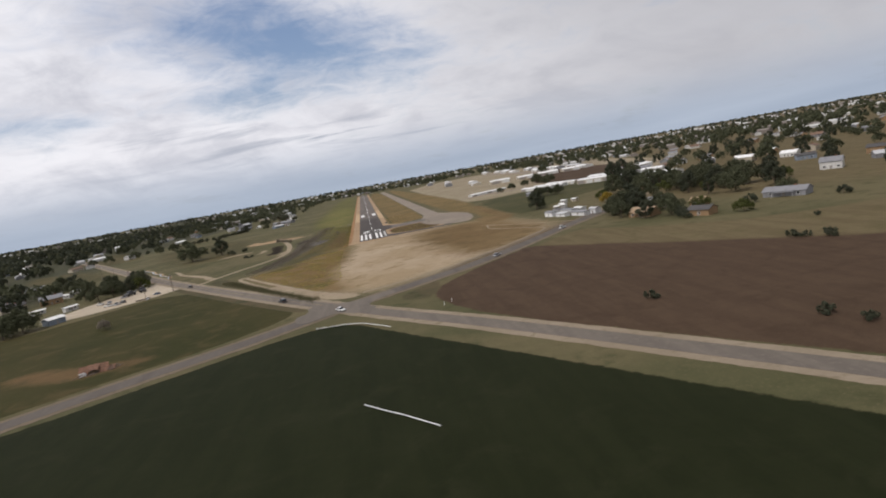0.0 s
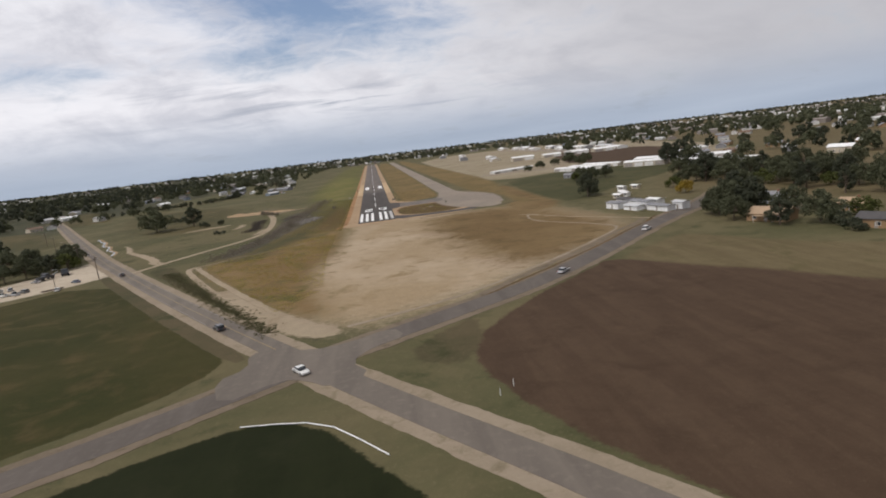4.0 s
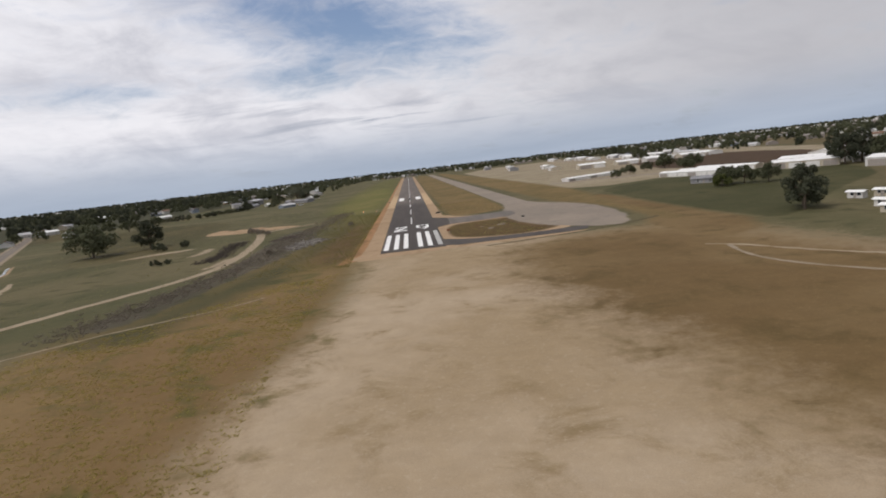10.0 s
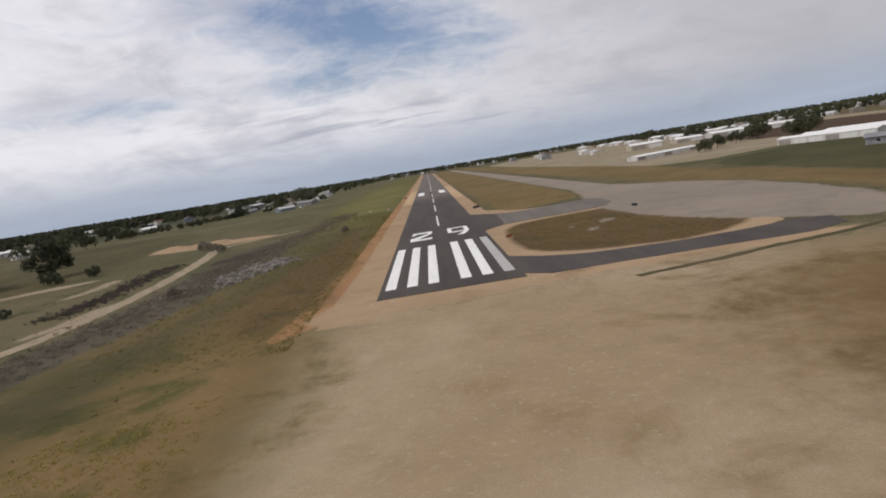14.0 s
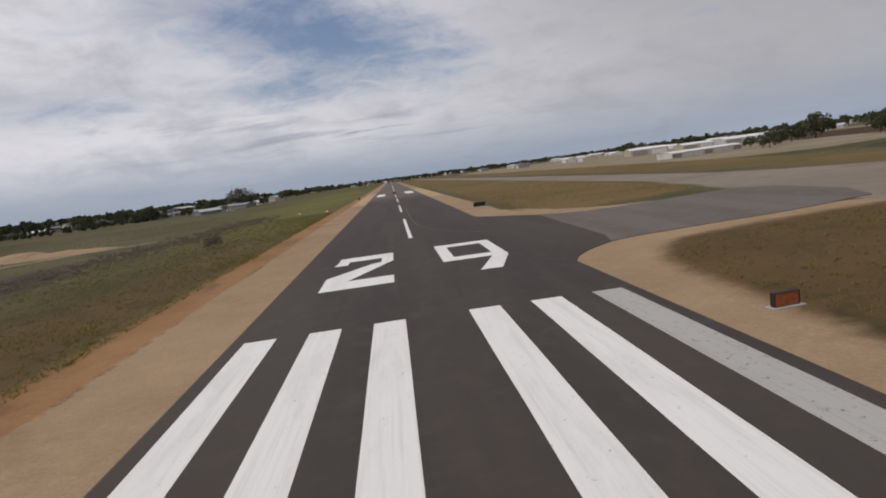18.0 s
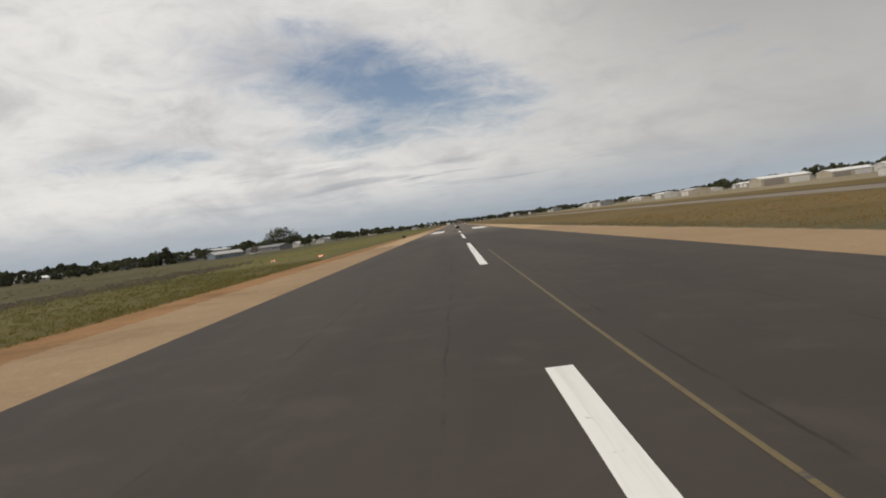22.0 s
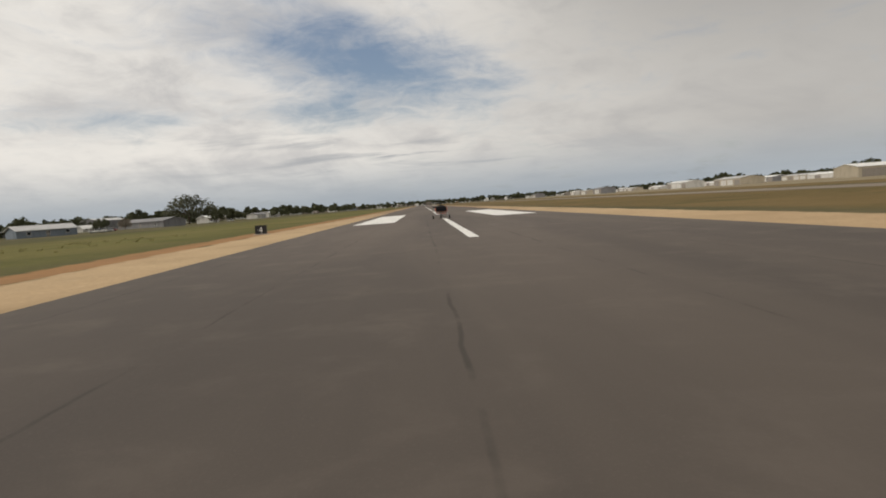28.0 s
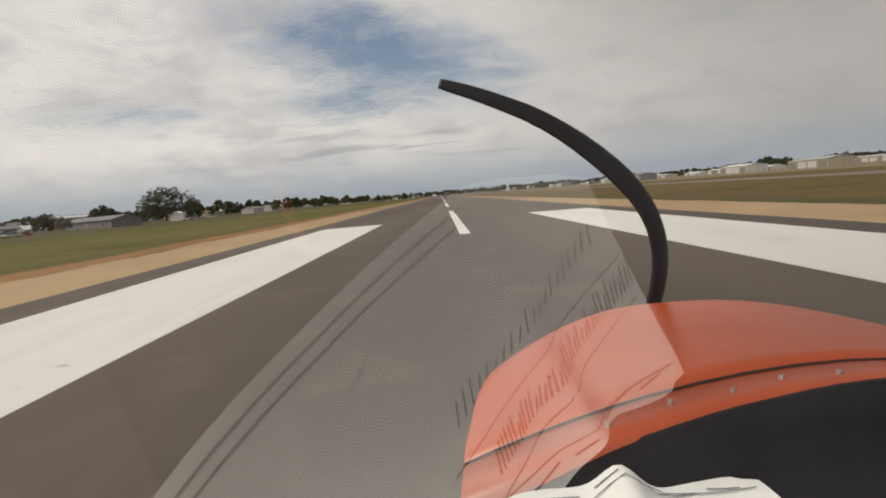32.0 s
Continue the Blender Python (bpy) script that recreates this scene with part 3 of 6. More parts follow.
sheet("island_infield", [(14.8, 25), (15.2, 56), (18, 63), (22, 67), (34, 69.3), (46, 70.5), (56, 60), (58, 30), (56, 17), (43, 8.6), (28.5, 10.8), (18.5, 17)], "dull", "island of dry grass between two connectors", 2.2)
sheet("brown_bank", [(-36, -5), (-21.5, -8), (-21.5, 40), (-22, 90), (-29, 100), (-35, 50)], "dull", "rust-brown dry grass on the runway bank", 9.0)
sheet("bare_patch", [(38.6, 50.2), (40.2, 47.0), (36.6, 42.2), (34.9, 44.8)], "apron", "worn bare patch in the island grass", 3.0)
sheet("bare_patch", [(31.0, 39.6), (33.9, 38.8), (31.8, 33.6), (29.9, 35.0)], "apron", "worn bare patch in the island grass", 3.0)
sheet("bare_patch", [(29.0, 47.6), (30.1, 44.0), (29.2, 42.4), (27.8, 43.8)], "apron", "small worn bare patch in the island grass", 2.4)
sheet("east_infield", [(88, 0), (92, 80), (76, 130), (78, 1500), (104, 1500), (118, 320), (112, 170), (98, 90), (96, 0)], "gold", "dry grass beyond the parallel taxiway", 8.0)
sheet("hangar_ground", [(104, 300), (118, 190), (196, 222), (280, 170), (420, 260), (560, 900), (480, 1400), (130, 1400)], "straw", "pale bare ground round the hangars", 14.0)
strip("hangar_drive", [(120, 300), (170, 290), (230, 240), (300, 200), (360, 220)], 12.0, 0.06, M["apron"], "pale drive between the hangar rows", 1.0)
strip("hangar_drive", [(300, 520), (352, 640), (366, 900), (372, 1300)], 22.0, 0.06, M["apron"], "pale apron before the far hangars", 1.0)
sheet("ploughed_middle", [(214, 250), (330, 230), (420, 420), (400, 700), (300, 620)], "soil", "brown field between the hangar rows", 12.0)
sheet("road_weeds", [(-108, -76), (-72, -136), (-40, -188), (-18, -221), (-14, -216), (-34, -190), (-62, -142), (-88, -90), (-98, -70)], "weeds", "dark grey-green weeds between the road and the sand bank", 5.0)
sheet("road_weeds", [(-124, -75), (-83, -143), (-53, -191), (-31, -225), (-35, -228), (-57, -194), (-87, -146), (-128, -78)], "weeds", "dark weeds between the pasture and the road", 1.5)
sheet("sand_bank", [(-62, -146), (-55, -160), (-40, -188), (-26, -211), (-14, -220), (-10, -212), (-22, -200), (-36, -178), (-46, -160), (-52, -146)], "dirt", "bare pale sand bank along the road", 5.0)
sheet("sand_heap_ground", [(-130, 182), (-100, 190), (-72, 178), (-70, 166), (-96, 160), (-128, 172)], "sand", "bare sand round the old diggings", 8.0)
strip("dirt_track", [(-163, 45), (-158, 36), (-146, 5), (-130, -16), (-117, -38), (-113, -50), (-106, -58)], (2.2, 5.0), 0.062, M["dirt"], "winding pale bare track", 1.6)
sheet("bare_patch", [(-142, 84), (-130, 100), (-108, 103), (-110, 96), (-130, 88)], "dirt", "bare pale patch in the grass", 7.0)
sheet("bare_patch", [(-136, -242), (-122, -252), (-103, -262), (-86, -257), (-78, -252), (-90, -247), (-108, -245), (-124, -236)], "dull", "bare brown ground round the fallen shed", 7.0)
sheet("yard", [(-124, -68), (-128, -83), (-150, -104), (-180, -119), (-192, -106), (-180, -68), (-168, -42), (-158, -14), (-148, -18)], "gravel", "gravel storage yard beside the road", 6.0)

# ---- roads and tracks ----
ROAD_A = [(-760, 1050), (-453, 535), (-163, 2), (-119, -72), (-78, -140), (-48, -188), (-26, -222), (-8, -249), (8, -272), (28, -300), (110, -430), (240, -640)]
ROAD_B = [(-420, -520), (-160, -336), (-84, -281), (-52, -262), (-30, -245), (-14, -233), (4, -221.5), (19, -212), (37, -200.5), (52, -188.5), (72, -169.5), (95, -146.5), (118, -124), (150, -98), (196, -48)]
strip("road_shoulder", ROAD_A, 12.0, 0.06, M["roadside"], "pale dirt shoulder of the main road", 0.4)
strip("road_shoulder", ROAD_B, 13.0, 0.064, M["brownside"], "brown dirt shoulder of the crossing road", 0.6)
strip("road", ROAD_A, 6.4, 0.10, M["road"], "grey asphalt main road with a worn centre line")
strip("road", ROAD_B, 7.8, 0.104, M["dark_road"], "grey asphalt crossing road")
slab("road_junction", [(-26.5, -220), (-32, -223.5), (-30.2, -232), (-36, -237.5), (-32, -250.5), (-22.5, -242), (-17, -244), (-12, -250), (-4, -246), (-8.5, -238), (-4, -231), (4, -226), (0.5, -218.5), (-9, -225), (-18, -226.5)], 0.108, M["road"], "widened asphalt junction of the two roads", 0.2, 0.2, 1, "road")
strip("road_line", ROAD_A[1:7], 0.24, 0.118, M["road_yellow"], "faded yellow centre line on the main road", 0.0, 0.01)
for side in (-1, 1):
    ax, ay = 0.853 * 2.85 * side, 0.522 * 2.85 * side
    strip("road_line", [(x + ax, y + ay) for x, y in ROAD_A[2:6]], 0.16, 0.118, M["road_line"], "thin white edge line of the main road", 0.0, 0.01)
DIRT = [(-116, -78), (-106, -58), (-95, -36), (-80, -13), (-71, 9), (-70, 30), (-72, 60), (-76, 92), (-81, 120), (-87, 143)]
strip("dirt_track", DIRT, (3.6, 4.6), 0.07, M["dirt"], "winding pale dirt track", 0.7)
strip("dirt_track", [(-88, 145), (-78, 160), (-60, 172)], 3.5, 0.068, M["dirt"], "pale dirt track past the diggings", 0.9)
strip("dirt_track", [(-81, -86), (-79, -92), (-60, -132), (-49, -154), (-30, -190)], 2.4, 0.075, M["dirt"], "wheel track along the sand bank", 0.5)
strip("dirt_track", [(-82, -84), (-86, -88), (-68, -128), (-57, -151), (-40, -184)], 2.6, 0.073, M["dirt"], "wheel track along the sand bank", 0.5)
strip("dirt_track", [(-82, -84), (-66, -70), (-45, -60), (-38, -52)], 0.9, 0.074, M["dirt"], "narrow footworn line above the ditch", 0.5)
strip("dirt_track", [(-10, -212), (14, -202.5), (29, -193), (46, -178.5), (57, -169.5), (73, -154), (89, -138), (95, -131), (97.5, -123), (89, -106), (77, -88), (74, -72), (78, -58)], (1.7, 1.0), 0.066, M["roadside"], "worn track along the meadow edge", 0.5)
strip("dirt_track", [(74, -54), (80, -60), (88, -78), (98, -92), (116, -119)], 1.2, 0.07, M["dirt"], "worn track to the sheds", 0.9)
strip("worn_strip", [(26, -200), (38, -189), (50, -178.5), (64, -166), (76, -154), (95, -134), (104, -127), (115, -114)], 2.4, 0.062, M["brownside"], "bare strip between the meadow and the road ditch", 0.8, category="ground")
strip("ditch_line", [(27, -202.5), (39, -191.5), (52, -180.5), (66, -168), (79, -156), (98, -136), (108, -127.5), (120, -113.5)], 1.0, 0.07, M["dull"], "narrow dark ditch along the crossing road", 0.4, category="ditch")
strip("ditch_line", [(24, -11), (36, -9), (46, -6.5), (55, -5.4), (65, -2), (72, 0.6), (80, 5), (90, 12)], 1.5, 0.06, M["weeds"], "shallow weedy ditch at the meadow edge", 0.5, category="ditch")

# ---- the runway and its taxiways ----
HALF, LENGTH = 11.2, 1524.0
strip("sand_shoulder", [(-13.9, 418), (-13.9, 700), (-13.9, 1530)], 6.8, 0.07, M["sand"], "pale sand shoulder of the runway", 0.35, category="ground")
strip("sand_shoulder", [(13.8, 418), (13.8, 700), (13.8, 1530)], 6.6, 0.07, M["sand"], "pale sand shoulder of the runway", 0.4, category="ground")
strip("clay_edge", [(-18.2, 418), (-18.0, 700), (-18.0, 1530)], 3.0, 0.06, M["clay"], "orange clay edge outside the sand shoulder", 0.5, category="ground")
sheet("clay_edge", [(-24.6, -16), (-22.4, 4), (-21.2, 60), (-20.4, 160), (-19.8, 300), (-19.6, 420), (-16.6, 420), (-16.6, 200), (-17.0, 20), (-18.5, -10)], "clay", "orange clay edge outside the sand shoulder", 2.2, 0)
sheet("sand_shoulder", [(-18.4, -12), (-17.3, 30), (-16.9, 160), (-16.8, 235), (-10.4, 235), (-10.4, -2), (-10.6, -12)], "sand", "pale sand shoulder of the runway", 1.5, 0)
# from here the sand's colour carries the stronger light
sheet("sand_shoulder", [(-16.8, 232), (-16.8, 420), (-10.4, 420), (-10.4, 232)], "palesand", "paler sand shoulder farther along the runway", 2.0, 0)
sheet("lush_verge", [(-19.6, 215), (-19.6, 700), (-66, 700), (-62, 260), (-46, 215)], "lush", "green verge grass farther along the runway", 24.0)
sheet("sand_shoulder", [(10.4, 112), (10.4, 235), (17.0, 235), (17.2, 116)], "sand", "pale sand shoulder of the runway", 1.6, 0)
sheet("sand_shoulder", [(10.4, 232), (10.4, 420), (16.9, 420), (17.0, 232)], "palesand", "paler sand shoulder farther along the runway", 2.0, 0)
sheet("threshold_sand", [(-22, -9), (-19, 2), (-11, 3), (30, 3), (60, -1), (58, -7), (30, -5), (6, -7), (-12, -10)], "sand", "graded sand before the runway threshold", 3.5)
sheet("connector_sand", [(9.5, 20), (9.5, 58), (11, 63), (13.5, 67), (18, 70.8), (26, 72), (46, 75), (60, 66), (62, 14), (44, 4), (26, 6), (15, 11)], "sand", "sand edging of the taxiway island", 1.6)
sheet("connector_sand", [(10, 96), (10, 122), (20, 122), (24, 104), (44, 98), (40, 92)], "sand", "sand edging beside the taxiway connector", 3.0)
slab("taxiway_connector", [(8, -0.5), (8, 24), (12, 19), (18, 13), (27, 9), (44, 7.5), (64, 11), (60, -2), (36, -1)], 0.095, M["end_pad"], "dark old asphalt connector at the runway end", 0.3, 0.2, 1, "taxiway")
slab("taxiway_connector", [(16, 68.8), (18, 70.2), (26, 71.5), (36, 72.5), (50, 77), (52, 104), (38, 100.5), (26, 98.5), (20, 101.5), (16.8, 106)], 0.097, M["taxi"], "worn asphalt connector joining the runway", 0.2, 0.2, 1, "taxiway")
slab("runway_fillet", [(10.5, 58), (11.5, 63.5), (14, 67), (17.5, 70.2), (18.0, 84), (18.6, 98), (18.7, 103), (16.5, 107), (12, 113), (10.5, 117)], 0.102, M["runway"], "dark asphalt fillet between runway and connector", 0.12, 0.2, 1, "taxiway")
sheet("apron", [(44, 54), (50, 24), (70, -2), (82, 14), (90, 66), (84, 108), (74, 128), (70, 150), (54, 150), (50, 110), (44, 94)], "apron", "bleached old asphalt apron", 5.0, 1, "apron")
lay_sheets()
strip("taxiway", [(62, 140), (62, 600), (62, 1500)], 15.0, 0.088, M["apron"], "pale parallel taxiway", 0.2, category="taxiway")

bm = bmesh.new()
ys = [LENGTH * i / 60 for i in range(61)]
prof = [(-HALF - 0.25, 0.0), (-HALF, 0.115), (-HALF / 2, 0.135), (0, 0.15), (HALF / 2, 0.135), (HALF, 0.115), (HALF + 0.25, 0.0)]
rows_ = [[bm.verts.new((x + 0.06 * noise.noise(Vector((y * 0.2, x, 0))), y, z)) for x, z in prof] for y in ys]
for a, b in zip(rows_, rows_[1:]):
    for i in range(len(prof) - 1):
        bm.faces.new((a[i], a[i + 1], b[i + 1], b[i]))
bm.faces.new(rows_[0])
bmesh.ops.recalc_face_normals(bm, faces=bm.faces)
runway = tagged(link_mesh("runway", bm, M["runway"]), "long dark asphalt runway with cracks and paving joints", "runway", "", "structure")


def crown_z(x):
    return 0.15 - 0.035 * min(1.0, abs(x) / HALF)


def mark(name, quads, material, label=""):
    """Paint on the runway: convex outlines, 5 mm over the camber."""
    bm = bmesh.new()
    for q in quads:
        xs_, ys_ = [p[0] for p in q], [p[1] for p in q]
        if len(q) == 4 and abs(max(xs_) - min(xs_)) > 0.4 and max(ys_) - min(ys_) > 20:
            k = 10
            rows = []
            (x0, y0), (x1, y1), (x2, y2), (x3, y3) = q
            for i in range(k + 1):
                f = i / k
                j = 0.03 * noise.noise(Vector((x0 * 3, i * 1.7, 1)))
                rows.append([bm.verts.new((x0 + (x3 - x0) * f + j, y0 + (y3 - y0) * f, crown_z(x0) + 0.006)), bm.verts.new((x1 + (x2 - x1) * f - j, y1 + (y2 - y1) * f, crown_z(x1) + 0.006))])
            for a, b in zip(rows, rows[1:]):
                bm.faces.new((a[0], a[1], b[1], b[0]))
        else:
            bm.faces.new([bm.verts.new((x, y, crown_z(x) + 0.006)) for x, y in q])
    bmesh.ops.recalc_face_normals(bm, faces=bm.faces)
    for f in bm.faces:
        if f.normal.z < 0:
            f.normal_flip()
    return part(name, bm, material, runway, label)


def rect(x0, y0, x1, y1):
    return [(x0, y0), (x1, y0), (x1, y1), (x0, y1)]


FT = 0.3048
U = 5.75 * FT
for i, a in enumerate((-6, -4, -2, 1, 3, 5)):
    mark("threshold_stripe", [rect(a * U, 20 * FT, (a + 1) * U, 170 * FT)], M["worn_line"] if i == 5 else M["white_line"], "faded threshold stripe" if i == 5 else "white threshold stripe")
y0, y1 = 210 * FT, 270 * FT
l, r, s = -8.05, -2.3, 1.15
mark("numeral_two", [rect(l, y0, r, y0 + 3.6), [(l, y0 + 3.6), (l + 2.0, y0 + 3.6), (r, y1 - 6.0), (r - s, y1 - 6.0), (r - s - 0.9, y1 - 6.6), (l, y0 + 6.0)],
                     [(r - s, y1 - 6.0), (r, y1 - 6.0), (r, y1), (r - s, y1)], rect(l + 0.25, y1 - 3.2, r - s, y1), [(l, y1 - 5.2), (l + s + 0.2, y1 - 5.2), (l + s + 0.2, y1 - 3.2), (l + 0.25, y1 - 3.2)]], M["white_line"], "white painted runway numeral 2")
l, r = 2.05, 7.8
mark("numeral_nine", [rect(l, y1 - 9.6, l + s, y1 - 2.2), rect(l, y1 - 2.2, r, y1), [(l, y1 - 11.8), (r, y1 - 11.8), (r, y1 - 9.6), (l, y1 - 9.6)], rect(r - s, y1 - 9.6, r, y1 - 2.2),
                      [(l + 2.3, y0), (l + 4.0, y0), (r, y1 - 11.8), (r - s - 0.3, y1 - 11.8)]], M["white_line"], "white painted runway numeral 9")
for k in range(25):
    a = 310 + 200 * k
    if (a + 120) * FT < LENGTH - 80:
        mark("centreline_dash", [rect(-0.24, a * FT, 0.24, (a + 120) * FT)], M["white_line"])
for s_ in (-1, 1):
    a, b = sorted((s_ * 5.2, s_ * 9.45))
    mark("aiming_mark", [rect(a, 311, b, 355.3)], M["white_line"], "broad white aiming point mark")

curve = rounded([(1.25, 172), (1.25, 150), (1.3, 122), (2.2, 107), (6.0, 94), (14, 84), (26, 78)], 3, False)
pts_ = dense(curve, 1.2, False)


def ribbon(line, w):
    out = []
    for p, q in zip(line, line[1:]):
        s = Vector((-(q - p).y, (q - p).x)).normalized() * w
        out.append([tuple(p + s), tuple(p - s), tuple(q - s), tuple(q + s)])
    return out


mark("lead_off_line", ribbon([p for p in pts_ if p.x < 10.5], 0.045), M["yellow_line"], "thin yellow taxi line curving off the centreline")

# ---- more materials ----


def foliage(name, dark, light, tip):
    k = Nodes(name, 0.75, 0, 0.2)
    isl = k.island()
    col = k.mix(isl, dark, light)
    col = k.mix(k.math("MULTIPLY", k.step(k.noise(0.35, 4, 0.6), 0.5, 0.75), 0.6), col, tip)
    col = k.mix(k.math("MULTIPLY", k.random(), 0.35), col, tuple(v * 0.55 for v in dark))
    lit, both = k.add("ShaderNodeBsdfTranslucent"), k.add("ShaderNodeMixShader")
    both.inputs[0].default_value = 0.4
    k.link(col, lit.inputs["Color"])
    k.link(k.bsdf.outputs[0], both.inputs[1])
    k.link(lit.outputs[0], both.inputs[2])
    k.link(both.outputs[0], k.nt.nodes["Material Output"].inputs[0])
    return k.colour(col)


M["leaf"] = foliage("tree_leaves", (0.075, 0.084, 0.046), (0.12, 0.126, 0.070), (0.145, 0.150, 0.088))
M["leaf_dark"] = foliage("dark_conifer_leaves", (0.055, 0.062, 0.040), (0.09, 0.098, 0.060), (0.11, 0.116, 0.072))
M["leaf_light"] = foliage("light_spring_leaves", (0.065, 0.08, 0.022), (0.115, 0.125, 0.035), (0.15, 0.15, 0.05))
M["leaf_gold"] = foliage("golden_leaves", (0.22, 0.15, 0.02), (0.34, 0.24, 0.04), (0.4, 0.3, 0.06))
M["bark"] = earth("bark", (0.10, 0.08, 0.06), (0.13, 0.105, 0.08), (0.07, 0.055, 0.042), (0.16, 0.13, 0.10), 0.8, 2.5, 14, bump=0.6)
M["brush_twig"] = foliage("bare_brush", (0.21, 0.18, 0.14), (0.32, 0.28, 0.225), (0.25, 0.23, 0.15))
M["humus"] = earth("dark_dug_earth", (0.052, 0.041, 0.034), (0.068, 0.054, 0.044), (0.040, 0.033, 0.026), (0.095, 0.077, 0.06), 0.3, 1.2, 6)
k = Nodes("rubble_stone", 0.9, 0, 0.2)
isl = k.island()
M["stone"] = k.colour(k.mix(k.math("MULTIPLY", k.noise(6, 4, 0.7), 0.5), k.mix(k.step(isl, 0.25, 1.0), (0.07, 0.064, 0.056), (0.42, 0.385, 0.34)), (0.12, 0.105, 0.09)))


def wall_paint(name, c):
    k = Nodes(name, 0.7, 0, 0.3)
    stain = k.noise(0.5, 5, 0.65, 0.4, (1, 1, 0.25))
    lap = k.add("ShaderNodeTexWave")
    lap.wave_profile, lap.bands_direction = "SAW", "Z"
    lap.inputs["Scale"].default_value = 1.6
    k.link(k.co, lap.inputs["Vector"])
    col = k.mix(k.step(stain, 0.4, 0.75), c, tuple(v * 0.72 for v in c))
    col = k.mix(k.math("MULTIPLY", k.random(), 0.25), col, tuple(v * 0.6 for v in c))
    k.bump(lap.outputs["Fac"], 0.5, 0.03)
    return k.colour(col)


def metal_roof(name, c, rough=0.5):
    k = Nodes(name, rough, 0.0, 0.5)
    w = k.add("ShaderNodeTexWave")
    w.wave_profile, w.bands_direction = "SIN", "X"
    w.inputs["Scale"].default_value = 2.2
    k.link(k.co, w.inputs["Vector"])
    stain = k.noise(0.3, 5, 0.65, 0.5)
    col = k.mix(k.step(stain, 0.45, 0.78), c, tuple(v * 0.7 for v in c))
    k.bump(w.outputs["Fac"], 0.4, 0.03)
    return k.colour(col)


W = {n: wall_paint("siding_" + n, c) for n, c in dict(white=(0.66, 0.65, 0.62), bright=(0.86, 0.86, 0.85), tan=(0.34, 0.22, 0.12), grey=(0.26, 0.26, 0.27), cream=(0.52, 0.46, 0.36), brick=(0.26, 0.12, 0.075), blue=(0.24, 0.28, 0.33)).items()}
RF = {n: metal_roof("roof_" + n, c, r) for n, c, r in (("white", (0.82, 0.82, 0.80), 0.45), ("grey", (0.22, 0.22, 0.23), 0.7), ("dark", (0.075, 0.07, 0.068), 0.8), ("brown", (0.17, 0.105, 0.07), 0.8), ("tan", (0.38, 0.27, 0.17), 0.75), ("rust", (0.20, 0.09, 0.05), 0.8), ("silver", (0.5, 0.5, 0.5), 0.4))}
M["trim"] = plain("white_trim", (0.7, 0.69, 0.66), 0.6)
M["door_paint"] = plain("door_paint", (0.30, 0.27, 0.24), 0.6)
M["concrete"] = plain("concrete", (0.36, 0.34, 0.31), 0.9)
M["black_paint"] = plain("black_sign_paint", (0.018, 0.018, 0.02), 0.6)
M["white_paint"] = plain("white_paint", (0.75, 0.75, 0.73), 0.5)
M["orange_paint"] = plain("orange_paint", (0.62, 0.13, 0.03), 0.5)
M["rubber"] = plain("rubber", (0.02, 0.02, 0.02), 0.85)
M["steel"] = plain("galvanised_steel", (0.45, 0.45, 0.45), 0.45, 0.7)
M["wood"] = plain("weathered_wood", (0.16, 0.125, 0.095), 0.85, 0, 0.3, 2.0)
M["rust"] = plain("rusty_sheet", (0.17, 0.085, 0.05), 0.85, 0, 0.4, 1.2)
k = Nodes("window_glass", 0.08, 0, 0.6)
M["glass"] = k.colour((0.03, 0.035, 0.04))
k = Nodes("pond_water", 0.06, 0, 0.5)
k.bump(k.noise(2.0, 3), 0.05, 0.05)
M["water"] = k.colour((0.05, 0.06, 0.06))

# ---- trees ----


def crown_mesh(name, seed, lobes, leaves, size, mat, flat=1.0):
    """Many small leaf sprays in uneven lobes, denser towards each lobe's skin."""
    rnd = random.Random(seed)
    vs, fs = [], []
    total = sum(l[3] ** 2 for l in lobes)
    for cx, cy, cz, r in lobes:
        for _ in range(int(leaves * r * r / total)):
            d = Vector((rnd.gauss(0, 1), rnd.gauss(0, 1), rnd.gauss(0, 1))).normalized()
            if d.z < -0.4 and rnd.random() < 0.6:
                continue
            dist = r * (0.55 + 0.5 * rnd.random() ** 0.6) * (0.86 + 0.3 * noise.noise(d * 2.3 + Vector((seed, cx, cz))))
            c = Vector((cx, cy, cz)) + Vector((d.x, d.y, d.z * flat)) * dist
            s = size * rnd.uniform(0.55, 1.3)
            n = (d + Vector((rnd.uniform(-1, 1), rnd.uniform(-1, 1), rnd.uniform(-0.6, 1)))).normalized()
            t = n.orthogonal().normalized()
            t.rotate(Matrix.Rotation(rnd.uniform(0, 6.28), 3, n))
            b = n.cross(t)
            i = len(vs)
            vs += [c - t * s - b * s * 0.35, c + b * s * 0.7 * rnd.uniform(0.6, 1) - t * s * 0.1, c + t * s * 0.9 + n * s * 0.25, c - b * s * 0.65 + t * s * 0.15]
            fs.append((i, i + 1, i + 2, i + 3))
    me = bpy.data.meshes.new(name)
    me.from_pydata(vs, [], fs)
    me.materials.append(mat)
    return me


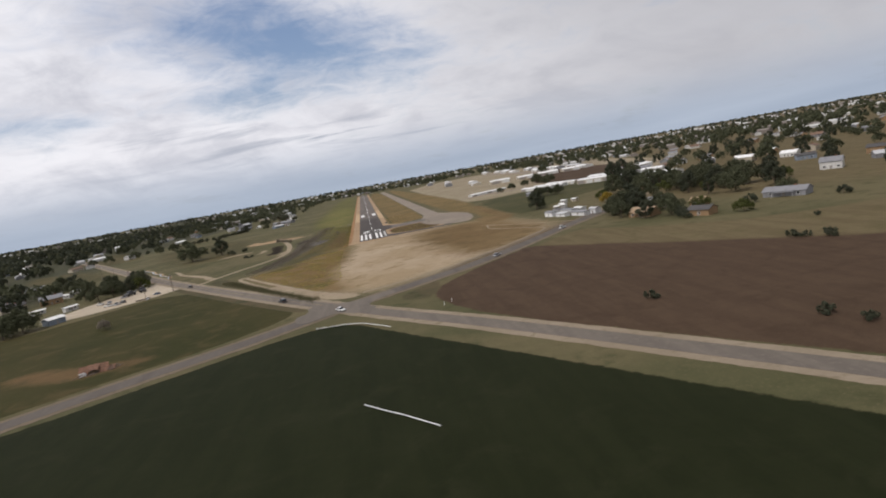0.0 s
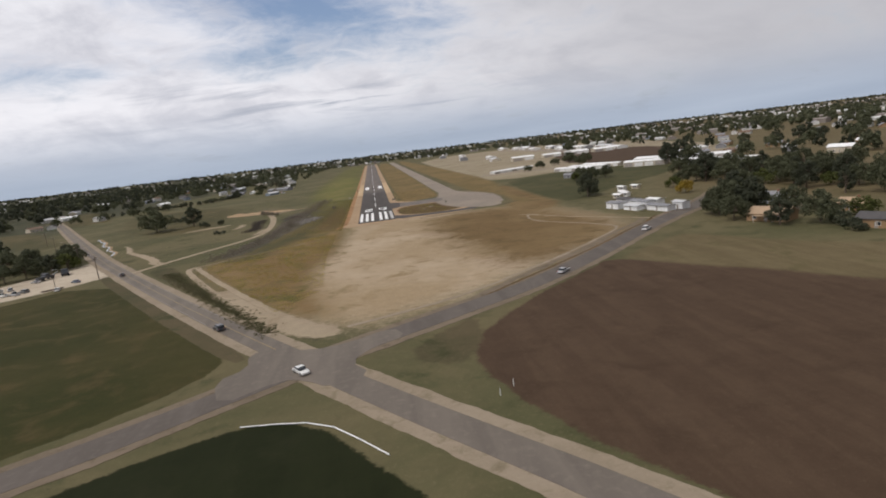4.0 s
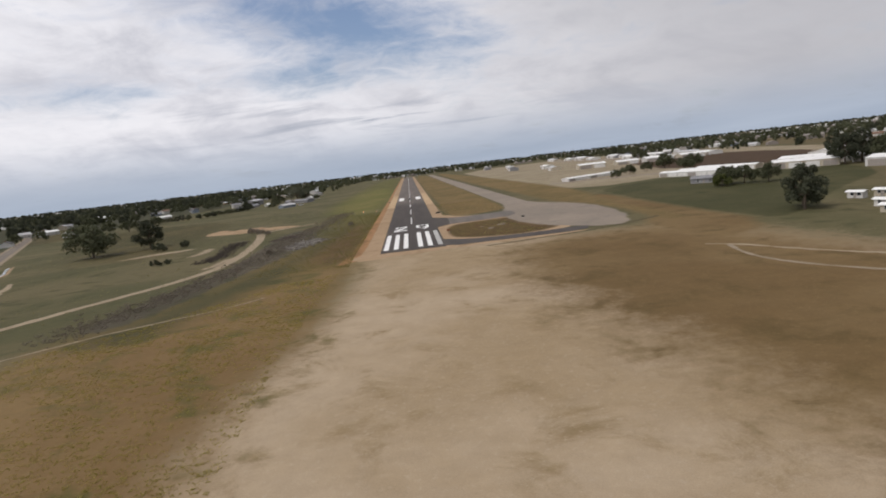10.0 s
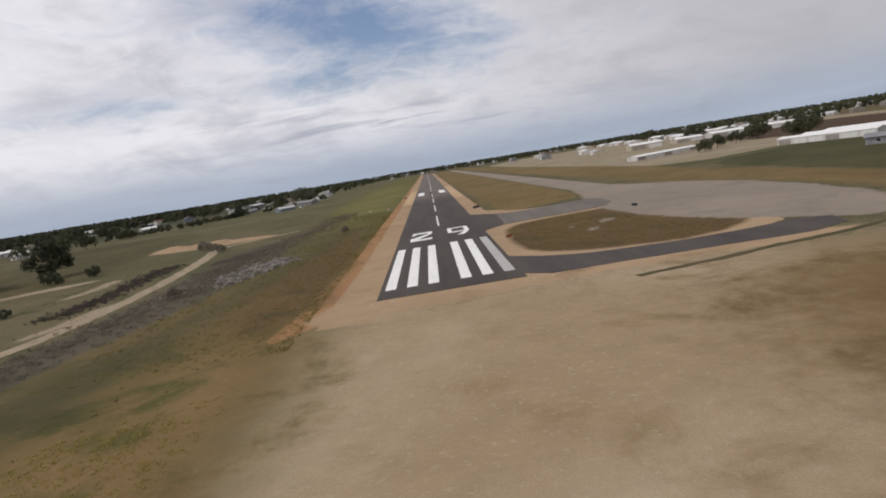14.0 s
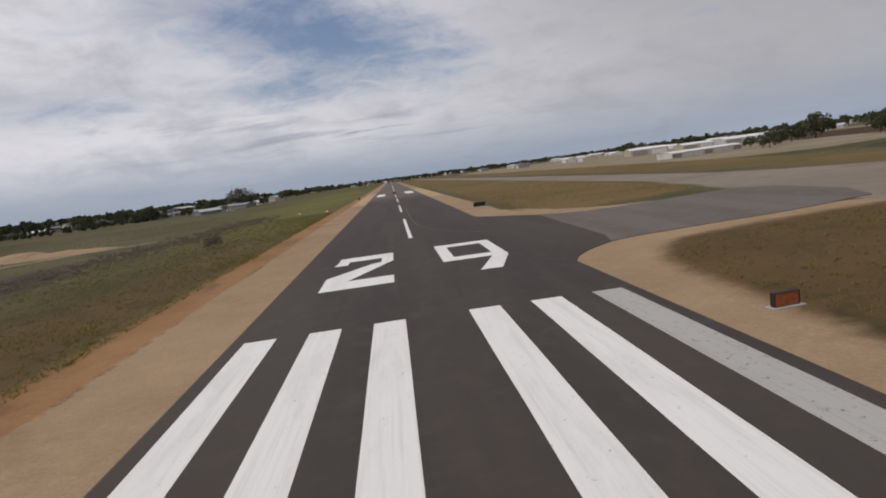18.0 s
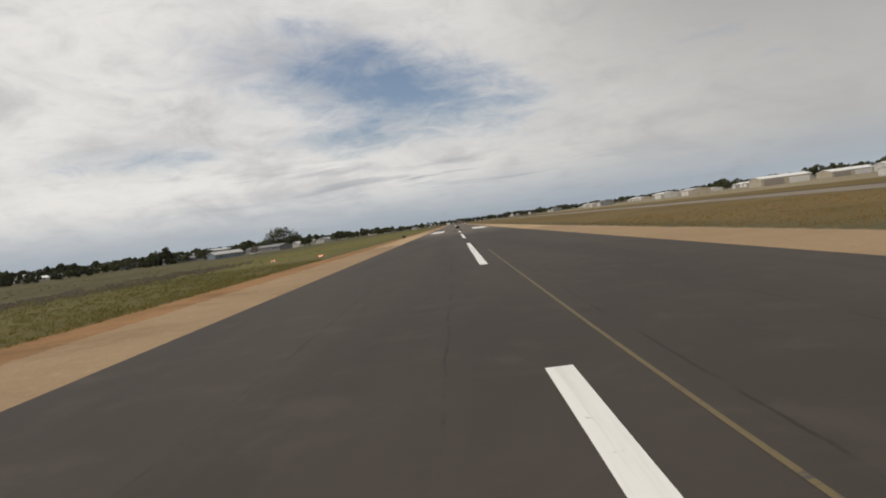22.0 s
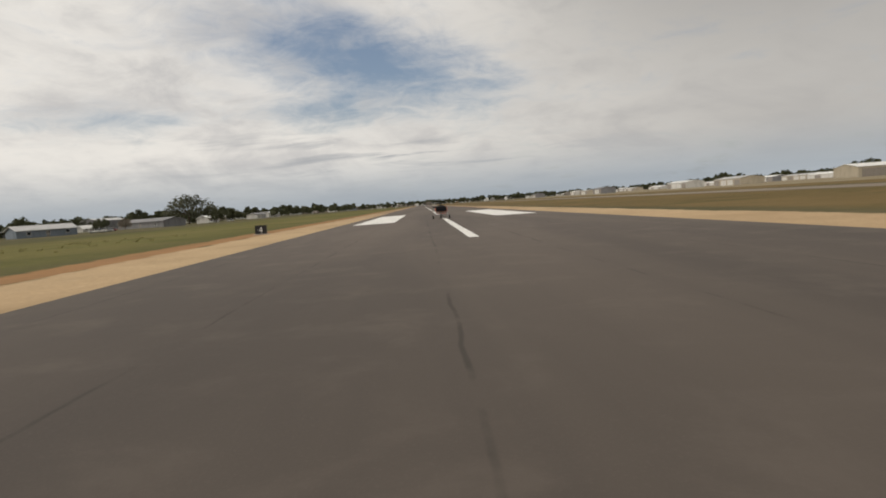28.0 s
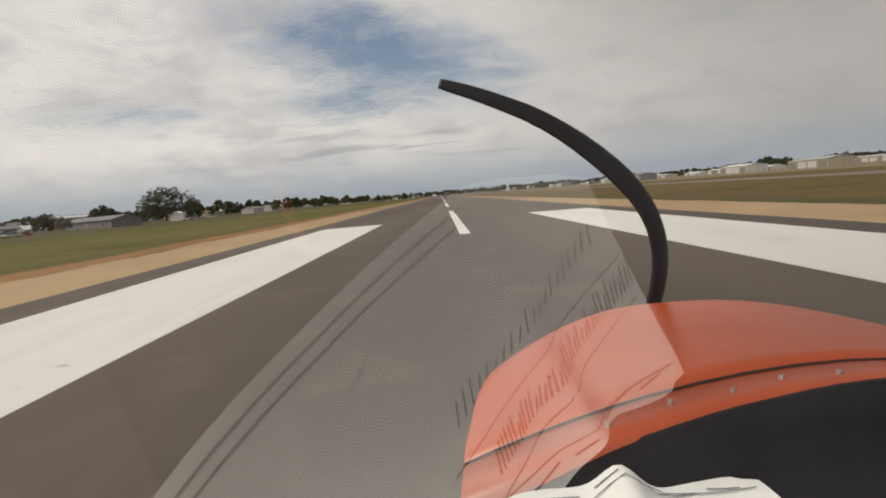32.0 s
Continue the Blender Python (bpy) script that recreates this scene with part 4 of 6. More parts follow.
def trunk_mesh(seed, h, r, lobes):
    rnd = random.Random(seed + 99)
    bm = bmesh.new()
    fork = Vector((rnd.uniform(-0.2, 0.2), rnd.uniform(-0.2, 0.2), h * 0.32))
    tube(bm, (0, 0, -0.3), (0, 0, 0.25), r * 1.5, r * 1.05, 8)
    tube(bm, (0, 0, 0.25), fork, r * 1.05, r * 0.8, 8)
    for cx, cy, cz, lr in lobes:
        mid = fork.lerp(Vector((cx, cy, cz)), 0.5) + Vector((rnd.uniform(-0.3, 0.3), rnd.uniform(-0.3, 0.3), 0.2))
        tube(bm, fork, mid, r * 0.55, r * 0.34, 6)
        tube(bm, mid, (cx, cy, cz + lr * 0.4), r * 0.34, r * 0.08, 5)
    me = bpy.data.meshes.new("trunk")
    bm.to_mesh(me)
    bm.free()
    me.materials.append(M["bark"])
    return me


TREES = {}


def tree_kind(kind, seed, h, spread, n_lobes, leaves, size, mat, label, low=0.3):
    rnd = random.Random(seed)
    lobes = []
    for i in range(n_lobes):
        a = i * 2.4 + rnd.uniform(-0.4, 0.4)
        f = (i + 0.5) / n_lobes
        rad = spread * (0.52 * math.sin(math.pi * min(1, 0.25 + 0.75 * f)) + 0.12) * rnd.uniform(0.6, 1.1)
        lobes.append((math.cos(a) * rad, math.sin(a) * rad, h * (low + (0.86 - low) * f), spread * rnd.uniform(0.26, 0.4) * (1.12 - 0.45 * f)))
    TREES[kind] = (trunk_mesh(seed, h, 0.028 * h, lobes), crown_mesh("crown", seed, lobes, leaves, size, mat), label)


tree_kind("broad", 1, 15, 11, 11, 2600, 0.62, M["leaf"], "broad leafy dark green tree")
tree_kind("round", 2, 12, 10, 9, 2200, 0.58, M["leaf"], "rounded leafy green tree")
tree_kind("tall", 3, 18, 9, 12, 2600, 0.62, M["leaf_dark"], "tall dark green tree with a dense crown", 0.18)
tree_kind("poplar", 4, 17, 5.5, 11, 1900, 0.52, M["leaf_dark"], "narrow upright dark tree", 0.14)
tree_kind("pale", 5, 9, 8, 8, 1600, 0.5, M["leaf_light"], "smaller tree with light green leaves")
tree_kind("gold", 6, 7, 6.5, 7, 1300, 0.45, M["leaf_gold"], "small tree with golden yellow leaves")
M["leaf_grey"] = foliage("grey_green_leaves", (0.095, 0.10, 0.068), (0.14, 0.145, 0.10), (0.16, 0.165, 0.115))
tree_kind("airy", 7, 20, 17, 13, 2300, 0.75, M["leaf_grey"], "large open-crowned tree with gaps between its limbs", 0.22)
tree_kind("bush", 8, 3.0, 3.6, 6, 700, 0.3, M["leaf_dark"], "low rounded dark bush", 0.2)
tree_kind("grey", 9, 9, 8, 8, 1300, 0.5, M["brush_twig"], "grey-green tree thinly in leaf")
tree_kind("far", 10, 12, 10, 7, 520, 1.05, M["leaf"], "leafy tree among the houses")
tree_kind("far_dark", 11, 14, 8, 7, 520, 1.05, M["leaf_dark"], "dark tree among the houses", 0.16)
rt = random.Random(40)


def tree(kind, x, y, scale=1.0, group="", label="", wide=1.0):
    trunk, crown, text = TREES[kind]
    is_bush = kind == "bush"
    root = thing("bush" if is_bush else "tree", Matrix.Translation((x, y, 0)) @ Matrix.Rotation(rt.uniform(0, 6.28), 4, "Z") @ Matrix.Diagonal((scale * wide, scale * wide, scale, 1)), label or text, "bush" if is_bush else "tree", group)
    for n, me in (("stem" if is_bush else "trunk", trunk), ("crown", crown)):
        ob = new(n, me)
        ob.parent = root
    return root


for kind, x, y, s, *w in (
    ("tall", -146, 136, 0.95, 1.1), ("broad", -170, 122, 1.25, 1.25), ("pale", -163, -31, 1.0), ("tall", -167, -38, 0.6), ("round", -166, -24, 0.9), ("broad", -170, -8, 0.8), ("broad", -174, -48, 0.8), ("round", -182, -52, 0.8), ("tall", -178, 0, 0.65), ("bush", -120, 118, 1.2), ("bush", -132, 112, 1.5), ("bush", -190, 160, 1.5), ("bush", -176, 190, 1.3),
    ("broad", -183, -24, 0.9), ("tall", -188, -18, 0.75), ("round", -178, -33, 0.75), ("round", -172, -13, 0.6), ("round", -196, -38, 0.7), ("poplar", -226, -28, 0.6), ("round", -238, 38, 0.9), ("broad", -186, -131, 0.95), ("round", -193, -127, 0.95), ("broad", -199, -135, 0.9), ("round", -190, -141, 0.85), ("tall", -206, -130, 0.7),
    ("tall", 126, -17, 0.88), ("round", 130, -10, 0.7), ("pale", 158, 92, 0.75), ("round", 164, 98, 0.85), ("round", 172, 96, 0.8), ("broad", 180, 88, 0.7), ("round", 168, 104, 0.75),
):
    tree(kind, x, y, s, "trees round the airfield", "", *w)
for kind, x, y, s, *w in (
    ("broad", 234, 330, 1.0), ("round", 234, 274, 1.1), ("round", 228, 280, 0.9), ("poplar", 262, 150, 1.25), ("tall", 270, 140, 1.2), ("tall", 258, 138, 1.1), ("broad", 276, 132, 1.1),
    ("gold", 166, -56, 1.0), ("grey", -88, 141, 0.42), ("grey", -84, 136, 0.36), ("grey", -93, 147, 0.45), ("grey", -79, 128, 0.33), ("grey", -57, 36, 0.3), ("grey", -33, 123, 0.3), ("bush", -106, 46, 0.9), ("bush", -102, 49, 0.7), ("round", 168, 272, 0.6), ("broad", 190, 300, 0.62), ("round", 214, 322, 0.75), ("tall", 240, 352, 0.6), ("round", 196, 330, 0.5), ("broad", 381, 742, 1.0), ("round", 374, 748, 1.1), ("round", 352, 669, 0.9), ("broad", 487, 1192, 1.3), ("round", 474, 1180, 1.5), ("broad", 498, 1210, 1.4), ("round", 510, 1186, 1.4),
    ("airy", -160, 654, 1.03, 1.15), ("round", -150, 668, 1.0), ("grey", -146, 660, 0.8), ("round", -178, 624, 0.95), ("broad", -186, 630, 0.7), ("grey", -144, 536, 0.6), ("round", -156, 480, 0.6), ("round", -127, 611, 0.62), ("round", -168, 560, 0.55), ("tall", -190, 500, 0.7),
    ("bush", 138, -272, 0.9), ("bush", 141, -275.5, 0.7), ("bush", 144.5, -281, 1.0), ("bush", 170, -246, 0.6), ("grey", -128, -174, 0.55), ("bush", 68, -307, 0.8), ("bush", 88.5, -344, 0.8), ("bush", 90.5, -353, 0.7),
):
    tree(kind, x, y, s, "trees round the airfield", "", *w)

# a low dark belt of trees across the pasture
BELT = [(-330, 415), (-262, 432), (-230, 448), (-204, 478), (-194, 512), (-214, 590), (-208, 640)]
for i in range(44):
    a = i / 44 * (len(BELT) - 1)
    p = Vector(BELT[int(a)]).lerp(Vector(BELT[int(a) + 1]), a % 1.0)
    tree(rt.choice(("far", "far_dark", "far_dark")), p.x + rt.uniform(-5, 5), p.y + rt.uniform(-5, 5), rt.uniform(0.3, 0.5), "tree belt across the pasture", "low dark tree in a belt across the pasture", 1.25)

# the grove behind the houses
GROVE = [(152, -98), (150, -64), (168, -30), (192, 20), (240, 60), (262, 10), (275, -70), (262, -118), (226, -146), (206, -140), (186, -104)]


def inside(p, poly):
    x, y = p
    hit = False
    for (x0, y0), (x1, y1) in zip(poly, poly[1:] + poly[:1]):
        if (y0 > y) != (y1 > y) and x < (x1 - x0) * (y - y0) / (y1 - y0) + x0:
            hit = not hit
    return hit


taken = [(-176, -120, 12), (-301, 104, 12), (-268, 4, 12), (-232, 29, 8), (-229, 8, 8), (-231, 37, 8), (-189, -74, 8), (-214, -62, 8), (150, -98, 8), (162, -85, 8), (174, -72, 8), (186, -59, 8), (196, -48, 8), (144, -52, 16), (150, -155, 14), (172, -158, 10), (162, -184, 12), (206, -184, 16)]


def free_spot(x, y, r):
    if all((x - a) ** 2 + (y - b) ** 2 > (r + c) ** 2 for a, b, c in taken):
        taken.append((x, y, r))
        return True
    return False


n = 0
while n < 46:
    x, y = rt.uniform(145, 280), rt.uniform(-150, 65)
    if inside((x, y), GROVE) and free_spot(x, y, 3.2):
        tree(rt.choice(("broad", "tall", "tall", "round", "broad", "pale", "poplar")), x, y, rt.uniform(0.7, 1.05), "grove behind the houses")
        n += 1
for x, y, kind, s in ((134, -148, "round", 0.8), (138, -168, "tall", 0.6), (150, -172, "broad", 0.8), (148, -140, "tall", 0.75), (156, -150, "broad", 0.75), (166, -172, "pale", 0.8), (150, -180, "bush", 1.6), (168, -204, "pale", 0.7), (146, -190, "bush", 1.4), (138, -132, "round", 0.9), (143, -129, "broad", 0.9), (148, -137, "tall", 0.85), (150, -121, "broad", 0.85), (156, -113, "tall", 0.9), (186, -184, "bush", 1.5), (214, -210, "bush", 1.3), (212, -176, "round", 0.7)):
    tree(kind, x, y, s, "trees round the houses")

# ---- houses, sheds, hangars ----


def window(parent, x, z, w, h, y, side):
    """side: the wall's outward way along local y, -1 or 1."""
    f = 0.09
    ya, yb = sorted((y + side * 0.004, y + side * 0.07))
    bm = bmesh.new()
    box(bm, x - w / 2 - f, ya, z - f, x + w / 2 + f, yb, z)
    box(bm, x - w / 2 - f, ya, z + h, x + w / 2 + f, yb, z + h + f)
    box(bm, x - w / 2 - f, ya, z, x - w / 2, yb, z + h)
    box(bm, x + w / 2, ya, z, x + w / 2 + f, yb, z + h)
    win = part("window", bm, M["trim"], parent)
    yc, yd = sorted((y + side * 0.006, y + side * 0.03))
    part("pane", boxed(x - w / 2 + 0.002, yc, z + 0.002, x + w / 2 - 0.002, yd, z + h - 0.002), M["glass"], win)


def gable_roof(w, d, h, rise, over=0.5, thick=0.18):
    bm = bmesh.new()
    hw, hd = w / 2 + over, d / 2 + over
    drop = rise * over / (d / 2)
    prism(bm, [(-hd, h - drop), (0, h + rise), (hd, h - drop), (hd, h - drop + thick), (0, h + rise + thick), (-hd, h - drop + thick)], "x", -hw, hw)
    return bm


def gable_body(w, d, h, rise):
    return prism(bmesh.new(), [(-d / 2, -0.2), (d / 2, -0.2), (d / 2, h - 0.01), (0, h + rise - 0.01), (-d / 2, h - 0.01)], "x", -w / 2, w / 2)


def house(x, y, turn, w, d, h, rise, wall, roof, label, name="house", category="house", windows=3, chimney=True, group="", porch=False):
    root = thing(name, Matrix.Translation((x, y, 0)) @ Matrix.Rotation(radians(turn), 4, "Z"), label, category, group)
    part("wall", gable_body(w, d, h, rise), wall, root)
    rf = part("roof", gable_roof(w, d, h, rise), roof, root)
    if chimney:
        part("chimney", boxed(w * 0.2 - 0.35, -0.4, h + rise * 0.5, w * 0.2 + 0.35, 0.4, h + rise + 0.8, 0.02), W["brick"], rf)
    for side in (-1, 1):
        for i in range(windows):
            window(root, w * ((i + 0.5) / windows - 0.5) + (0.5 if i == 0 else 0), 0.95, 1.3, 1.1, side * d / 2, side)
    part("door", boxed(-0.5, -d / 2 - 0.06, 0.0, 0.42, -d / 2 - 0.004, 2.05, 0.01), M["door_paint"], root)
    if porch:
        pr = part("porch", boxed(-w * 0.25, -d / 2 - 2.4, 2.3, w * 0.25, -d / 2 - 0.3, 2.42, 0.01), roof, root)
        for px in (-w * 0.24, w * 0.24):
            part("post", tube(bmesh.new(), (px, -d / 2 - 2.25, 0), (px, -d / 2 - 2.25, 2.3), 0.07), M["trim"], pr)
    return root


def hangar(x, y, turn, w, d, h, wall, roof, label, doors, group="hangar rows", name="hangar", rise=None):
    root = thing(name, Matrix.Translation((x, y, 0)) @ Matrix.Rotation(radians(turn), 4, "Z"), label, "hangar", group)
    rise = rise or d * 0.09
    part("wall", gable_body(w, d, h, rise), wall, root)
    part("roof", gable_roof(w, d, h, rise, 0.25, 0.12), roof, root)
    for i in range(doors):
        cx, dw = w * ((i + 0.5) / doors - 0.5), w / doors * 0.8
        for side in (-1, 1):
            ya, yb = sorted((side * (d / 2 + 0.004), side * (d / 2 + 0.08)))
            dr = part("door", boxed(cx - dw / 2, ya, 0.05, cx + dw / 2, yb, h * 0.82, 0.01), M["trim"] if i % 3 else M["door_paint"], root)
            yc, yd = sorted((side * (d / 2 + 0.082), side * (d / 2 + 0.11)))
            part("seam", boxed(cx - 0.05, yc, 0.06, cx + 0.05, yd, h * 0.81), M["steel"], dr)
    return root


# white sheds at the meadow edge
for x, y, turn, w, d, h, wl, rf, lab in (
    (118.0, -77.5, -74, 8.6, 6.0, 2.9, "bright", "grey", "white metal shed with a low grey roof"), (121.4, -89.6, -74, 9.4, 5.0, 2.1, "bright", "silver", "low white metal shed beside a yard"),
    (127.2, -86.0, -74, 11.5, 5.5, 3.4, "bright", "grey", "taller white metal shed with a grey roof"), (128.8, -101.0, -74, 13.0, 5.0, 2.4, "bright", "grey", "long low white shed by the road"),
    (126.4, -72.0, -74, 11.0, 6.0, 3.2, "bright", "dark", "white shed with a dark grey roof"), (137.0, -104.0, -74, 6.0, 4.5, 3.2, "bright", "silver", "small white shed with a silver roof"), (135.5, -82.5, -74, 7.0, 5.0, 2.8, "bright", "white", "small white shed with a white roof"),
):
    house(x, y, turn, w, d, h, 0.5, W[wl], RF[rf], lab, "shed", "shed", 0, False, "sheds at the meadow edge")
for x, y, lab, wl in ((140, -38, "white travel trailer parked in a yard", "white"), (152, -6, "long white mobile home", "white"), (160, -8, "cream mobile home behind the yard", "cream"), (134, -42, "small cream garden shed", "cream"), (142, -30, "white storage shed beside the trees", "white")):
    house(x, y, -70, 5.2, 2.5, 2.2, 0.4, W[wl], RF["white"], lab, "trailer", "trailer", 2, False, "trailers by the grove")
house(143, -157, -62, 14, 9, 2.9, 1.9, W["tan"], RF["tan"], "tan ranch house with a tan roof among trees", porch=True)
house(156, -190, -62, 11, 8, 3.0, 1.5, W["tan"], RF["dark"], "open barn with a dark roof and tan walls", "barn", "barn", 1, False)
house(173, -160, -62, 8, 6, 3.0, 1.6, W["tan"], RF["tan"], "small tan house among trees")
house(206, -184, -60, 20, 9, 2.8, 1.8, W["grey"], RF["grey"], "long grey ranch house with a grey roof", porch=True)
house(291, -116, -50, 12, 9, 4.8, 2.6, W["white"], RF["grey"], "white two-storey farmhouse with a grey roof")
house(163, -140, -62, 9, 7, 2.8, 1.6, W["cream"], RF["grey"], "cream house with a grey roof among trees")
house(169, -122, -60, 10, 8, 3.0, 1.8, W["blue"], RF["grey"], "grey-blue house among dark trees")
# sheds, trailers and houses behind the gravel yard
house(-176, -120, 58, 9, 6, 3.0, 1.0, W["blue"], RF["white"], "pale blue metal shed with a white roof beside the yard", "shed", "shed", 0, False)
house(-301, 104, 30, 15, 10, 3.4, 2.2, W["cream"], RF["grey"], "cream house with a steep grey roof behind the yard")
house(-268, 4, -55, 14, 9, 3.0, 1.8, W["grey"], RF["dark"], "grey house with a dark roof behind the yard")
for x, y, turn, lab, wl in ((-232, 29, 20, "white trailer parked behind the yard", "white"), (-229, 8, -30, "white trailer among trees behind the yard", "white"), (-231, 37, 64, "cream trailer behind the yard", "cream"), (-189, -74, 58, "white trailer beside the metal shed", "white"), (-214, -62, 40, "white trailer at the yard's edge", "white")):
    house(x, y, turn, 8, 3, 2.5, 0.4, W[wl], RF["white"], lab, "trailer", "trailer", 2, False, "trailers behind the yard")
# collapsed shed in the pasture
sh = thing("ruined_shed", Matrix.Translation((-97, -255, 0)) @ Matrix.Rotation(radians(18), 4, "Z"), "collapsed rust-brown shed of weathered boards in the pasture", "shed")
rs = random.Random(61)
for x0, x1, tilt, lift in ((-5.2, -2.4, 0.28, 1.2), (-2.5, 0.6, 0.16, 1.7), (0.5, 3.4, 0.36, 1.1), (3.2, 5.2, 0.10, 0.6)):
    bm = boxed(x0, -2.6, 0.0, x1, 2.6, 0.09, 0.01)
    bmesh.ops.subdivide_edges(bm, edges=list(bm.edges), cuts=3)
    for v in bm.verts:
        v.co.z += lift + tilt * v.co.y + 0.22 * noise.noise(v.co * 0.7) - 0.05 * v.co.x
    part("roof", bm, M["rust"], sh, "sagging sheet of the fallen roof")
for i in range(24):
    x, y, a = rs.uniform(-6.5, 6.5), rs.uniform(-4.2, 4.2), rs.uniform(-0.5, 0.5)
    ln = rs.uniform(0.7, 1.9)
    dx, dy = math.cos(a) * ln, math.sin(a) * ln
    z0, z1 = rs.uniform(0.05, 0.25), rs.uniform(0.1, 0.9)
    part("board", tube(bmesh.new(), (x - dx, y - dy, z0), (x + dx, y + dy, z1), 0.11, 0.09, 4), M["wood"], sh)
for x in (-4.8, -1.6, 1.6, 4.4):
    part("post", tube(bmesh.new(), (x, -2.3, -0.2), (x + 0.3, -2.2, 1.3), 0.12, 0.1, 6), M["wood"], sh)
part("wall", boxed(-5.0, -2.55, 0, -3.0, -2.4, 1.25, 0.02), M["white_paint"], sh, "pale panel still standing at one end")

# the buildings along the south fence
for x, y, turn, w, d, h, wl, rf, lab in (
    (-139, 552, -33, 38, 12, 3.0, "grey", "grey", "long low grey barn with a grey roof"), (-136, 462, 60, 20, 7, 2.6, "blue", "silver", "pale grey trailer home behind the fence"), (-136, 622, 80, 12, 8, 3.0, "white", "white", "white shed with a bright roof"),
    (-204, 589, 70, 11, 7, 2.8, "grey", "grey", "grey metal shed with a grey roof"), (-184, 576, 76, 11, 4, 2.0, "white", "white", "low white trailer home with a bright roof"), (-224, 668, 76, 26, 14, 6.5, "grey", "silver", "tall grey barn with a silver roof"),
    (-205, 548, 62, 26, 7, 2.6, "grey", "grey", "long low grey farm building"), (-310, 559, 60, 18, 8, 2.2, "white", "white", "low white shed far across the pasture"), (-404, 474, 58, 22, 10, 3.6, "white", "white", "white shed near the far road"), (-366, 322, 58, 14, 9, 3.4, "cream", "brown", "cream house by the road"),
    (-178, 930, 80, 30, 14, 5.0, "white", "silver", "white building beyond the fence"), (-222, 880, 80, 26, 12, 4.5, "cream", "white", "cream building beyond the fence"), (-150, 780, 80, 18, 10, 3.6, "white", "grey", "white house beyond the fence"),
):
    house(x, y, turn, w, d, h, 1.5, W[wl], RF[rf], lab, "shed", "shed", 3, False, "buildings along the fence")
house(168, 128, -40, 14, 8, 2.8, 1.2, W["grey"], RF["grey"], "small grey shed beside the green field", "shed", "shed", 2, False)
# hangars
for x, y, turn, w, d, h, n_, wl, lab in (
    (161, 318, 26, 58, 9, 2.5, 7, "white", "long low white hangar row"), (194, 198, -63, 46, 9, 3.0, 6, "white", "long low white hangar row with a bright roof"), (211, 205, -63, 46, 9, 3.0, 6, "white", "long low white hangar row with a bright roof"), (228, 212, -63, 46, 9, 3.0, 6, "cream", "long low cream hangar row with a bright roof"), (234, 548, -4, 34, 20, 5.2, 2, "cream", "tall cream hangar with wide doors"), (280, 548, -4, 28, 20, 4.0, 2, "cream", "tall cream hangar with a bright roof"), (318, 540, -6, 34, 22, 4.4, 2, "white", "tall white hangar with wide doors"), (356, 530, -6, 30, 22, 4.2, 2, "cream", "tall cream hangar at the row end"), (268, 178, -56, 40, 16, 4.4, 4, "white", "white hangar row with a bright roof"), (326, 232, 32, 62, 18, 4.8, 6, "white", "wide white hangar row with a bright roof"),
):
    hangar(x, y, turn, w, d, h, W[wl], RF["white"], lab, n_)
for x, y, turn, w, d, h, n_, wl, lab in (
    (246, 156, -40, 36, 14, 4.2, 4, "cream", "cream hangar row with a bright roof"), (292, 140, -40, 44, 16, 4.4, 4, "white", "bright-roofed hangar row behind trees"), (266, 78, -69, 70, 16, 4.6, 5, "white", "white-roofed building behind trees"), (238, 10, -60, 30, 14, 4.2, 3, "white", "white-roofed building beside the grove"),
):
    hangar(x, y, turn, w, d, h, W[wl], RF["white"], lab, n_)
for i in range(13):
    yy = 560 + i * 74
    hangar(392 + 14 * math.sin(i * 1.7), yy, 88 + 4 * math.sin(i), 52 + 8 * (i % 3), 17 + 3 * (i % 2), 3.8 + 0.7 * (i % 3), W[("white", "cream", "grey")[i % 3]], RF[("white", "silver", "white")[i % 3]], "long pale hangar in the far row", 5)
for i in range(7):
    hangar(210 + 20 * math.sin(i * 2.1), 640 + i * 118, 86, 40 + 6 * (i % 2), 15, 4.4 + 0.6 * (i % 3), W[("cream", "white", "grey")[i % 3]], RF[("silver", "white", "grey")[i % 3]], "pale hangar beside the taxiway", 4)

# ---- the town round the airfield ----
rh = random.Random(77)


joined = {"far": [], "far_dark": []}


def town(poly_x, poly_y, houses, trees, own, skip, group):
    """Houses, and trees of which the first few are things of their own; the others are joined below."""
    n = tries = 0
    while n < houses and tries < 4000:
        tries += 1
        x, y = rh.uniform(*poly_x), rh.uniform(*poly_y)
        if skip(x, y) or not free_spot(x, y, 11):
            continue
        n += 1
        wl, rf = rh.choice(("white", "cream", "grey", "tan", "blue", "white")), rh.choice(("grey", "dark", "brown", "white", "grey", "silver"))
        house(x, y, rh.choice((-60, 30, -30, 60)) + rh.uniform(-6, 6), rh.uniform(10, 17), rh.uniform(8, 10), rh.uniform(2.7, 4.6), rh.uniform(1.4, 2.4), W[wl], RF[rf], "%s house with a %s roof in the town" % ({"tan": "tan", "blue": "grey-blue"}.get(wl, wl), rf), windows=2, group=group)
    n = tries = 0
    while n < trees and tries < 6000:
        tries += 1
        x, y = rh.uniform(*poly_x), rh.uniform(*poly_y)
        if skip(x, y) or not free_spot(x, y, 2.5):
            continue
        n += 1
        kind, s = rh.choice(("far", "far_dark", "far")), rh.uniform(0.7, 1.15)
        if n <= own:
            tree(kind, x, y, s, "trees of the " + group)
        else:
            joined[kind].append((x, y, s, rh.uniform(0, 6.28)))


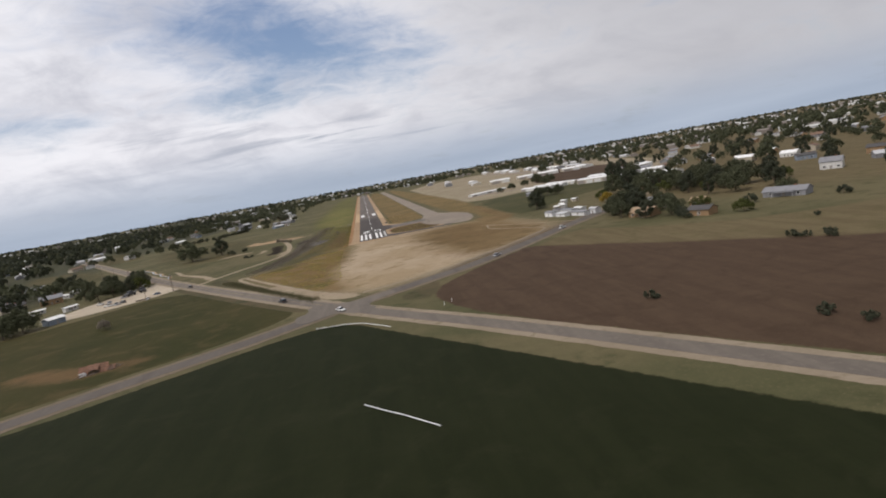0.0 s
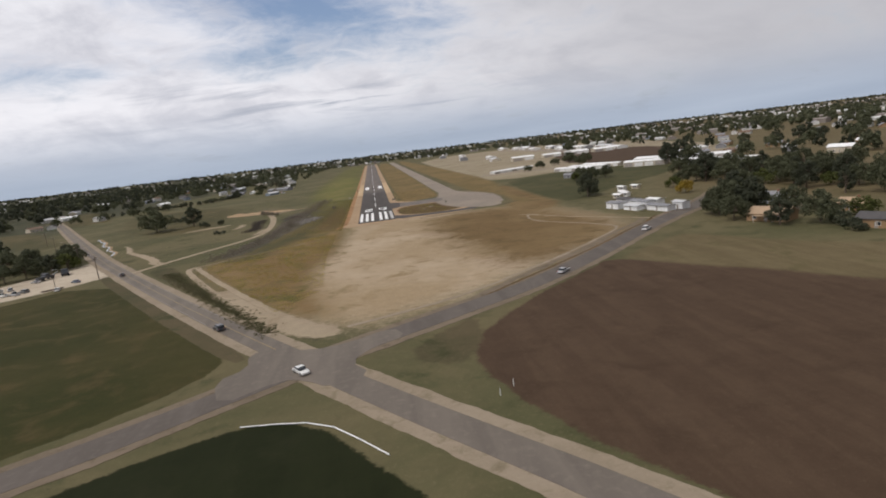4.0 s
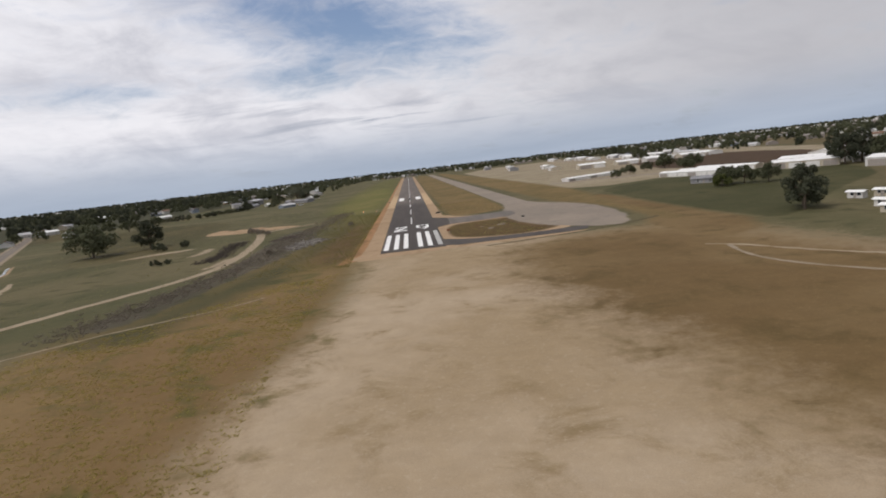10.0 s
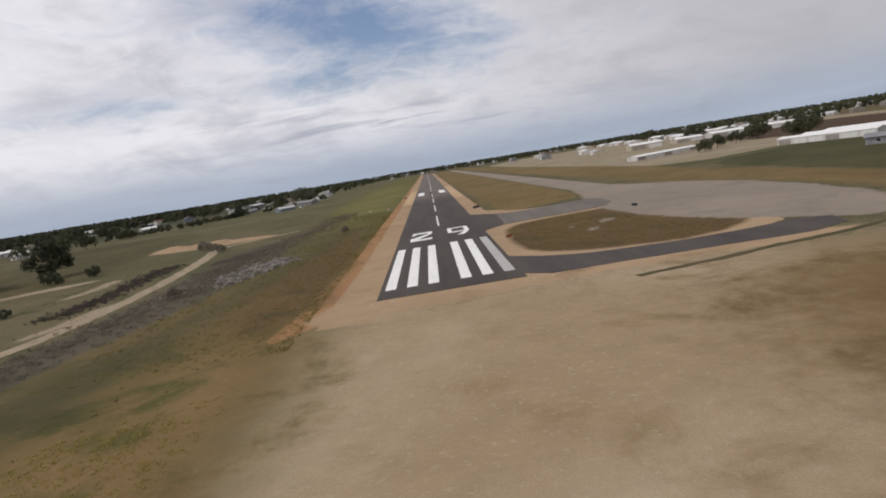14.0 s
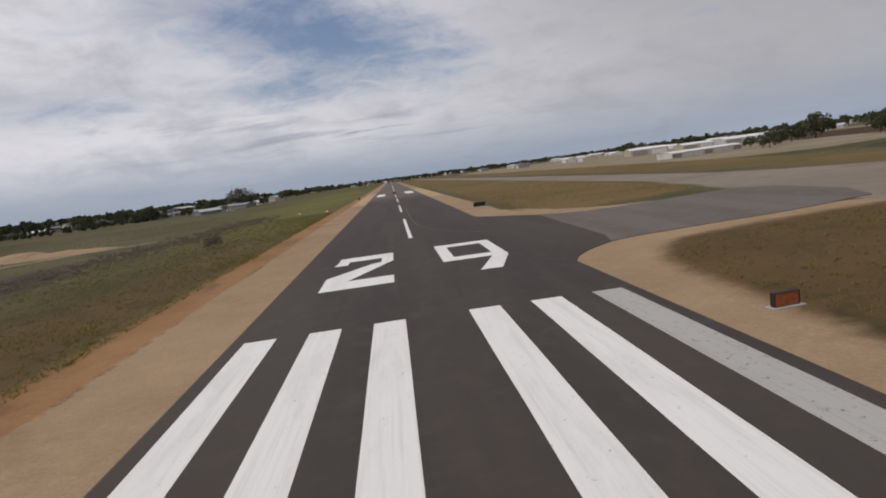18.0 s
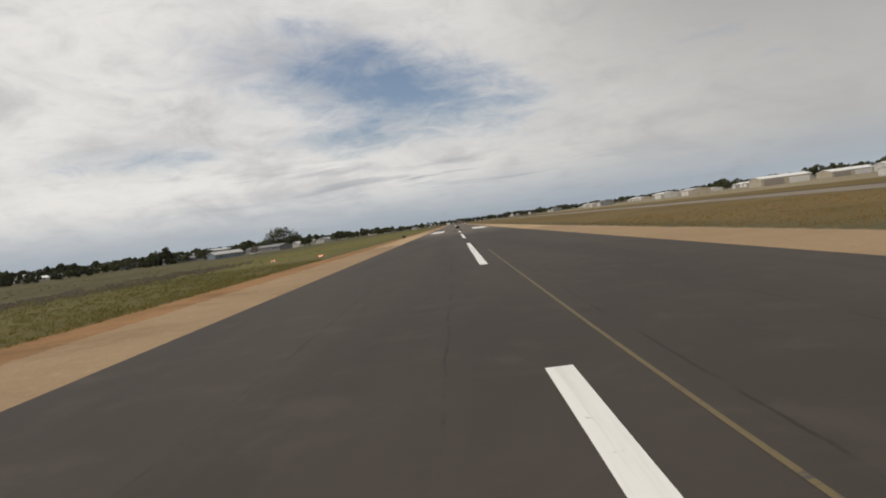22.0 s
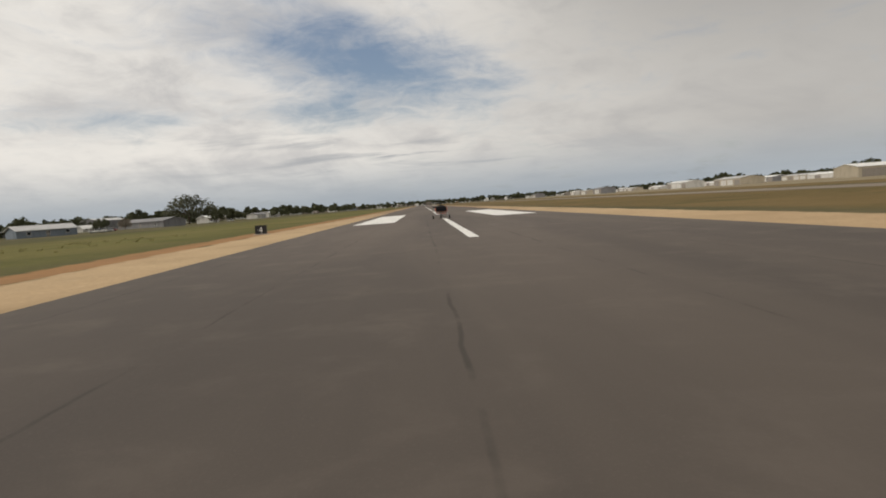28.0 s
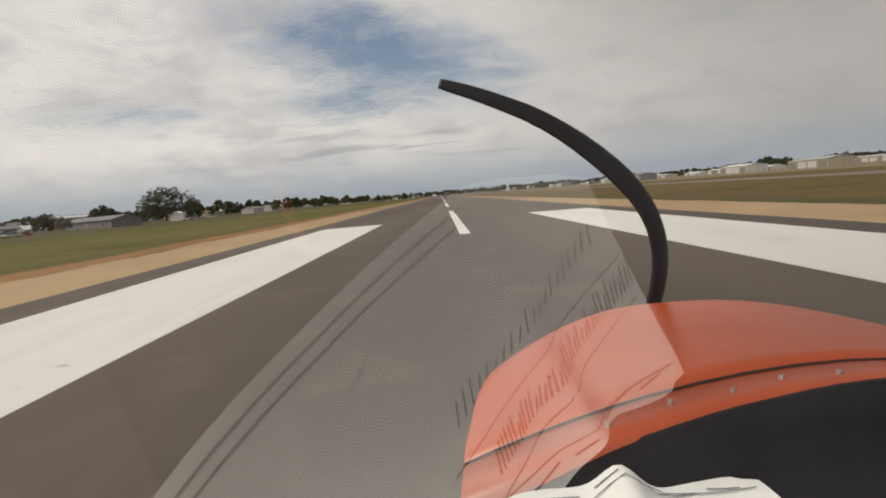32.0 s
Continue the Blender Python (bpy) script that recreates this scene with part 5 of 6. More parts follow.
def join_trees(kind, label):
    crown = TREES[kind][1]
    co = np.empty(len(crown.vertices) * 3)
    crown.vertices.foreach_get("co", co)
    co = co.reshape(-1, 3)
    idx = np.arange(len(co)).reshape(-1, 4)
    vs, fs = [], []
    for i, (x, y, s, a) in enumerate(joined[kind]):
        r = np.array(((math.cos(a), -math.sin(a), 0), (math.sin(a), math.cos(a), 0), (0, 0, 1)))
        vs.append(co @ r.T * s + (x, y, 0))
        fs.append(idx + i * len(co))
    me = bpy.data.meshes.new("town_trees")
    me.from_pydata(np.concatenate(vs).tolist(), [], np.concatenate(fs).tolist())
    me.materials.append(crown.materials[0])
    tagged(new("town_trees", me), label, "trees", "", "stuff")


def near_road_a(x, y):
    return abs(0.845 * (x + 119) + 0.534 * (y + 74)) < 13


town((300, 760), (-330, 330), 74, 170, 50, lambda x, y: (300 < x < 372 and 190 < y < 280) or x < 300 + max(0, (y + 130)) * 0.05 or inside((x, y), GROVE) or (x < 330 and y < -230), "eastern town")
OPEN_WEST = [(-250, 90), (-350, 180), (-440, 320), (-345, 300), (-250, 160), (-225, 110)]
town((-620, -235), (-40, 640), 34, 165, 45, lambda x, y: near_road_a(x, y) or inside((x, y), OPEN_WEST) or 0.845 * (x + 119) + 0.534 * (y + 74) > -14 and y < 330 or 0.845 * (x + 119) + 0.534 * (y + 74) > 150 or (-420 < x < -280 and 380 < y < 520), "western town")
town((-300, -205), (-140, 20), 10, 10, 10, lambda x, y: near_road_a(x, y) or (x > -236 and y < -30), "western town")
town((-420, -240), (640, 1500), 20, 110, 12, lambda x, y: near_road_a(x, y), "southern town")
town((440, 900), (380, 1500), 40, 110, 0, lambda x, y: False, "northern town")
town((-200, 380), (1600, 2300), 26, 90, 0, lambda x, y: abs(x) < 30 and y < 1650, "town beyond the runway")
join_trees("far", "leafy green trees among the houses of the town")
join_trees("far_dark", "dark trees among the houses of the town")


def far_clump(rnd, vs, fs, x, y, h, w):
    """A distant tree: a dozen leaf sprays round an uneven crown."""
    for _ in range(9):
        a, e = rnd.uniform(0, 6.28), rnd.uniform(-0.3, 1.4)
        r = w * rnd.uniform(0.5, 1.0)
        c = Vector((x + math.cos(a) * math.cos(e) * r * 0.6, y + math.sin(a) * math.cos(e) * r * 0.6, h * 0.5 + math.sin(e) * h * 0.42))
        s = w * rnd.uniform(0.4, 0.65)
        t = Vector((rnd.gauss(0, 1), rnd.gauss(0, 1), rnd.gauss(0, 0.6))).normalized()
        b = t.orthogonal().normalized()
        n = t.cross(b)
        i = len(vs)
        vs.extend((c - t * s, c - b * s * 0.8, c + t * s * 0.9, c + b * s * 0.9, c + n * s * 0.7, c - n * s * 0.7))
        fs.extend(((i, i + 1, i + 4), (i + 1, i + 2, i + 4), (i + 2, i + 3, i + 4), (i + 3, i, i + 4), (i, i + 1, i + 5), (i + 2, i + 3, i + 5)))
    i = len(vs)
    q = h * 0.02
    vs.extend((Vector((x - q, y, 0)), Vector((x + q, y, 0)), Vector((x, y + q, h * 0.5))))
    fs.append((i, i + 1, i + 2))


def woods(name, seed, count, label, place, mat):
    rnd = random.Random(seed)
    vs, fs = [], []
    made = 0
    while made < count:
        x, y, h = place(rnd)
        if x is None:
            continue
        far_clump(rnd, vs, fs, x, y, h, h * rnd.uniform(0.45, 0.75))
        made += 1
    me = bpy.data.meshes.new(name)
    me.from_pydata([tuple(v) for v in vs], [], fs)
    me.materials.append(mat)
    tagged(new(name, me), label, "woods", "", "stuff")


def ring(lo, hi):
    def place(rnd):
        a = radians(rnd.uniform(-75, 75))
        r = lo + (hi - lo) * rnd.random() ** 0.7
        x, y = math.sin(a) * r, math.cos(a) * r + 100
        if abs(x) < 130 and y < 1700 or (40 < x < 430 and y < 1480) or near_road_a(x, y):
            return None, 0, 0
        if noise.noise(Vector((x * 0.0045, y * 0.0045, 2.0))) < -0.28:
            return None, 0, 0
        return x, y, rnd.uniform(7, 14)
    return place


woods("far_woods", 5, 2900, "dark green trees of the surrounding town, far off", ring(750, 2000), M["leaf"])
woods("far_woods", 6, 4200, "dark tree line along the horizon", ring(1900, 4700), M["leaf_dark"])


def west_line(rnd):
    x = rnd.uniform(-1300, -430)
    return x, rnd.uniform(200, 1500) - 0.35 * (x + 430), rnd.uniform(8, 15)


woods("far_woods", 7, 900, "dense dark wood across the western road", west_line, M["leaf_dark"])
# far roofs and walls: too many and too small to tell apart
rnd = random.Random(31)
bm = bmesh.new()
for _ in range(640):
    a, r = radians(-62 + 124 * rnd.random() ** 0.55), rnd.uniform(800, 3600)
    x, y = math.sin(a) * r, math.cos(a) * r
    if abs(x) < 140 and y < 1600 or (40 < x < 460 and y < 1500):
        continue
    w, d, h = rnd.uniform(10, 34), rnd.uniform(9, 16), rnd.uniform(3, 7)
    q = Matrix.Rotation(rnd.uniform(0, 3.1), 3, "Z")
    pts = [q @ Vector(c) + Vector((x, y, 0)) for c in ((-w / 2, -d / 2, 0), (w / 2, -d / 2, 0), (w / 2, d / 2, 0), (-w / 2, d / 2, 0), (-w / 2, -d / 2, h), (w / 2, -d / 2, h), (w / 2, d / 2, h), (-w / 2, d / 2, h), (-w / 2, 0, h + 2), (w / 2, 0, h + 2))]
    v = [bm.verts.new(c) for c in pts]
    for f in ((0, 1, 5, 4), (2, 3, 7, 6), (1, 2, 6, 9, 5), (3, 0, 4, 8, 7), (4, 5, 9, 8), (6, 7, 8, 9)):
        bm.faces.new([v[i] for i in f])
k = Nodes("far_walls", 0.7, 0, 0.3)
isl = k.island()
FARW = k.colour(k.mix(k.step(isl, 0.4, 0.6), k.mix(isl, (0.22, 0.19, 0.165), (0.32, 0.30, 0.28)), (0.6, 0.6, 0.58)))
tagged(link_mesh("far_buildings", bm, FARW), "pale roofs and walls of far houses", "buildings", "", "stuff")

# ---- vehicles ----


def car_paint(name, c):
    k = Nodes(name, 0.28, 0.15, 0.5)
    dust = k.noise(1.2, 4, 0.6)
    return k.colour(k.mix(k.math("MULTIPLY", k.step(dust, 0.4, 0.8), 0.3), c, (0.3, 0.26, 0.2)))


CP = {n: car_paint("car_paint_" + n, c) for n, c in dict(white=(0.72, 0.72, 0.70), silver=(0.42, 0.43, 0.45), dark=(0.03, 0.035, 0.045), blue=(0.10, 0.14, 0.22), red=(0.28, 0.04, 0.03), grey=(0.16, 0.165, 0.17)).items()}


def car(x, y, heading, colour, kind, label, z=0.1, group="cars on the roads"):
    """heading: degrees from +y towards -x."""
    root = thing("car" if kind != "pickup" else "pickup_truck", Matrix.Translation((x, y, z)) @ Matrix.Rotation(radians(heading), 4, "Z"), label, "car" if kind != "pickup" else "truck", group)
    tall = {"sedan": 1.42, "suv": 1.72, "pickup": 1.78}[kind]
    waist = tall * 0.6
    L_, hw = (2.3, 0.9) if kind == "sedan" else (2.45, 0.96)
    bm = bmesh.new()
    prism(bm, [(-L_, 0.32), (L_ * 0.96, 0.28), (L_, 0.55), (L_ * 0.94, waist * 0.82), (L_ * 0.42, waist), (-L_ * 0.8, waist), (-L_ * 0.98, waist * 0.93)], "x", -hw, hw)
    bmesh.ops.bevel(bm, geom=list(bm.edges), offset=0.07, segments=2, affect="EDGES", profile=0.6)
    part("body", bm, CP[colour], root, "", True)
    back = {"sedan": (-L_ * 0.78, -L_ * 0.45), "suv": (-L_ * 0.95, -L_ * 0.86), "pickup": (-L_ * 0.16, -L_ * 0.1)}[kind]
    bm = bmesh.new()
    prism(bm, [(back[0], waist - 0.02), (L_ * 0.45, waist - 0.02), (L_ * 0.12, tall - 0.06), (back[1], tall - 0.06)], "x", -hw * 0.86, hw * 0.86)
    bmesh.ops.bevel(bm, geom=list(bm.edges), offset=0.05, segments=2, affect="EDGES")
    part("cabin_glass", bm, M["glass"], root, "", True)
    part("roof", boxed(-hw * 0.82, back[1] + 0.03, tall - 0.07, hw * 0.82, L_ * 0.11, tall, 0.03), CP[colour], root)
    for sx in (-1, 1):
        for sy in (-L_ * 0.62, L_ * 0.62):
            wh = part("wheel", tube(bmesh.new(), (sx * (hw - 0.16), sy, 0.34), (sx * (hw + 0.04), sy, 0.34), 0.34, 0.34, 14), M["rubber"], root)
            part("rim", tube(bmesh.new(), (sx * (hw + 0.041), sy, 0.34), (sx * (hw + 0.055), sy, 0.34), 0.2, 0.17, 12), M["steel"], wh)
        part("headlight", boxed(*sorted((sx * 0.5, sx * 0.82))[:1], L_ * 0.95, 0.62, sorted((sx * 0.5, sx * 0.82))[1], L_ * 0.99, 0.78, 0.02), M["white_paint"], root)
        part("tail_light", boxed(*sorted((sx * 0.62, sx * 0.86))[:1], -L_ * 1.0, 0.7, sorted((sx * 0.62, sx * 0.86))[1], -L_ * 0.95, 0.9, 0.01), CP["red"], root)
    if kind == "pickup":
        part("bed", boxed(-hw * 0.8, -L_ * 0.96, waist - 0.005, hw * 0.8, -L_ * 0.2, waist + 0.03), M["rubber"], root)
    return root


A_DIR, B_DIR = 32.3, -45.0
car(-18.2, -239.9, A_DIR + 180, "white", "sedan", "white sedan waiting at the road junction", 0.11)
car(-44.7, -197.4, A_DIR, "dark", "suv", "dark sport utility car on the main road")
car(-116.5, -79.0, A_DIR, "dark", "sedan", "dark car by the dirt track's mouth")
car(101.5, -143.0, B_DIR, "white", "suv", "white sport utility car on the crossing road", 0.105)
car(53.0, -189.6, B_DIR, "silver", "sedan", "silver car on the crossing road", 0.105)

car(-176, 20, A_DIR, "white", "sedan", "white car far along the main road")
for x, y, h, c, kind, lab in ((-160.0, -91.8, 70, "white", "pickup", "white pickup parked in the gravel yard"), (-154.8, -92.5, 62, "silver", "pickup", "silver pickup parked in the gravel yard"), (-153.2, -88.7, 68, "grey", "suv", "grey car parked in the gravel yard"), (-136.3, -95.2, 20, "white", "sedan", "white car parked in the gravel yard"), (-164.7, -78.0, 35, "silver", "suv", "silver car parked beside machinery"), (-170.3, -77.2, 60, "white", "pickup", "white truck parked beside the yard trees"), (-136.3, -79.3, 60, "blue", "sedan", "blue car parked in the yard"), (-161.6, -63.7, 70, "silver", "sedan", "silver car parked at the yard's edge")):
    car(x, y, h, c, kind, lab, 0.05, "vehicles in the yard")
for x, y, c, kind in ((-122, 470, "white", "sedan"), (-124, 476, "white", "suv"), (-125, 483, "silver", "sedan"), (-130, 612, "white", "pickup"), (-127, 490, "red", "sedan"), (-128, 640, "white", "sedan")):
    car(x, y, 100, c, kind, "%s car parked behind the airfield fence" % c, 0.0, "cars behind the fence")


def equipment(x, y, turn):
    root = thing("yard_machine", Matrix.Translation((x, y, 0.05)) @ Matrix.Rotation(radians(turn), 4, "Z"), "dark farm machine standing in the gravel yard", "machine")
    bm = bmesh.new()
    prism(bm, [(-4, 0.9), (4, 0.9), (4, 1.8), (1.6, 2.0), (1.4, 3.2), (-0.6, 3.2), (-0.9, 2.1), (-4, 1.9)], "x", -1.5, 1.5)
    bmesh.ops.bevel(bm, geom=list(bm.edges), offset=0.08, segments=1, affect="EDGES")
    part("body", bm, CP["dark"], root)
    for sx in (-1.3, 1.3):
        for sy in (-2.6, 2.6):
            part("wheel", tube(bmesh.new(), (sx - 0.3, sy, 0.75), (sx + 0.3, sy, 0.75), 0.75, 0.75, 14), M["rubber"], root)
    part("boom", tube(bmesh.new(), (0, 3.8, 1.7), (0, 7.5, 2.6), 0.16, 0.1), M["steel"], root)


equipment(-155, -50, 30)
equipment(-160, -58, -20)
pole = thing("yard_light_pole", Matrix.Translation((-138, -93, 0)), "tall wooden light pole at the edge of the yard", "pole")
part("pole", tube(bmesh.new(), (0, 0, -0.3), (0, 0, 9), 0.16, 0.1), M["wood"], pole)
part("arm", tube(bmesh.new(), (0, 0, 8.6), (1.6, 0, 8.9), 0.05), M["steel"], pole)
part("lamp", boxed(1.5, -0.15, 8.8, 2.1, 0.15, 8.95, 0.03), M["steel"], pole)
wall_low = thing("yard_wall", Matrix.Translation((-140, -92, 0.05)) @ Matrix.Rotation(radians(35), 4, "Z"), "low dark timber stack along the yard's edge", "timber")
for i in range(6):
    part("log", tube(bmesh.new(), (-4, 0.28 * (i % 3), 0.16 + 0.26 * (i // 3)), (4.2, 0.28 * (i % 3), 0.16 + 0.26 * (i // 3)), 0.14, 0.13, 8), M["wood"], wall_low)


def utility_pole(x, y, turn):
    root = thing("utility_pole", Matrix.Translation((x, y, 0)) @ Matrix.Rotation(radians(turn), 4, "Z"), "wooden utility pole with a crossarm beside the road", "pole", "utility poles")
    part("pole", tube(bmesh.new(), (0, 0, -0.4), (0, 0, 10.5), 0.17, 0.11), M["wood"], root)
    part("crossarm", boxed(-1.2, -0.06, 9.6, 1.2, 0.06, 9.75, 0.01), M["wood"], root)
    for i in (-1.1, -0.4, 0.4, 1.1):
        part("insulator", tube(bmesh.new(), (i, 0, 9.75), (i, 0, 9.93), 0.05, 0.03), M["white_paint"], root)


for i in range(5):
    utility_pole(-128 - i * 31, -76 + i * 50, A_DIR)
utility_pole(-126, -80, A_DIR)
for x, y in ((17, -265), (20, -262)):
    p_ = thing("marker_post", Matrix.Translation((x, y, 0)), "short white marker post beside the road", "post", "marker posts")
    part("post", tube(bmesh.new(), (0, 0, -0.2), (0, 0, 1.3), 0.06), M["white_paint"], p_)
    part("cap", tube(bmesh.new(), (0, 0, 1.3), (0, 0, 1.42), 0.075, 0.05), M["steel"], p_)


def pipe(points, label):
    root = thing("irrigation_pipe", Matrix.Translation((0, 0, 0)), label, "pipe", "irrigation pipes")
    for a, b in zip(points, points[1:]):
        seg = part("pipe", tube(bmesh.new(), (*a, 0.22), (*b, 0.22), 0.11), M["white_paint"], root)
        part("coupling", tube(bmesh.new(), (*a, 0.22), (*(Vector(a).lerp(Vector(b), 0.04)), 0.22), 0.16), M["steel"], seg)


pipe([(-10.2, -337), (-6.5, -342), (-2.5, -347), (3.2, -355)], "white irrigation pipe lying in the crop field")
pipe([(-25.8, -261), (-20, -262), (-14.8, -263.4), (-10.2, -266.5), (-6, -272), (-1.8, -278)], "white irrigation pipe lying round the field corner")

# ---- airfield signs and lights ----


M["rust_orange"] = plain("weathered_orange_paint", (0.30, 0.085, 0.03), 0.7, 0, 0.35, 4.0)


def sign_box(x, y, w, h, z0, label, turn=0.0, face="black_paint"):
    root = thing("airfield_sign", Matrix.Translation((x, y, 0)) @ Matrix.Rotation(radians(turn), 4, "Z"), label, "sign")
    part("panel", boxed(-w / 2, -0.12, z0, w / 2, 0.12, z0 + h, 0.02), M[face], root)
    bm = bmesh.new()
    t = 0.03
    for q in ((-w / 2 - t, -0.15, z0 - t, w / 2 + t, 0.15, z0), (-w / 2 - t, -0.15, z0 + h, w / 2 + t, 0.15, z0 + h + t), (-w / 2 - t, -0.15, z0, -w / 2, 0.15, z0 + h), (w / 2, -0.15, z0, w / 2 + t, 0.15, z0 + h)):
        box(bm, *q)
    part("frame", bm, M["black_paint"], root)
    for sx in (-w * 0.35, w * 0.35):
        leg = part("leg", tube(bmesh.new(), (sx, 0, 0.02), (sx, 0, z0), 0.035), M["steel"], root)
        part("foot", tube(bmesh.new(), (sx, 0, 0.0), (sx, 0, 0.04), 0.1, 0.09), M["concrete"], leg)
    part("base_slab", boxed(-w / 2 - 0.2, -0.35, -0.1, w / 2 + 0.2, 0.35, 0.09, 0.01), M["concrete"], root)
    return root


dist_sign = sign_box(-17.6, 307.0, 1.0, 0.74, 0.14, "black distance sign with a white figure 4 beside the runway")
txt = bpy.data.curves.new("figure", "FONT")
txt.body, txt.size, txt.align_x, txt.extrude = "4", 0.78, "CENTER", 0.004
fig = new("figure", txt)
fig.parent = dist_sign
fig.matrix_basis = pose(0, -0.128, 0.235, 90, 0, 0)
txt.materials.append(M["white_paint"])
sign_box(14.9, 44.2, 1.2, 0.6, 0.1, "weathered orange marker board beside the runway", 6, "rust_orange")
sign_box(15.4, 137.0, 2.3, 0.75, 0.3, "dark taxiway sign seen from behind beside the runway", 8)
sign_box(50.2, 63.4, 1.5, 0.62, 0.12, "low dark taxiway sign on the grass island", -55)


def papi(x, y):
    root = thing("approach_light", Matrix.Translation((x, y, 0)), "grey approach light box with glowing orange lenses on short legs", "runway light", "approach lights")
    bm = bmesh.new()
    prism(bm, [(-0.5, 0.2), (0.5, 0.2), (0.5, 0.42), (0.36, 0.47), (-0.5, 0.47)], "x", -0.36, 0.36)
    bmesh.ops.bevel(bm, geom=list(bm.edges), offset=0.03, segments=1, affect="EDGES")
    part("housing", bm, M["concrete"], root)
    for i in (-0.18, 0.18):
        part("lens", tube(bmesh.new(), (i, -0.505, 0.34), (i, -0.53, 0.34), 0.075, 0.075, 14), PAPI_GLOW, root)
    for sx in (-0.28, 0.28):
        for sy in (-0.36, 0.36):
            part("leg", tube(bmesh.new(), (sx, sy, -0.1), (sx, sy, 0.2), 0.04), M["steel"], root)
    part("slab", boxed(-0.8, -0.7, -0.1, 0.8, 0.7, 0.05, 0.01), M["concrete"], root)


k = Nodes("approach_lamp", 0.2)
k.bsdf.inputs["Emission Color"].default_value = (1.0, 0.30, 0.10, 1)
k.bsdf.inputs["Emission Strength"].default_value = 5.0
PAPI_GLOW = k.colour((0.8, 0.35, 0.2))
papi(-33.8, 224.5)
papi(-23.7, 217.5)


def edge_light(x, y):
    root = thing("threshold_light", Matrix.Translation((x, y, 0.06)), "small white runway threshold light on a short stem", "runway light", "threshold lights")
    part("base", tube(bmesh.new(), (0, 0, -0.06), (0, 0, 0.03), 0.13, 0.12, 12), M["concrete"], root)
    part("stem", tube(bmesh.new(), (0, 0, 0.03), (0, 0, 0.14), 0.03, 0.03, 8), M["steel"], root)
    part("lens", tube(bmesh.new(), (0, 0, 0.14), (0, 0, 0.25), 0.09, 0.06, 12), M["lamp_glass"], root)


M["lamp_glass"] = plain("pale_yellow_lamp_glass", (0.75, 0.62, 0.36), 0.2)
for x in (-14.6, -11.8, -8.8, 8.8, 11.8, 14.6):
    edge_light(x, -3.0)

# ---- the diggings, rubble and brush ----


def heap(x, y, r, h, seed, label, mat, name="sand_mound", group="sand mounds"):
    bm = bmesh.new()
    n, m = 22, 9
    rows = []
    for j in range(m):
        f = j / (m - 1)
        row = []
        for i in range(n):
            a = 2 * math.pi * i / n
            rr = r * (1 - f) * (1 + 0.28 * noise.noise(Vector((math.cos(a) * 1.4 + seed, math.sin(a) * 1.4, f * 2))))
            zz = h * math.sin(f * math.pi / 2) ** 1.3 * (1 + 0.2 * noise.noise(Vector((math.cos(a) * 2, math.sin(a) * 2 + seed, f * 3)))) - 0.15
            row.append(bm.verts.new((rr * math.cos(a) * 1.5, rr * math.sin(a), zz)))
        rows.append(row)
    for a, b in zip(rows, rows[1:]):
        for i in range(n):
            bm.faces.new((a[i], a[(i + 1) % n], b[(i + 1) % n], b[i]))
    bmesh.ops.remove_doubles(bm, verts=bm.verts, dist=0.01)
    ob = link_mesh(name, bm, mat, None, True)
    ob.matrix_basis = Matrix.Translation((x, y, 0))
    tagged(ob, label, "mound", group)


for i, (x, y, r, h) in enumerate(((-122, 186, 7, 1.5), (-110, 184, 6, 1.1), (-98, 178, 8, 1.6), (-84, 174, 6, 1.0), (-116, 176, 5, 0.9), (-76, 170, 5, 0.8))):
    heap(x, y, r, h, i * 3.1, "bare heap of pale dug sand", M["sand"])
for i, (x, y, r, h) in enumerate(((-61, 96, 4.5, 1.4), (-66, 92, 3.5, 1.0))):
    heap(x, y, r, h, i * 2.3 + 9, "dark heap of earth beside the track", M["humus"])

rnd = random.Random(12)
bm = bmesh.new()
for _ in range(2400):
    f, g = rnd.random(), rnd.random() ** 1.5
    cx, cy = -49 + 9 * f + rnd.gauss(0, 1.8) - 7 * g, 43 + 26 * f + rnd.gauss(0, 1.8) + 11 * g
    s = rnd.uniform(0.10, 0.40)
    vs = [bm.verts.new((cx + s * rnd.uniform(0.7, 1.1) * a, cy + s * rnd.uniform(0.7, 1.1) * b, s * 0.5 * rnd.uniform(0.7, 1.2) * c + s * 0.3)) for a, b, c in ((-1, -1, -1), (1, -1, -1), (1, 1, -1), (-1, 1, -1), (-0.7, -0.7, 1), (0.7, -0.7, 1), (0.7, 0.7, 1), (-0.7, 0.7, 1))]
    for q in ((4, 5, 6, 7), (0, 1, 5, 4), (1, 2, 6, 5), (2, 3, 7, 6), (3, 0, 4, 7)):
        bm.faces.new([vs[i] for i in q])
tagged(link_mesh("rubble", bm, M["stone"]), "broken grey rubble along the ditch", "rubble", "", "stuff")


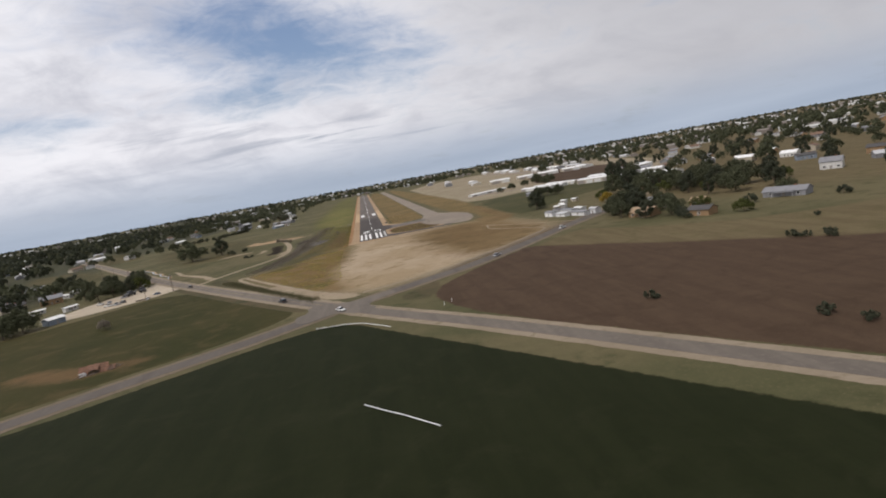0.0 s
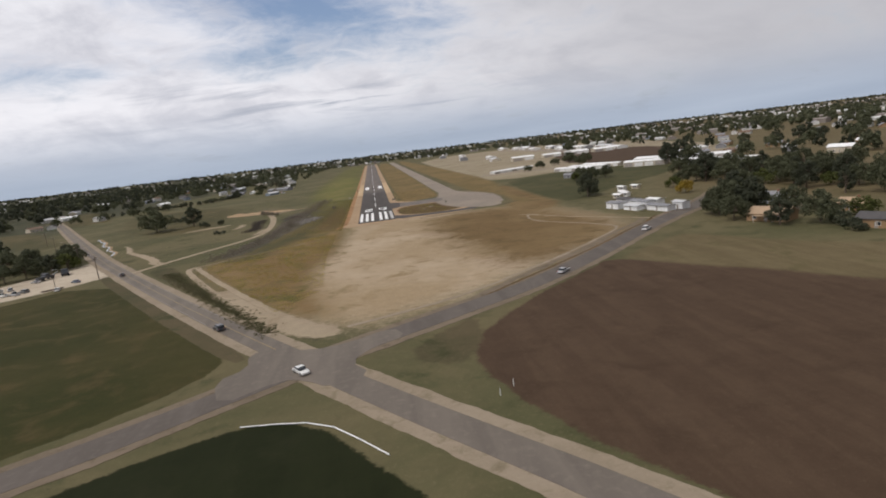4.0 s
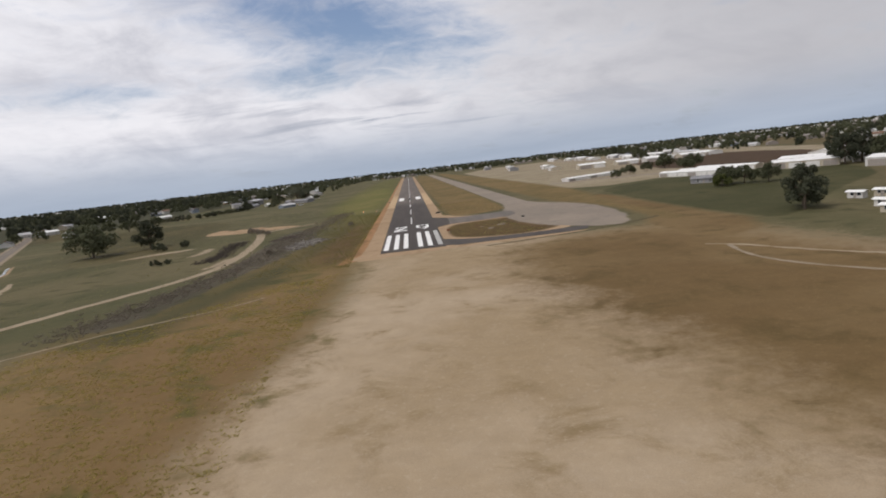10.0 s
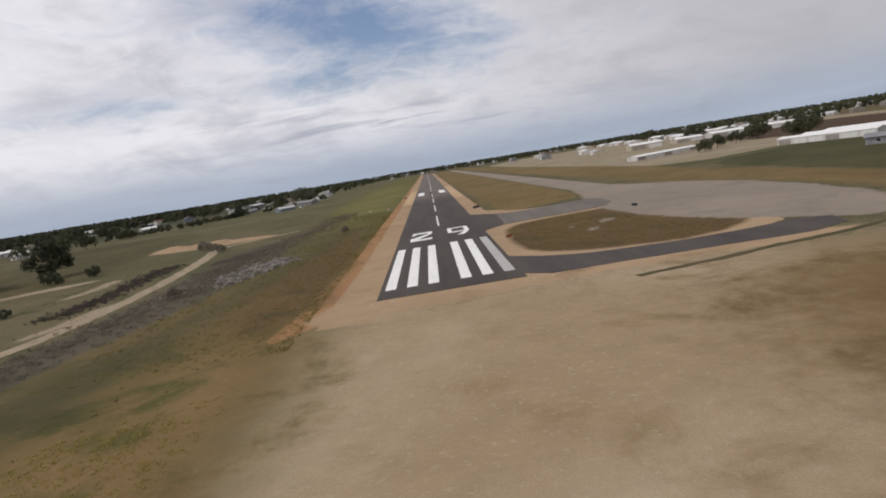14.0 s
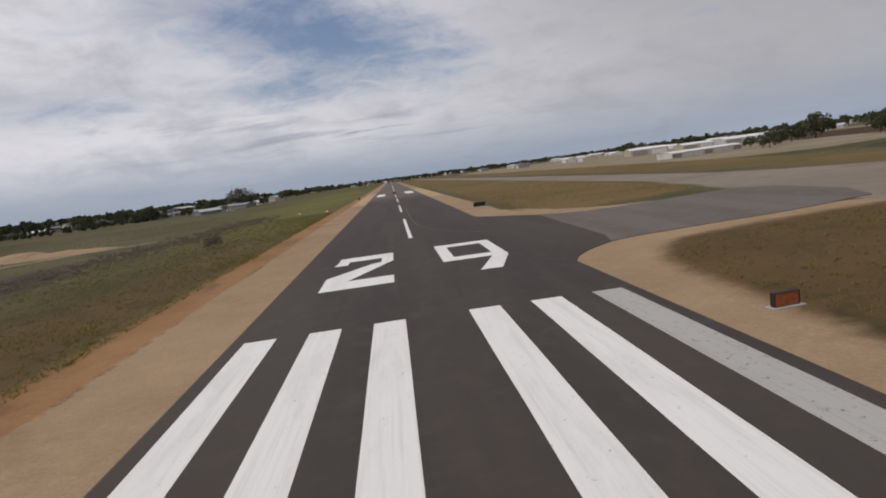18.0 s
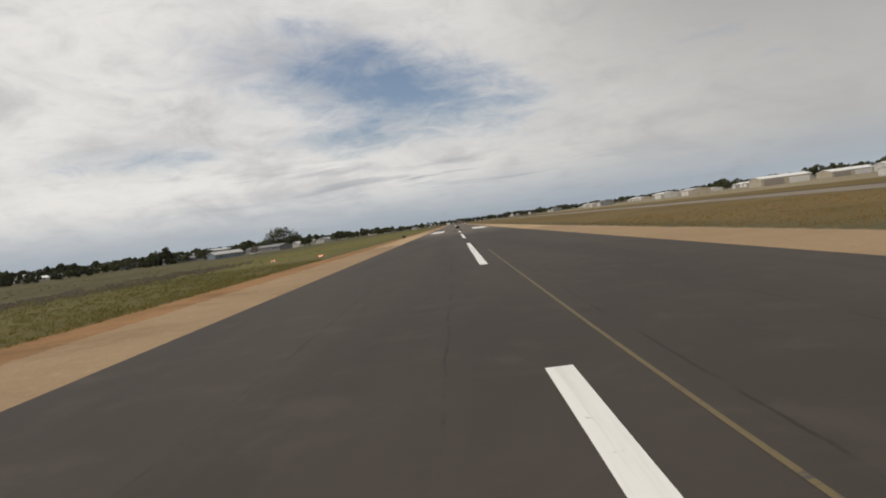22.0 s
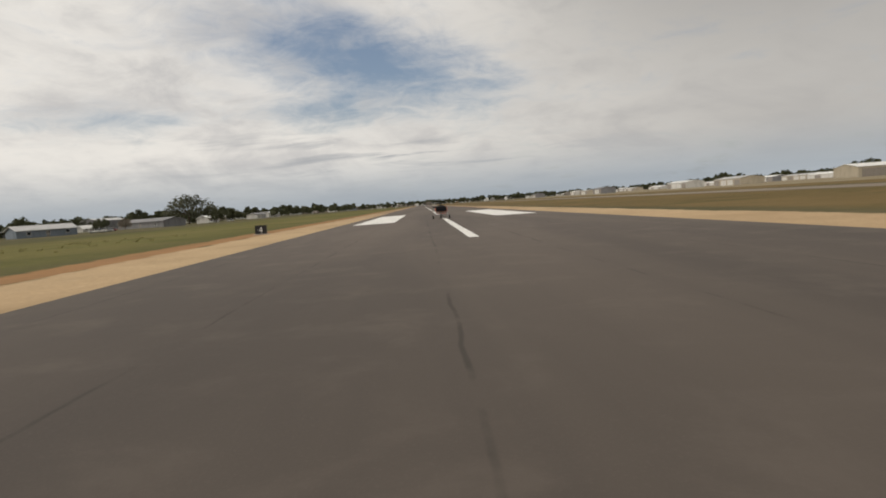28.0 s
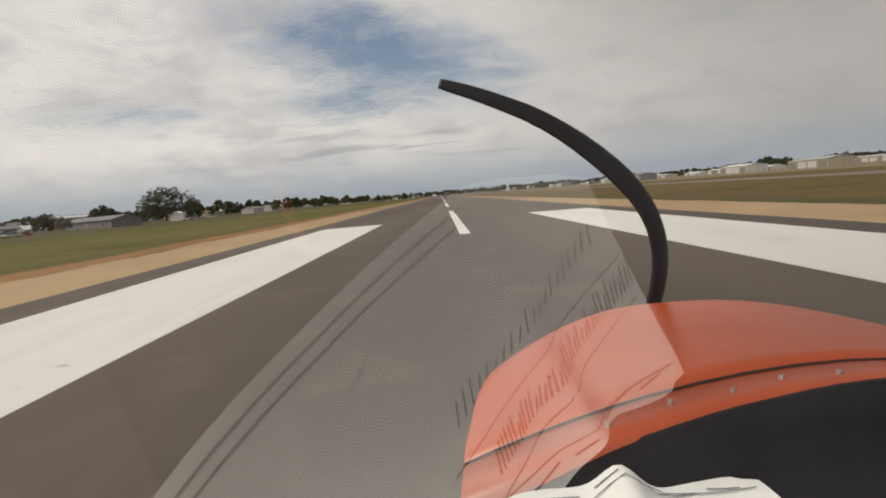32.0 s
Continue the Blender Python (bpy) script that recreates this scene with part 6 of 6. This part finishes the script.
def sprays(name, seed, count, place, n_leaf, size, rise, mat, label, category):
    rnd = random.Random(seed)
    vs, fs = [], []
    for _ in range(count):
        x, y, s = place(rnd)
        for _ in range(n_leaf):
            a = rnd.uniform(0, 6.28)
            d = Vector((math.cos(a), math.sin(a), 0))
            base = Vector((x, y, 0.02)) + d * rnd.uniform(0, 0.5) * s
            tip = base + d * rnd.uniform(0.1, 0.6) * s + Vector((0, 0, rise * s * rnd.uniform(0.6, 1.2)))
            q = Vector((-d.y, d.x, 0)) * size * s
            mid = base.lerp(tip, 0.55) + Vector((0, 0, 0.1 * s))
            i = len(vs)
            vs.extend((base - q, base + q, mid + q * 0.9, tip, mid - q * 0.9))
            fs.append((i, i + 1, i + 2, i + 3, i + 4))
    me = bpy.data.meshes.new(name)
    me.from_pydata([tuple(v) for v in vs], [], fs)
    me.materials.append(mat)
    tagged(new(name, me), label, category, "", "stuff")


M["weed"] = foliage("olive_weeds", (0.22, 0.20, 0.085), (0.31, 0.28, 0.13), (0.36, 0.31, 0.16))
M["dark_weed"] = foliage("dark_roadside_weeds", (0.13, 0.125, 0.066), (0.19, 0.18, 0.095), (0.23, 0.20, 0.12))
M["dark_twig"] = foliage("dark_brushwood", (0.11, 0.095, 0.085), (0.17, 0.145, 0.13), (0.14, 0.13, 0.09))


def windrow_place(rnd):
    line_ = [(-79, 34), (-78, 55), (-82, 82), (-84, 104)]
    i = rnd.randrange(3)
    p = Vector(line_[i]).lerp(Vector(line_[i + 1]), rnd.random())
    return p.x - 3.5 + rnd.gauss(0, 2.4), p.y + rnd.gauss(0, 2.0), rnd.uniform(0.4, 1.1)


DITCH = [(-80, -70), (-68, -30), (-60, 10), (-57, 60), (-55, 110), (-50, 170), (-48, 240)]


def ditch_place(rnd):
    i = rnd.randrange(len(DITCH) - 1)
    p = Vector(DITCH[i]).lerp(Vector(DITCH[i + 1]), rnd.random())
    return p.x + rnd.gauss(0, 4.0), p.y + rnd.gauss(0, 4), rnd.uniform(0.5, 1.4)


def rough_place(rnd):
    x = rnd.uniform(-210, -30)
    return x, rnd.uniform(-60, 330), rnd.uniform(0.25, 0.7)


def sand_place(rnd):
    p = Vector((-84, -92)).lerp(Vector((-22, -208)), rnd.random())
    return p.x - 7.9 + rnd.gauss(0, 1.7), p.y + rnd.gauss(0, 1.5), rnd.uniform(0.4, 1.0)


sprays("brushwood_heap", 21, 700, windrow_place, 14, 0.045, 0.55, M["dark_twig"], "long dark heap of piled brushwood beside the track", "brush")
sprays("ditch_brush_twigs", 3, 1900, ditch_place, 13, 0.035, 0.4, M["brush_twig"], "bare grey brush in the ditch", "brush")
M["bank_blade"] = foliage("bank_grass_blades", (0.24, 0.222, 0.074), (0.35, 0.30, 0.112), (0.41, 0.31, 0.135))
M["gold_blade"] = foliage("golden_grass_blades", (0.32, 0.23, 0.095), (0.45, 0.33, 0.155), (0.50, 0.37, 0.19))


def bank_place(rnd):
    y = -20 + 225 * rnd.random()
    x = -20.3 - rnd.random() ** 1.5 * 30
    dense_ = noise.noise(Vector((x * 0.12, y * 0.06, 5.0)))
    return x, y + 1.5 * dense_, rnd.uniform(0.25, 0.6) * (1.0 + 0.9 * max(0.0, dense_))


def infield_place(rnd):
    return 17.6 + 34 * rnd.random() ** 1.4, 114 + 100 * rnd.random(), rnd.uniform(0.2, 0.45)


def island_place(rnd):
    while True:
        x, y = rnd.uniform(15, 57), rnd.uniform(10, 70)
        if inside((x, y), [(15.6, 25), (16.2, 56), (19, 62), (33, 67.5), (40, 67), (42, 54), (47, 24), (50, 14), (43, 10), (28.5, 12), (19.4, 18)]):
            return x, y, rnd.uniform(0.2, 0.55)


sprays("rough_weeds", 4, 3000, rough_place, 9, 0.045, 0.35, M["weed"], "low olive weeds scattered over the rough ground", "weeds")
sprays("bank_grass", 14, 8500, bank_place, 6, 0.035, 0.4, M["bank_blade"], "long olive and straw grass on the runway bank", "grass")
RUST_BANK = [(-78, -86), (-60, -126), (-45, -160), (-30, -190), (-20, -165), (-23, -100), (-22, -30), (-36, -36), (-60, -68)]


def slope_place(rnd):
    while True:
        x, y = rnd.uniform(-78, -20), rnd.uniform(-190, -30)
        if inside((x, y), RUST_BANK) and noise.noise(Vector((x * 0.09, y * 0.09, 3.0))) > rnd.uniform(-0.5, 0.35):
            return x, y, rnd.uniform(0.3, 0.75)


M["slope_blade"] = foliage("yellow_green_grass", (0.34, 0.30, 0.085), (0.50, 0.42, 0.135), (0.52, 0.34, 0.14))
sprays("slope_grass", 17, 7000, slope_place, 7, 0.035, 0.2, M["slope_blade"], "tufts of yellow-green and rusty grass above the ditch", "grass")
sprays("infield_grass", 15, 3600, infield_place, 6, 0.03, 0.4, M["gold_blade"], "dry golden-brown grass of the infield", "grass")
sprays("island_grass", 16, 2600, island_place, 6, 0.035, 0.4, M["bank_blade"], "dry grass tufts on the taxiway island", "grass")
sprays("roadside_weeds", 8, 1900, sand_place, 12, 0.04, 0.45, M["dark_weed"], "green weeds along the road", "weeds")


# ---- water beside the main road ----
strip("creek", [(-214, 122), (-203, 101), (-195, 90), (-188, 67), (-176, 53), (-173, 37), (-160, 21), (-156, 4)], 1.0, 0.05, M["water"], "narrow creek glinting beside the road", 0.8, category="water")
strip("creek_bank", [(-212, 122), (-201, 101), (-193.5, 90), (-186, 67), (-174.5, 53), (-171, 37), (-158.5, 21), (-154.5, 4)], 1.2, 0.056, M["sand"], "pale bank of the creek", 0.8, category="ground")

# ---- the aircraft, standing where the landing run ends ----
PLANE = Matrix.Translation((-0.922, 313.235, 1.88)) @ Matrix.Rotation(radians(0.8), 4, "Y") @ Matrix.Translation((0, 0, -1.88))
XC = 0.63


def gloss_paint(name, c):
    k = Nodes(name, 0.32, 0, 0.5)
    haze = k.noise(2.2, 5, 0.6)
    grime = k.noise(14, 5, 0.7, 0.4, (1, 3, 1))
    col = k.mix(k.step(haze, 0.35, 0.7), c, tuple(v * 0.82 for v in c))
    col = k.mix(k.math("MULTIPLY", k.step(grime, 0.62, 0.8), 0.35), col, tuple(v * 0.45 for v in c))
    k.link(k.math("ADD", k.math("MULTIPLY", k.noise(5, 4, 0.6), 0.25), 0.2), k.bsdf.inputs["Roughness"])
    return k.colour(col)


M["cowl"] = gloss_paint("orange_cowl_paint", (0.60, 0.105, 0.032))
M["deck"] = plain("black_glareshield_vinyl", (0.016, 0.015, 0.018), 0.75, 0, 0.3, 6.0, 0.25, 160)
M["prop"] = plain("black_propeller_paint", (0.014, 0.014, 0.016), 0.5)
M["dark_seam"] = plain("dark_seam", (0.03, 0.012, 0.01), 0.9)
M["rivet"] = plain("bare_rivet", (0.55, 0.5, 0.45), 0.4, 0.6)
M["paper"] = plain("white_chart_paper", (0.80, 0.81, 0.80), 0.85, 0, 0.05, 8.0, 0.2, 60)
M["ink"] = plain("grey_printing_ink", (0.16, 0.17, 0.18), 0.9)
k = Nodes("windshield_glass")
fres, clear, gl, mx = k.add("ShaderNodeFresnel"), k.add("ShaderNodeBsdfTransparent"), k.add("ShaderNodeBsdfGlossy"), k.add("ShaderNodeMixShader")
fres.inputs["IOR"].default_value = 1.5
gl.inputs["Roughness"].default_value = 0.01
# both faces of the pane reflect
k.link(k.math("MINIMUM", k.math("MULTIPLY", fres.outputs[0], 1.9), 0.9), mx.inputs[0])
k.link(clear.outputs[0], mx.inputs[1])
k.link(gl.outputs[0], mx.inputs[2])
k.link(mx.outputs[0], k.nt.nodes["Material Output"].inputs[0])
M["screen"] = k.m

plane = thing("light_aircraft", PLANE, "orange light aircraft with a black propeller standing on the runway", "aircraft")


def section(d):
    """Half outline of the cowl at d metres ahead of the seat: offset from the middle, height."""
    f = max(0.0, min(1.0, (d - 0.80) / 0.80))
    top, a, p, hw = 1.578 - 0.030 * f, 0.088 - 0.006 * f, 1.7 + 1.2 * f, 0.63 - 0.06 * f
    pts = []
    for i in range(13):
        u = hw * math.sin(i / 12 * math.pi / 2)
        pts.append((u, top - a * (u / 0.5) ** p))
    u, z = pts[-1]
    for i in range(1, 8):
        g = i / 7
        pts.append((u + 0.02 * math.sin(g * math.pi) - 0.20 * g * g, z - (z - 0.86) * g))
    return pts


def loft(ds, pad=0.0):
    """Skin over sections: (metres ahead, breadth, height) each."""
    bm = bmesh.new()
    rows = []
    for d, su, sz in ds:
        half = [(u * su, 1.22 + (z - 1.22) * sz) for u, z in section(d)]
        full = [(-u, z) for u, z in half[::-1]] + half[1:]
        rows.append([bm.verts.new((XC + u, d, z + pad)) for u, z in full])
    for a, b in zip(rows, rows[1:]):
        for i in range(len(a) - 1):
            bm.faces.new((a[i], a[i + 1], b[i + 1], b[i]))
        bm.faces.new((a[-1], a[0], b[0], b[-1]))
    bm.faces.new(rows[-1])
    bm.faces.new(rows[0][::-1])
    bmesh.ops.recalc_face_normals(bm, faces=bm.faces)
    return bm


nose = [(0.925, 1, 1), (1.0, 1, 1), (1.1, 0.99, 1), (1.2, 0.98, 1), (1.3, 0.965, 1), (1.4, 0.935, 1), (1.46, 0.905, 1), (1.52, 0.86, 1), (1.57, 0.80, 0.996), (1.61, 0.73, 0.985), (1.64, 0.65, 0.96), (1.66, 0.56, 0.92), (1.67, 0.45, 0.86)]
part("cowling", loft(nose), M["cowl"], plane, "glossy orange engine cowling", True)
part("cowl_seam", loft([(0.916, 1, 1), (0.926, 1, 1)], 0.0012), M["dark_seam"], plane, "dark seam across the cowling")
part("firewall_deck", loft([(0.79, 1, 1), (0.85, 1, 1), (0.918, 1, 1)]), M["cowl"], plane, "orange deck strip before the windshield", True)
for i, u in enumerate((-0.40, -0.30, -0.21, -0.13, -0.05, 0.04, 0.14, 0.24, 0.35)):
    z = 1.578 - 0.004 - 0.087 * (abs(u) / 0.5) ** 1.9
    part("rivet", tube(bmesh.new(), (XC + u, 0.862 + 0.012 * (i % 2), z - 0.006), (XC + u, 0.862 + 0.012 * (i % 2), z + 0.006), 0.006, 0.004, 8), M["rivet"], plane)
# glareshield: a rolled front lip and a flat shelf behind it
bm = bmesh.new()
rows = []
for d, drop, flat in ((0.802, 0.004, 0.0), (0.80, -0.008, 0.0), (0.785, -0.010, 0.0), (0.765, 0.012, 0.25), (0.745, 0.03, 0.7), (0.72, 0.03, 1.0), (0.55, 0.03, 1.0), (0.34, 0.035, 1.0), (0.30, 0.05, 1.0), (0.295, 0.16, 1.0)):
    row = []
    for i in range(27):
        u = (-0.60 - 0.30 * flat) + (1.2 + 0.30 * flat) * i / 26
        arch = 1.578 - 0.110 * (min(0.6, abs(u)) / 0.5) ** 1.9
        shelf = 1.507 - 0.05 * max(0.0, -0.55 - u)
        wob = 0.003 * noise.noise(Vector((u * 9, d * 9, 0)))
        row.append(bm.verts.new((XC + u, d, arch * (1 - flat) + shelf * flat - drop + wob)))
    rows.append(row)
for a, b in zip(rows, rows[1:]):
    for i in range(26):
        bm.faces.new((a[i], a[i + 1], b[i + 1], b[i]))
bmesh.ops.recalc_face_normals(bm, faces=bm.faces)
part("glareshield", bm, M["deck"], plane, "matt black padded glareshield", True)
for i in range(5):
    part("vent_slot", boxed(XC - 0.34 + i * 0.035, 0.778, 1.508 + i * 0.007, XC - 0.312 + i * 0.035, 0.792, 1.516 + i * 0.007, 0.002), M["prop"], plane)
# tub, legs and wheels
bm = bmesh.new()
out_ = [(-0.62, 1.25), (-0.60, 0.95), (-0.42, 0.72), (0.42, 0.72), (0.60, 0.95), (0.62, 1.25), (0.585, 1.25), (0.57, 0.97), (0.40, 0.76), (-0.40, 0.76), (-0.57, 0.97), (-0.585, 1.25)]
prism(bm, [(XC + u, z) for u, z in out_], "y", -0.9, 0.79)
part("fuselage_tub", bm, M["deck"], plane, "dark cabin tub")
bm = bmesh.new()
skin = [(-0.63, 1.255), (-0.61, 0.945), (-0.425, 0.71), (0.425, 0.71), (0.61, 0.945), (0.63, 1.255), (0.624, 1.255), (0.604, 0.948), (0.422, 0.714), (-0.422, 0.714), (-0.604, 0.948), (-0.624, 1.255)]
prism(bm, [(XC + u, z) for u, z in skin], "y", -0.91, 0.79)
part("side_skin", bm, M["cowl"], plane, "orange painted outer skin")
bm = bmesh.new()
prism(bm, [(XC + u, z) for u, z in out_], "y", -0.94, -0.903)
part("rear_rim", bm, M["cowl"], plane, "orange painted rim behind the seats")
part("instrument_panel", boxed(XC - 0.56, 0.31, 0.95, XC + 0.56, 0.36, 1.40, 0.01), M["deck"], plane)
for x, d, ax in ((XC, 1.3, 0.0), (XC - 0.85, -0.15, -0.3), (XC + 0.85, -0.15, 0.3)):
    leg = part("gear_leg", tube(bmesh.new(), (x - ax * 1.3, d, 0.86), (x, d, 0.35), 0.035, 0.03), M["steel"], plane)
    wh = part("wheel", tube(bmesh.new(), (x - 0.07, d, 0.345), (x + 0.07, d, 0.345), 0.2, 0.2, 20), M["rubber"], plane)
    part("hub", tube(bmesh.new(), (x - 0.08, d, 0.345), (x + 0.08, d, 0.345), 0.08, 0.08, 12), M["steel"], wh)
# propeller at rest
prop = part("spinner", tube(bmesh.new(), (XC, 1.66, 1.18), (XC, 1.95, 1.18), 0.15, 0.03, 20), M["cowl"], plane, "orange spinner", True)
BLADE = rounded([(0.60, 1.18), (0.605, 1.45), (0.655, 1.62), (0.635, 1.77), (0.545, 1.905), (0.345, 2.07), (0.15, 2.16), (0.02, 2.205)], 2, False)
for sgn, k_ in ((1, 1.0), (-1, 0.92)):
    bm = bmesh.new()
    rows = []
    line_ = dense(BLADE, 0.03, False)
    for i, p in enumerate(line_):
        f = i / (len(line_) - 1)
        t_ = (line_[min(i + 1, len(line_) - 1)] - line_[max(i - 1, 0)]).normalized()
        side = Vector((t_.y, 0, -t_.x))
        c = Vector((XC + sgn * k_ * (p.x - XC), 1.76, 1.18 + sgn * k_ * (p.y - 1.18)))
        w = 0.028 + 0.013 * math.sin(min(1, f * 1.4) * math.pi / 2) - 0.026 * max(0, f - 0.55) / 0.45
        al = 0.75 - 0.5 * f
        tw = side * math.cos(al) + Vector((0, 1, 0)) * math.sin(al)
        nn = Vector((0, 1, 0)) * math.cos(al) - side * math.sin(al)
        th = 0.016 * (1 - 0.7 * f)
        rows.append([bm.verts.new(c + tw * (w * math.cos(g)) + nn * (th * math.sin(g))) for g in [q * math.pi / 5 for q in range(10)]])
    for a, b in zip(rows, rows[1:]):
        for i in range(10):
            bm.faces.new((a[i], a[(i + 1) % 10], b[(i + 1) % 10], b[i]))
    bm.faces.new(rows[-1])
    bmesh.ops.recalc_face_normals(bm, faces=bm.faces)
    part("propeller_blade", bm, M["prop"], plane, "black propeller blade", True)
# windshield
bm = bmesh.new()
rows = []
for j in range(9):
    f = j / 8
    row = []
    for i in range(21):
        u = -1.15 + 2.0 * i / 20
        d = 0.80 - 0.62 * f - 0.10 * (abs(u) / 0.7) ** 2.0
        z0 = 1.577 - 0.100 * (min(0.62, abs(u)) / 0.5) ** 1.9
        row.append(bm.verts.new((XC + u * (1 - 0.06 * f), d, z0 + (2.20 - z0) * f)))
    rows.append(row)
for a, b in zip(rows, rows[1:]):
    for i in range(20):
        bm.faces.new((a[i], a[i + 1], b[i + 1], b[i]))
screen = part("windshield", bm, M["screen"], plane, "clear curved windshield", True)
screen.visible_shadow = False

# the folded chart on the glareshield
chart = thing("paper_chart", PLANE @ Matrix.Translation((0, 0, 0)), "creased white paper chart with printed tables lying on the glareshield", "paper")


def chart_z(x, d):
    u = x - XC
    base = 1.477 - 0.05 * max(0.0, -0.55 - u)
    ridge = 0.036 * math.exp(-((x - 0.205) / 0.03) ** 2) * max(0, min(1, (d - 0.45) / 0.25))
    return base + 0.010 + ridge + 0.006 * noise.noise(Vector((x * 14, d * 12, 2.0)))


def near_edge(x):
    """The side of the sheet towards the seat, cut askew and curling."""
    if x < 0.186:
        g = (0.186 - x) / 0.471
        return 0.303 + 0.10 * g + 0.075 * g * g
    return 0.303 + 0.9 * (x - 0.186) ** 1.5


bm = bmesh.new()
rows = []
for j in range(26):
    row = []
    for i in range(66):
        x = -0.29 + 0.675 * i / 65
        far = 0.732 - 0.012 * math.sin(i * 0.28) - (0.01 if i > 62 else 0)
        lo_ = near_edge(x)
        d = lo_ + (far - lo_) * j / 25
        row.append(bm.verts.new((x, d, chart_z(x, d))))
    rows.append(row)
for a, b in zip(rows, rows[1:]):
    for i in range(65):
        bm.faces.new((a[i], a[i + 1], b[i + 1], b[i]))
part("sheet", bm, M["paper"], chart, "", True)


def stroke(x0, d0, x1, d1, w):
    """One printed line on the sheet."""
    n = max(1, int(math.hypot(x1 - x0, d1 - d0) / 0.02))
    bm = bmesh.new()
    q = Vector((d0 - d1, x1 - x0)).normalized() * w / 2
    prev = None
    for i in range(n + 1):
        x, d = x0 + (x1 - x0) * i / n, d0 + (d1 - d0) * i / n
        cur = [bm.verts.new((x + s * q.x, d + s * q.y, chart_z(x + s * q.x, d + s * q.y) + 0.0022)) for s in (-1, 1)]
        if prev:
            bm.faces.new((prev[0], prev[1], cur[1], cur[0]))
        prev = cur
    bmesh.ops.recalc_face_normals(bm, faces=bm.faces)
    part("printed_line", bm, M["ink"], chart)


rt = random.Random(5)
# columns of print along the far side, and thin frame lines round the sheet
for i in range(40):
    g = i / 39
    x, d = 0.075 + 0.30 * g, 0.662 - 0.10 * g
    n = 0.020 + 0.022 * rt.random()
    stroke(x, d, x + 0.008, d - n, 0.0032)
    if i % 2:
        stroke(x - 0.03, d - 0.085, x - 0.02, d - 0.085 - n * 0.8, 0.0032)
stroke(0.06, 0.690, 0.372, 0.585, 0.0022)
stroke(0.02, 0.625, 0.372, 0.515, 0.0022)
stroke(0.04, 0.690, 0.37, 0.705, 0.0022)
for x, d, n in ((0.10, 0.712, 0.05), (0.17, 0.714, 0.03), (0.235, 0.706, 0.06), (0.31, 0.712, 0.04)):
    stroke(x, d, x + n, d - 0.004, 0.0028)
for off in (0.022, 0.04):
    xs_ = [-0.26 + 0.055 * i for i in range(9)]
    for x, x2 in zip(xs_, xs_[1:]):
        stroke(x, near_edge(x) + off, x2, near_edge(x2) + off, 0.004)
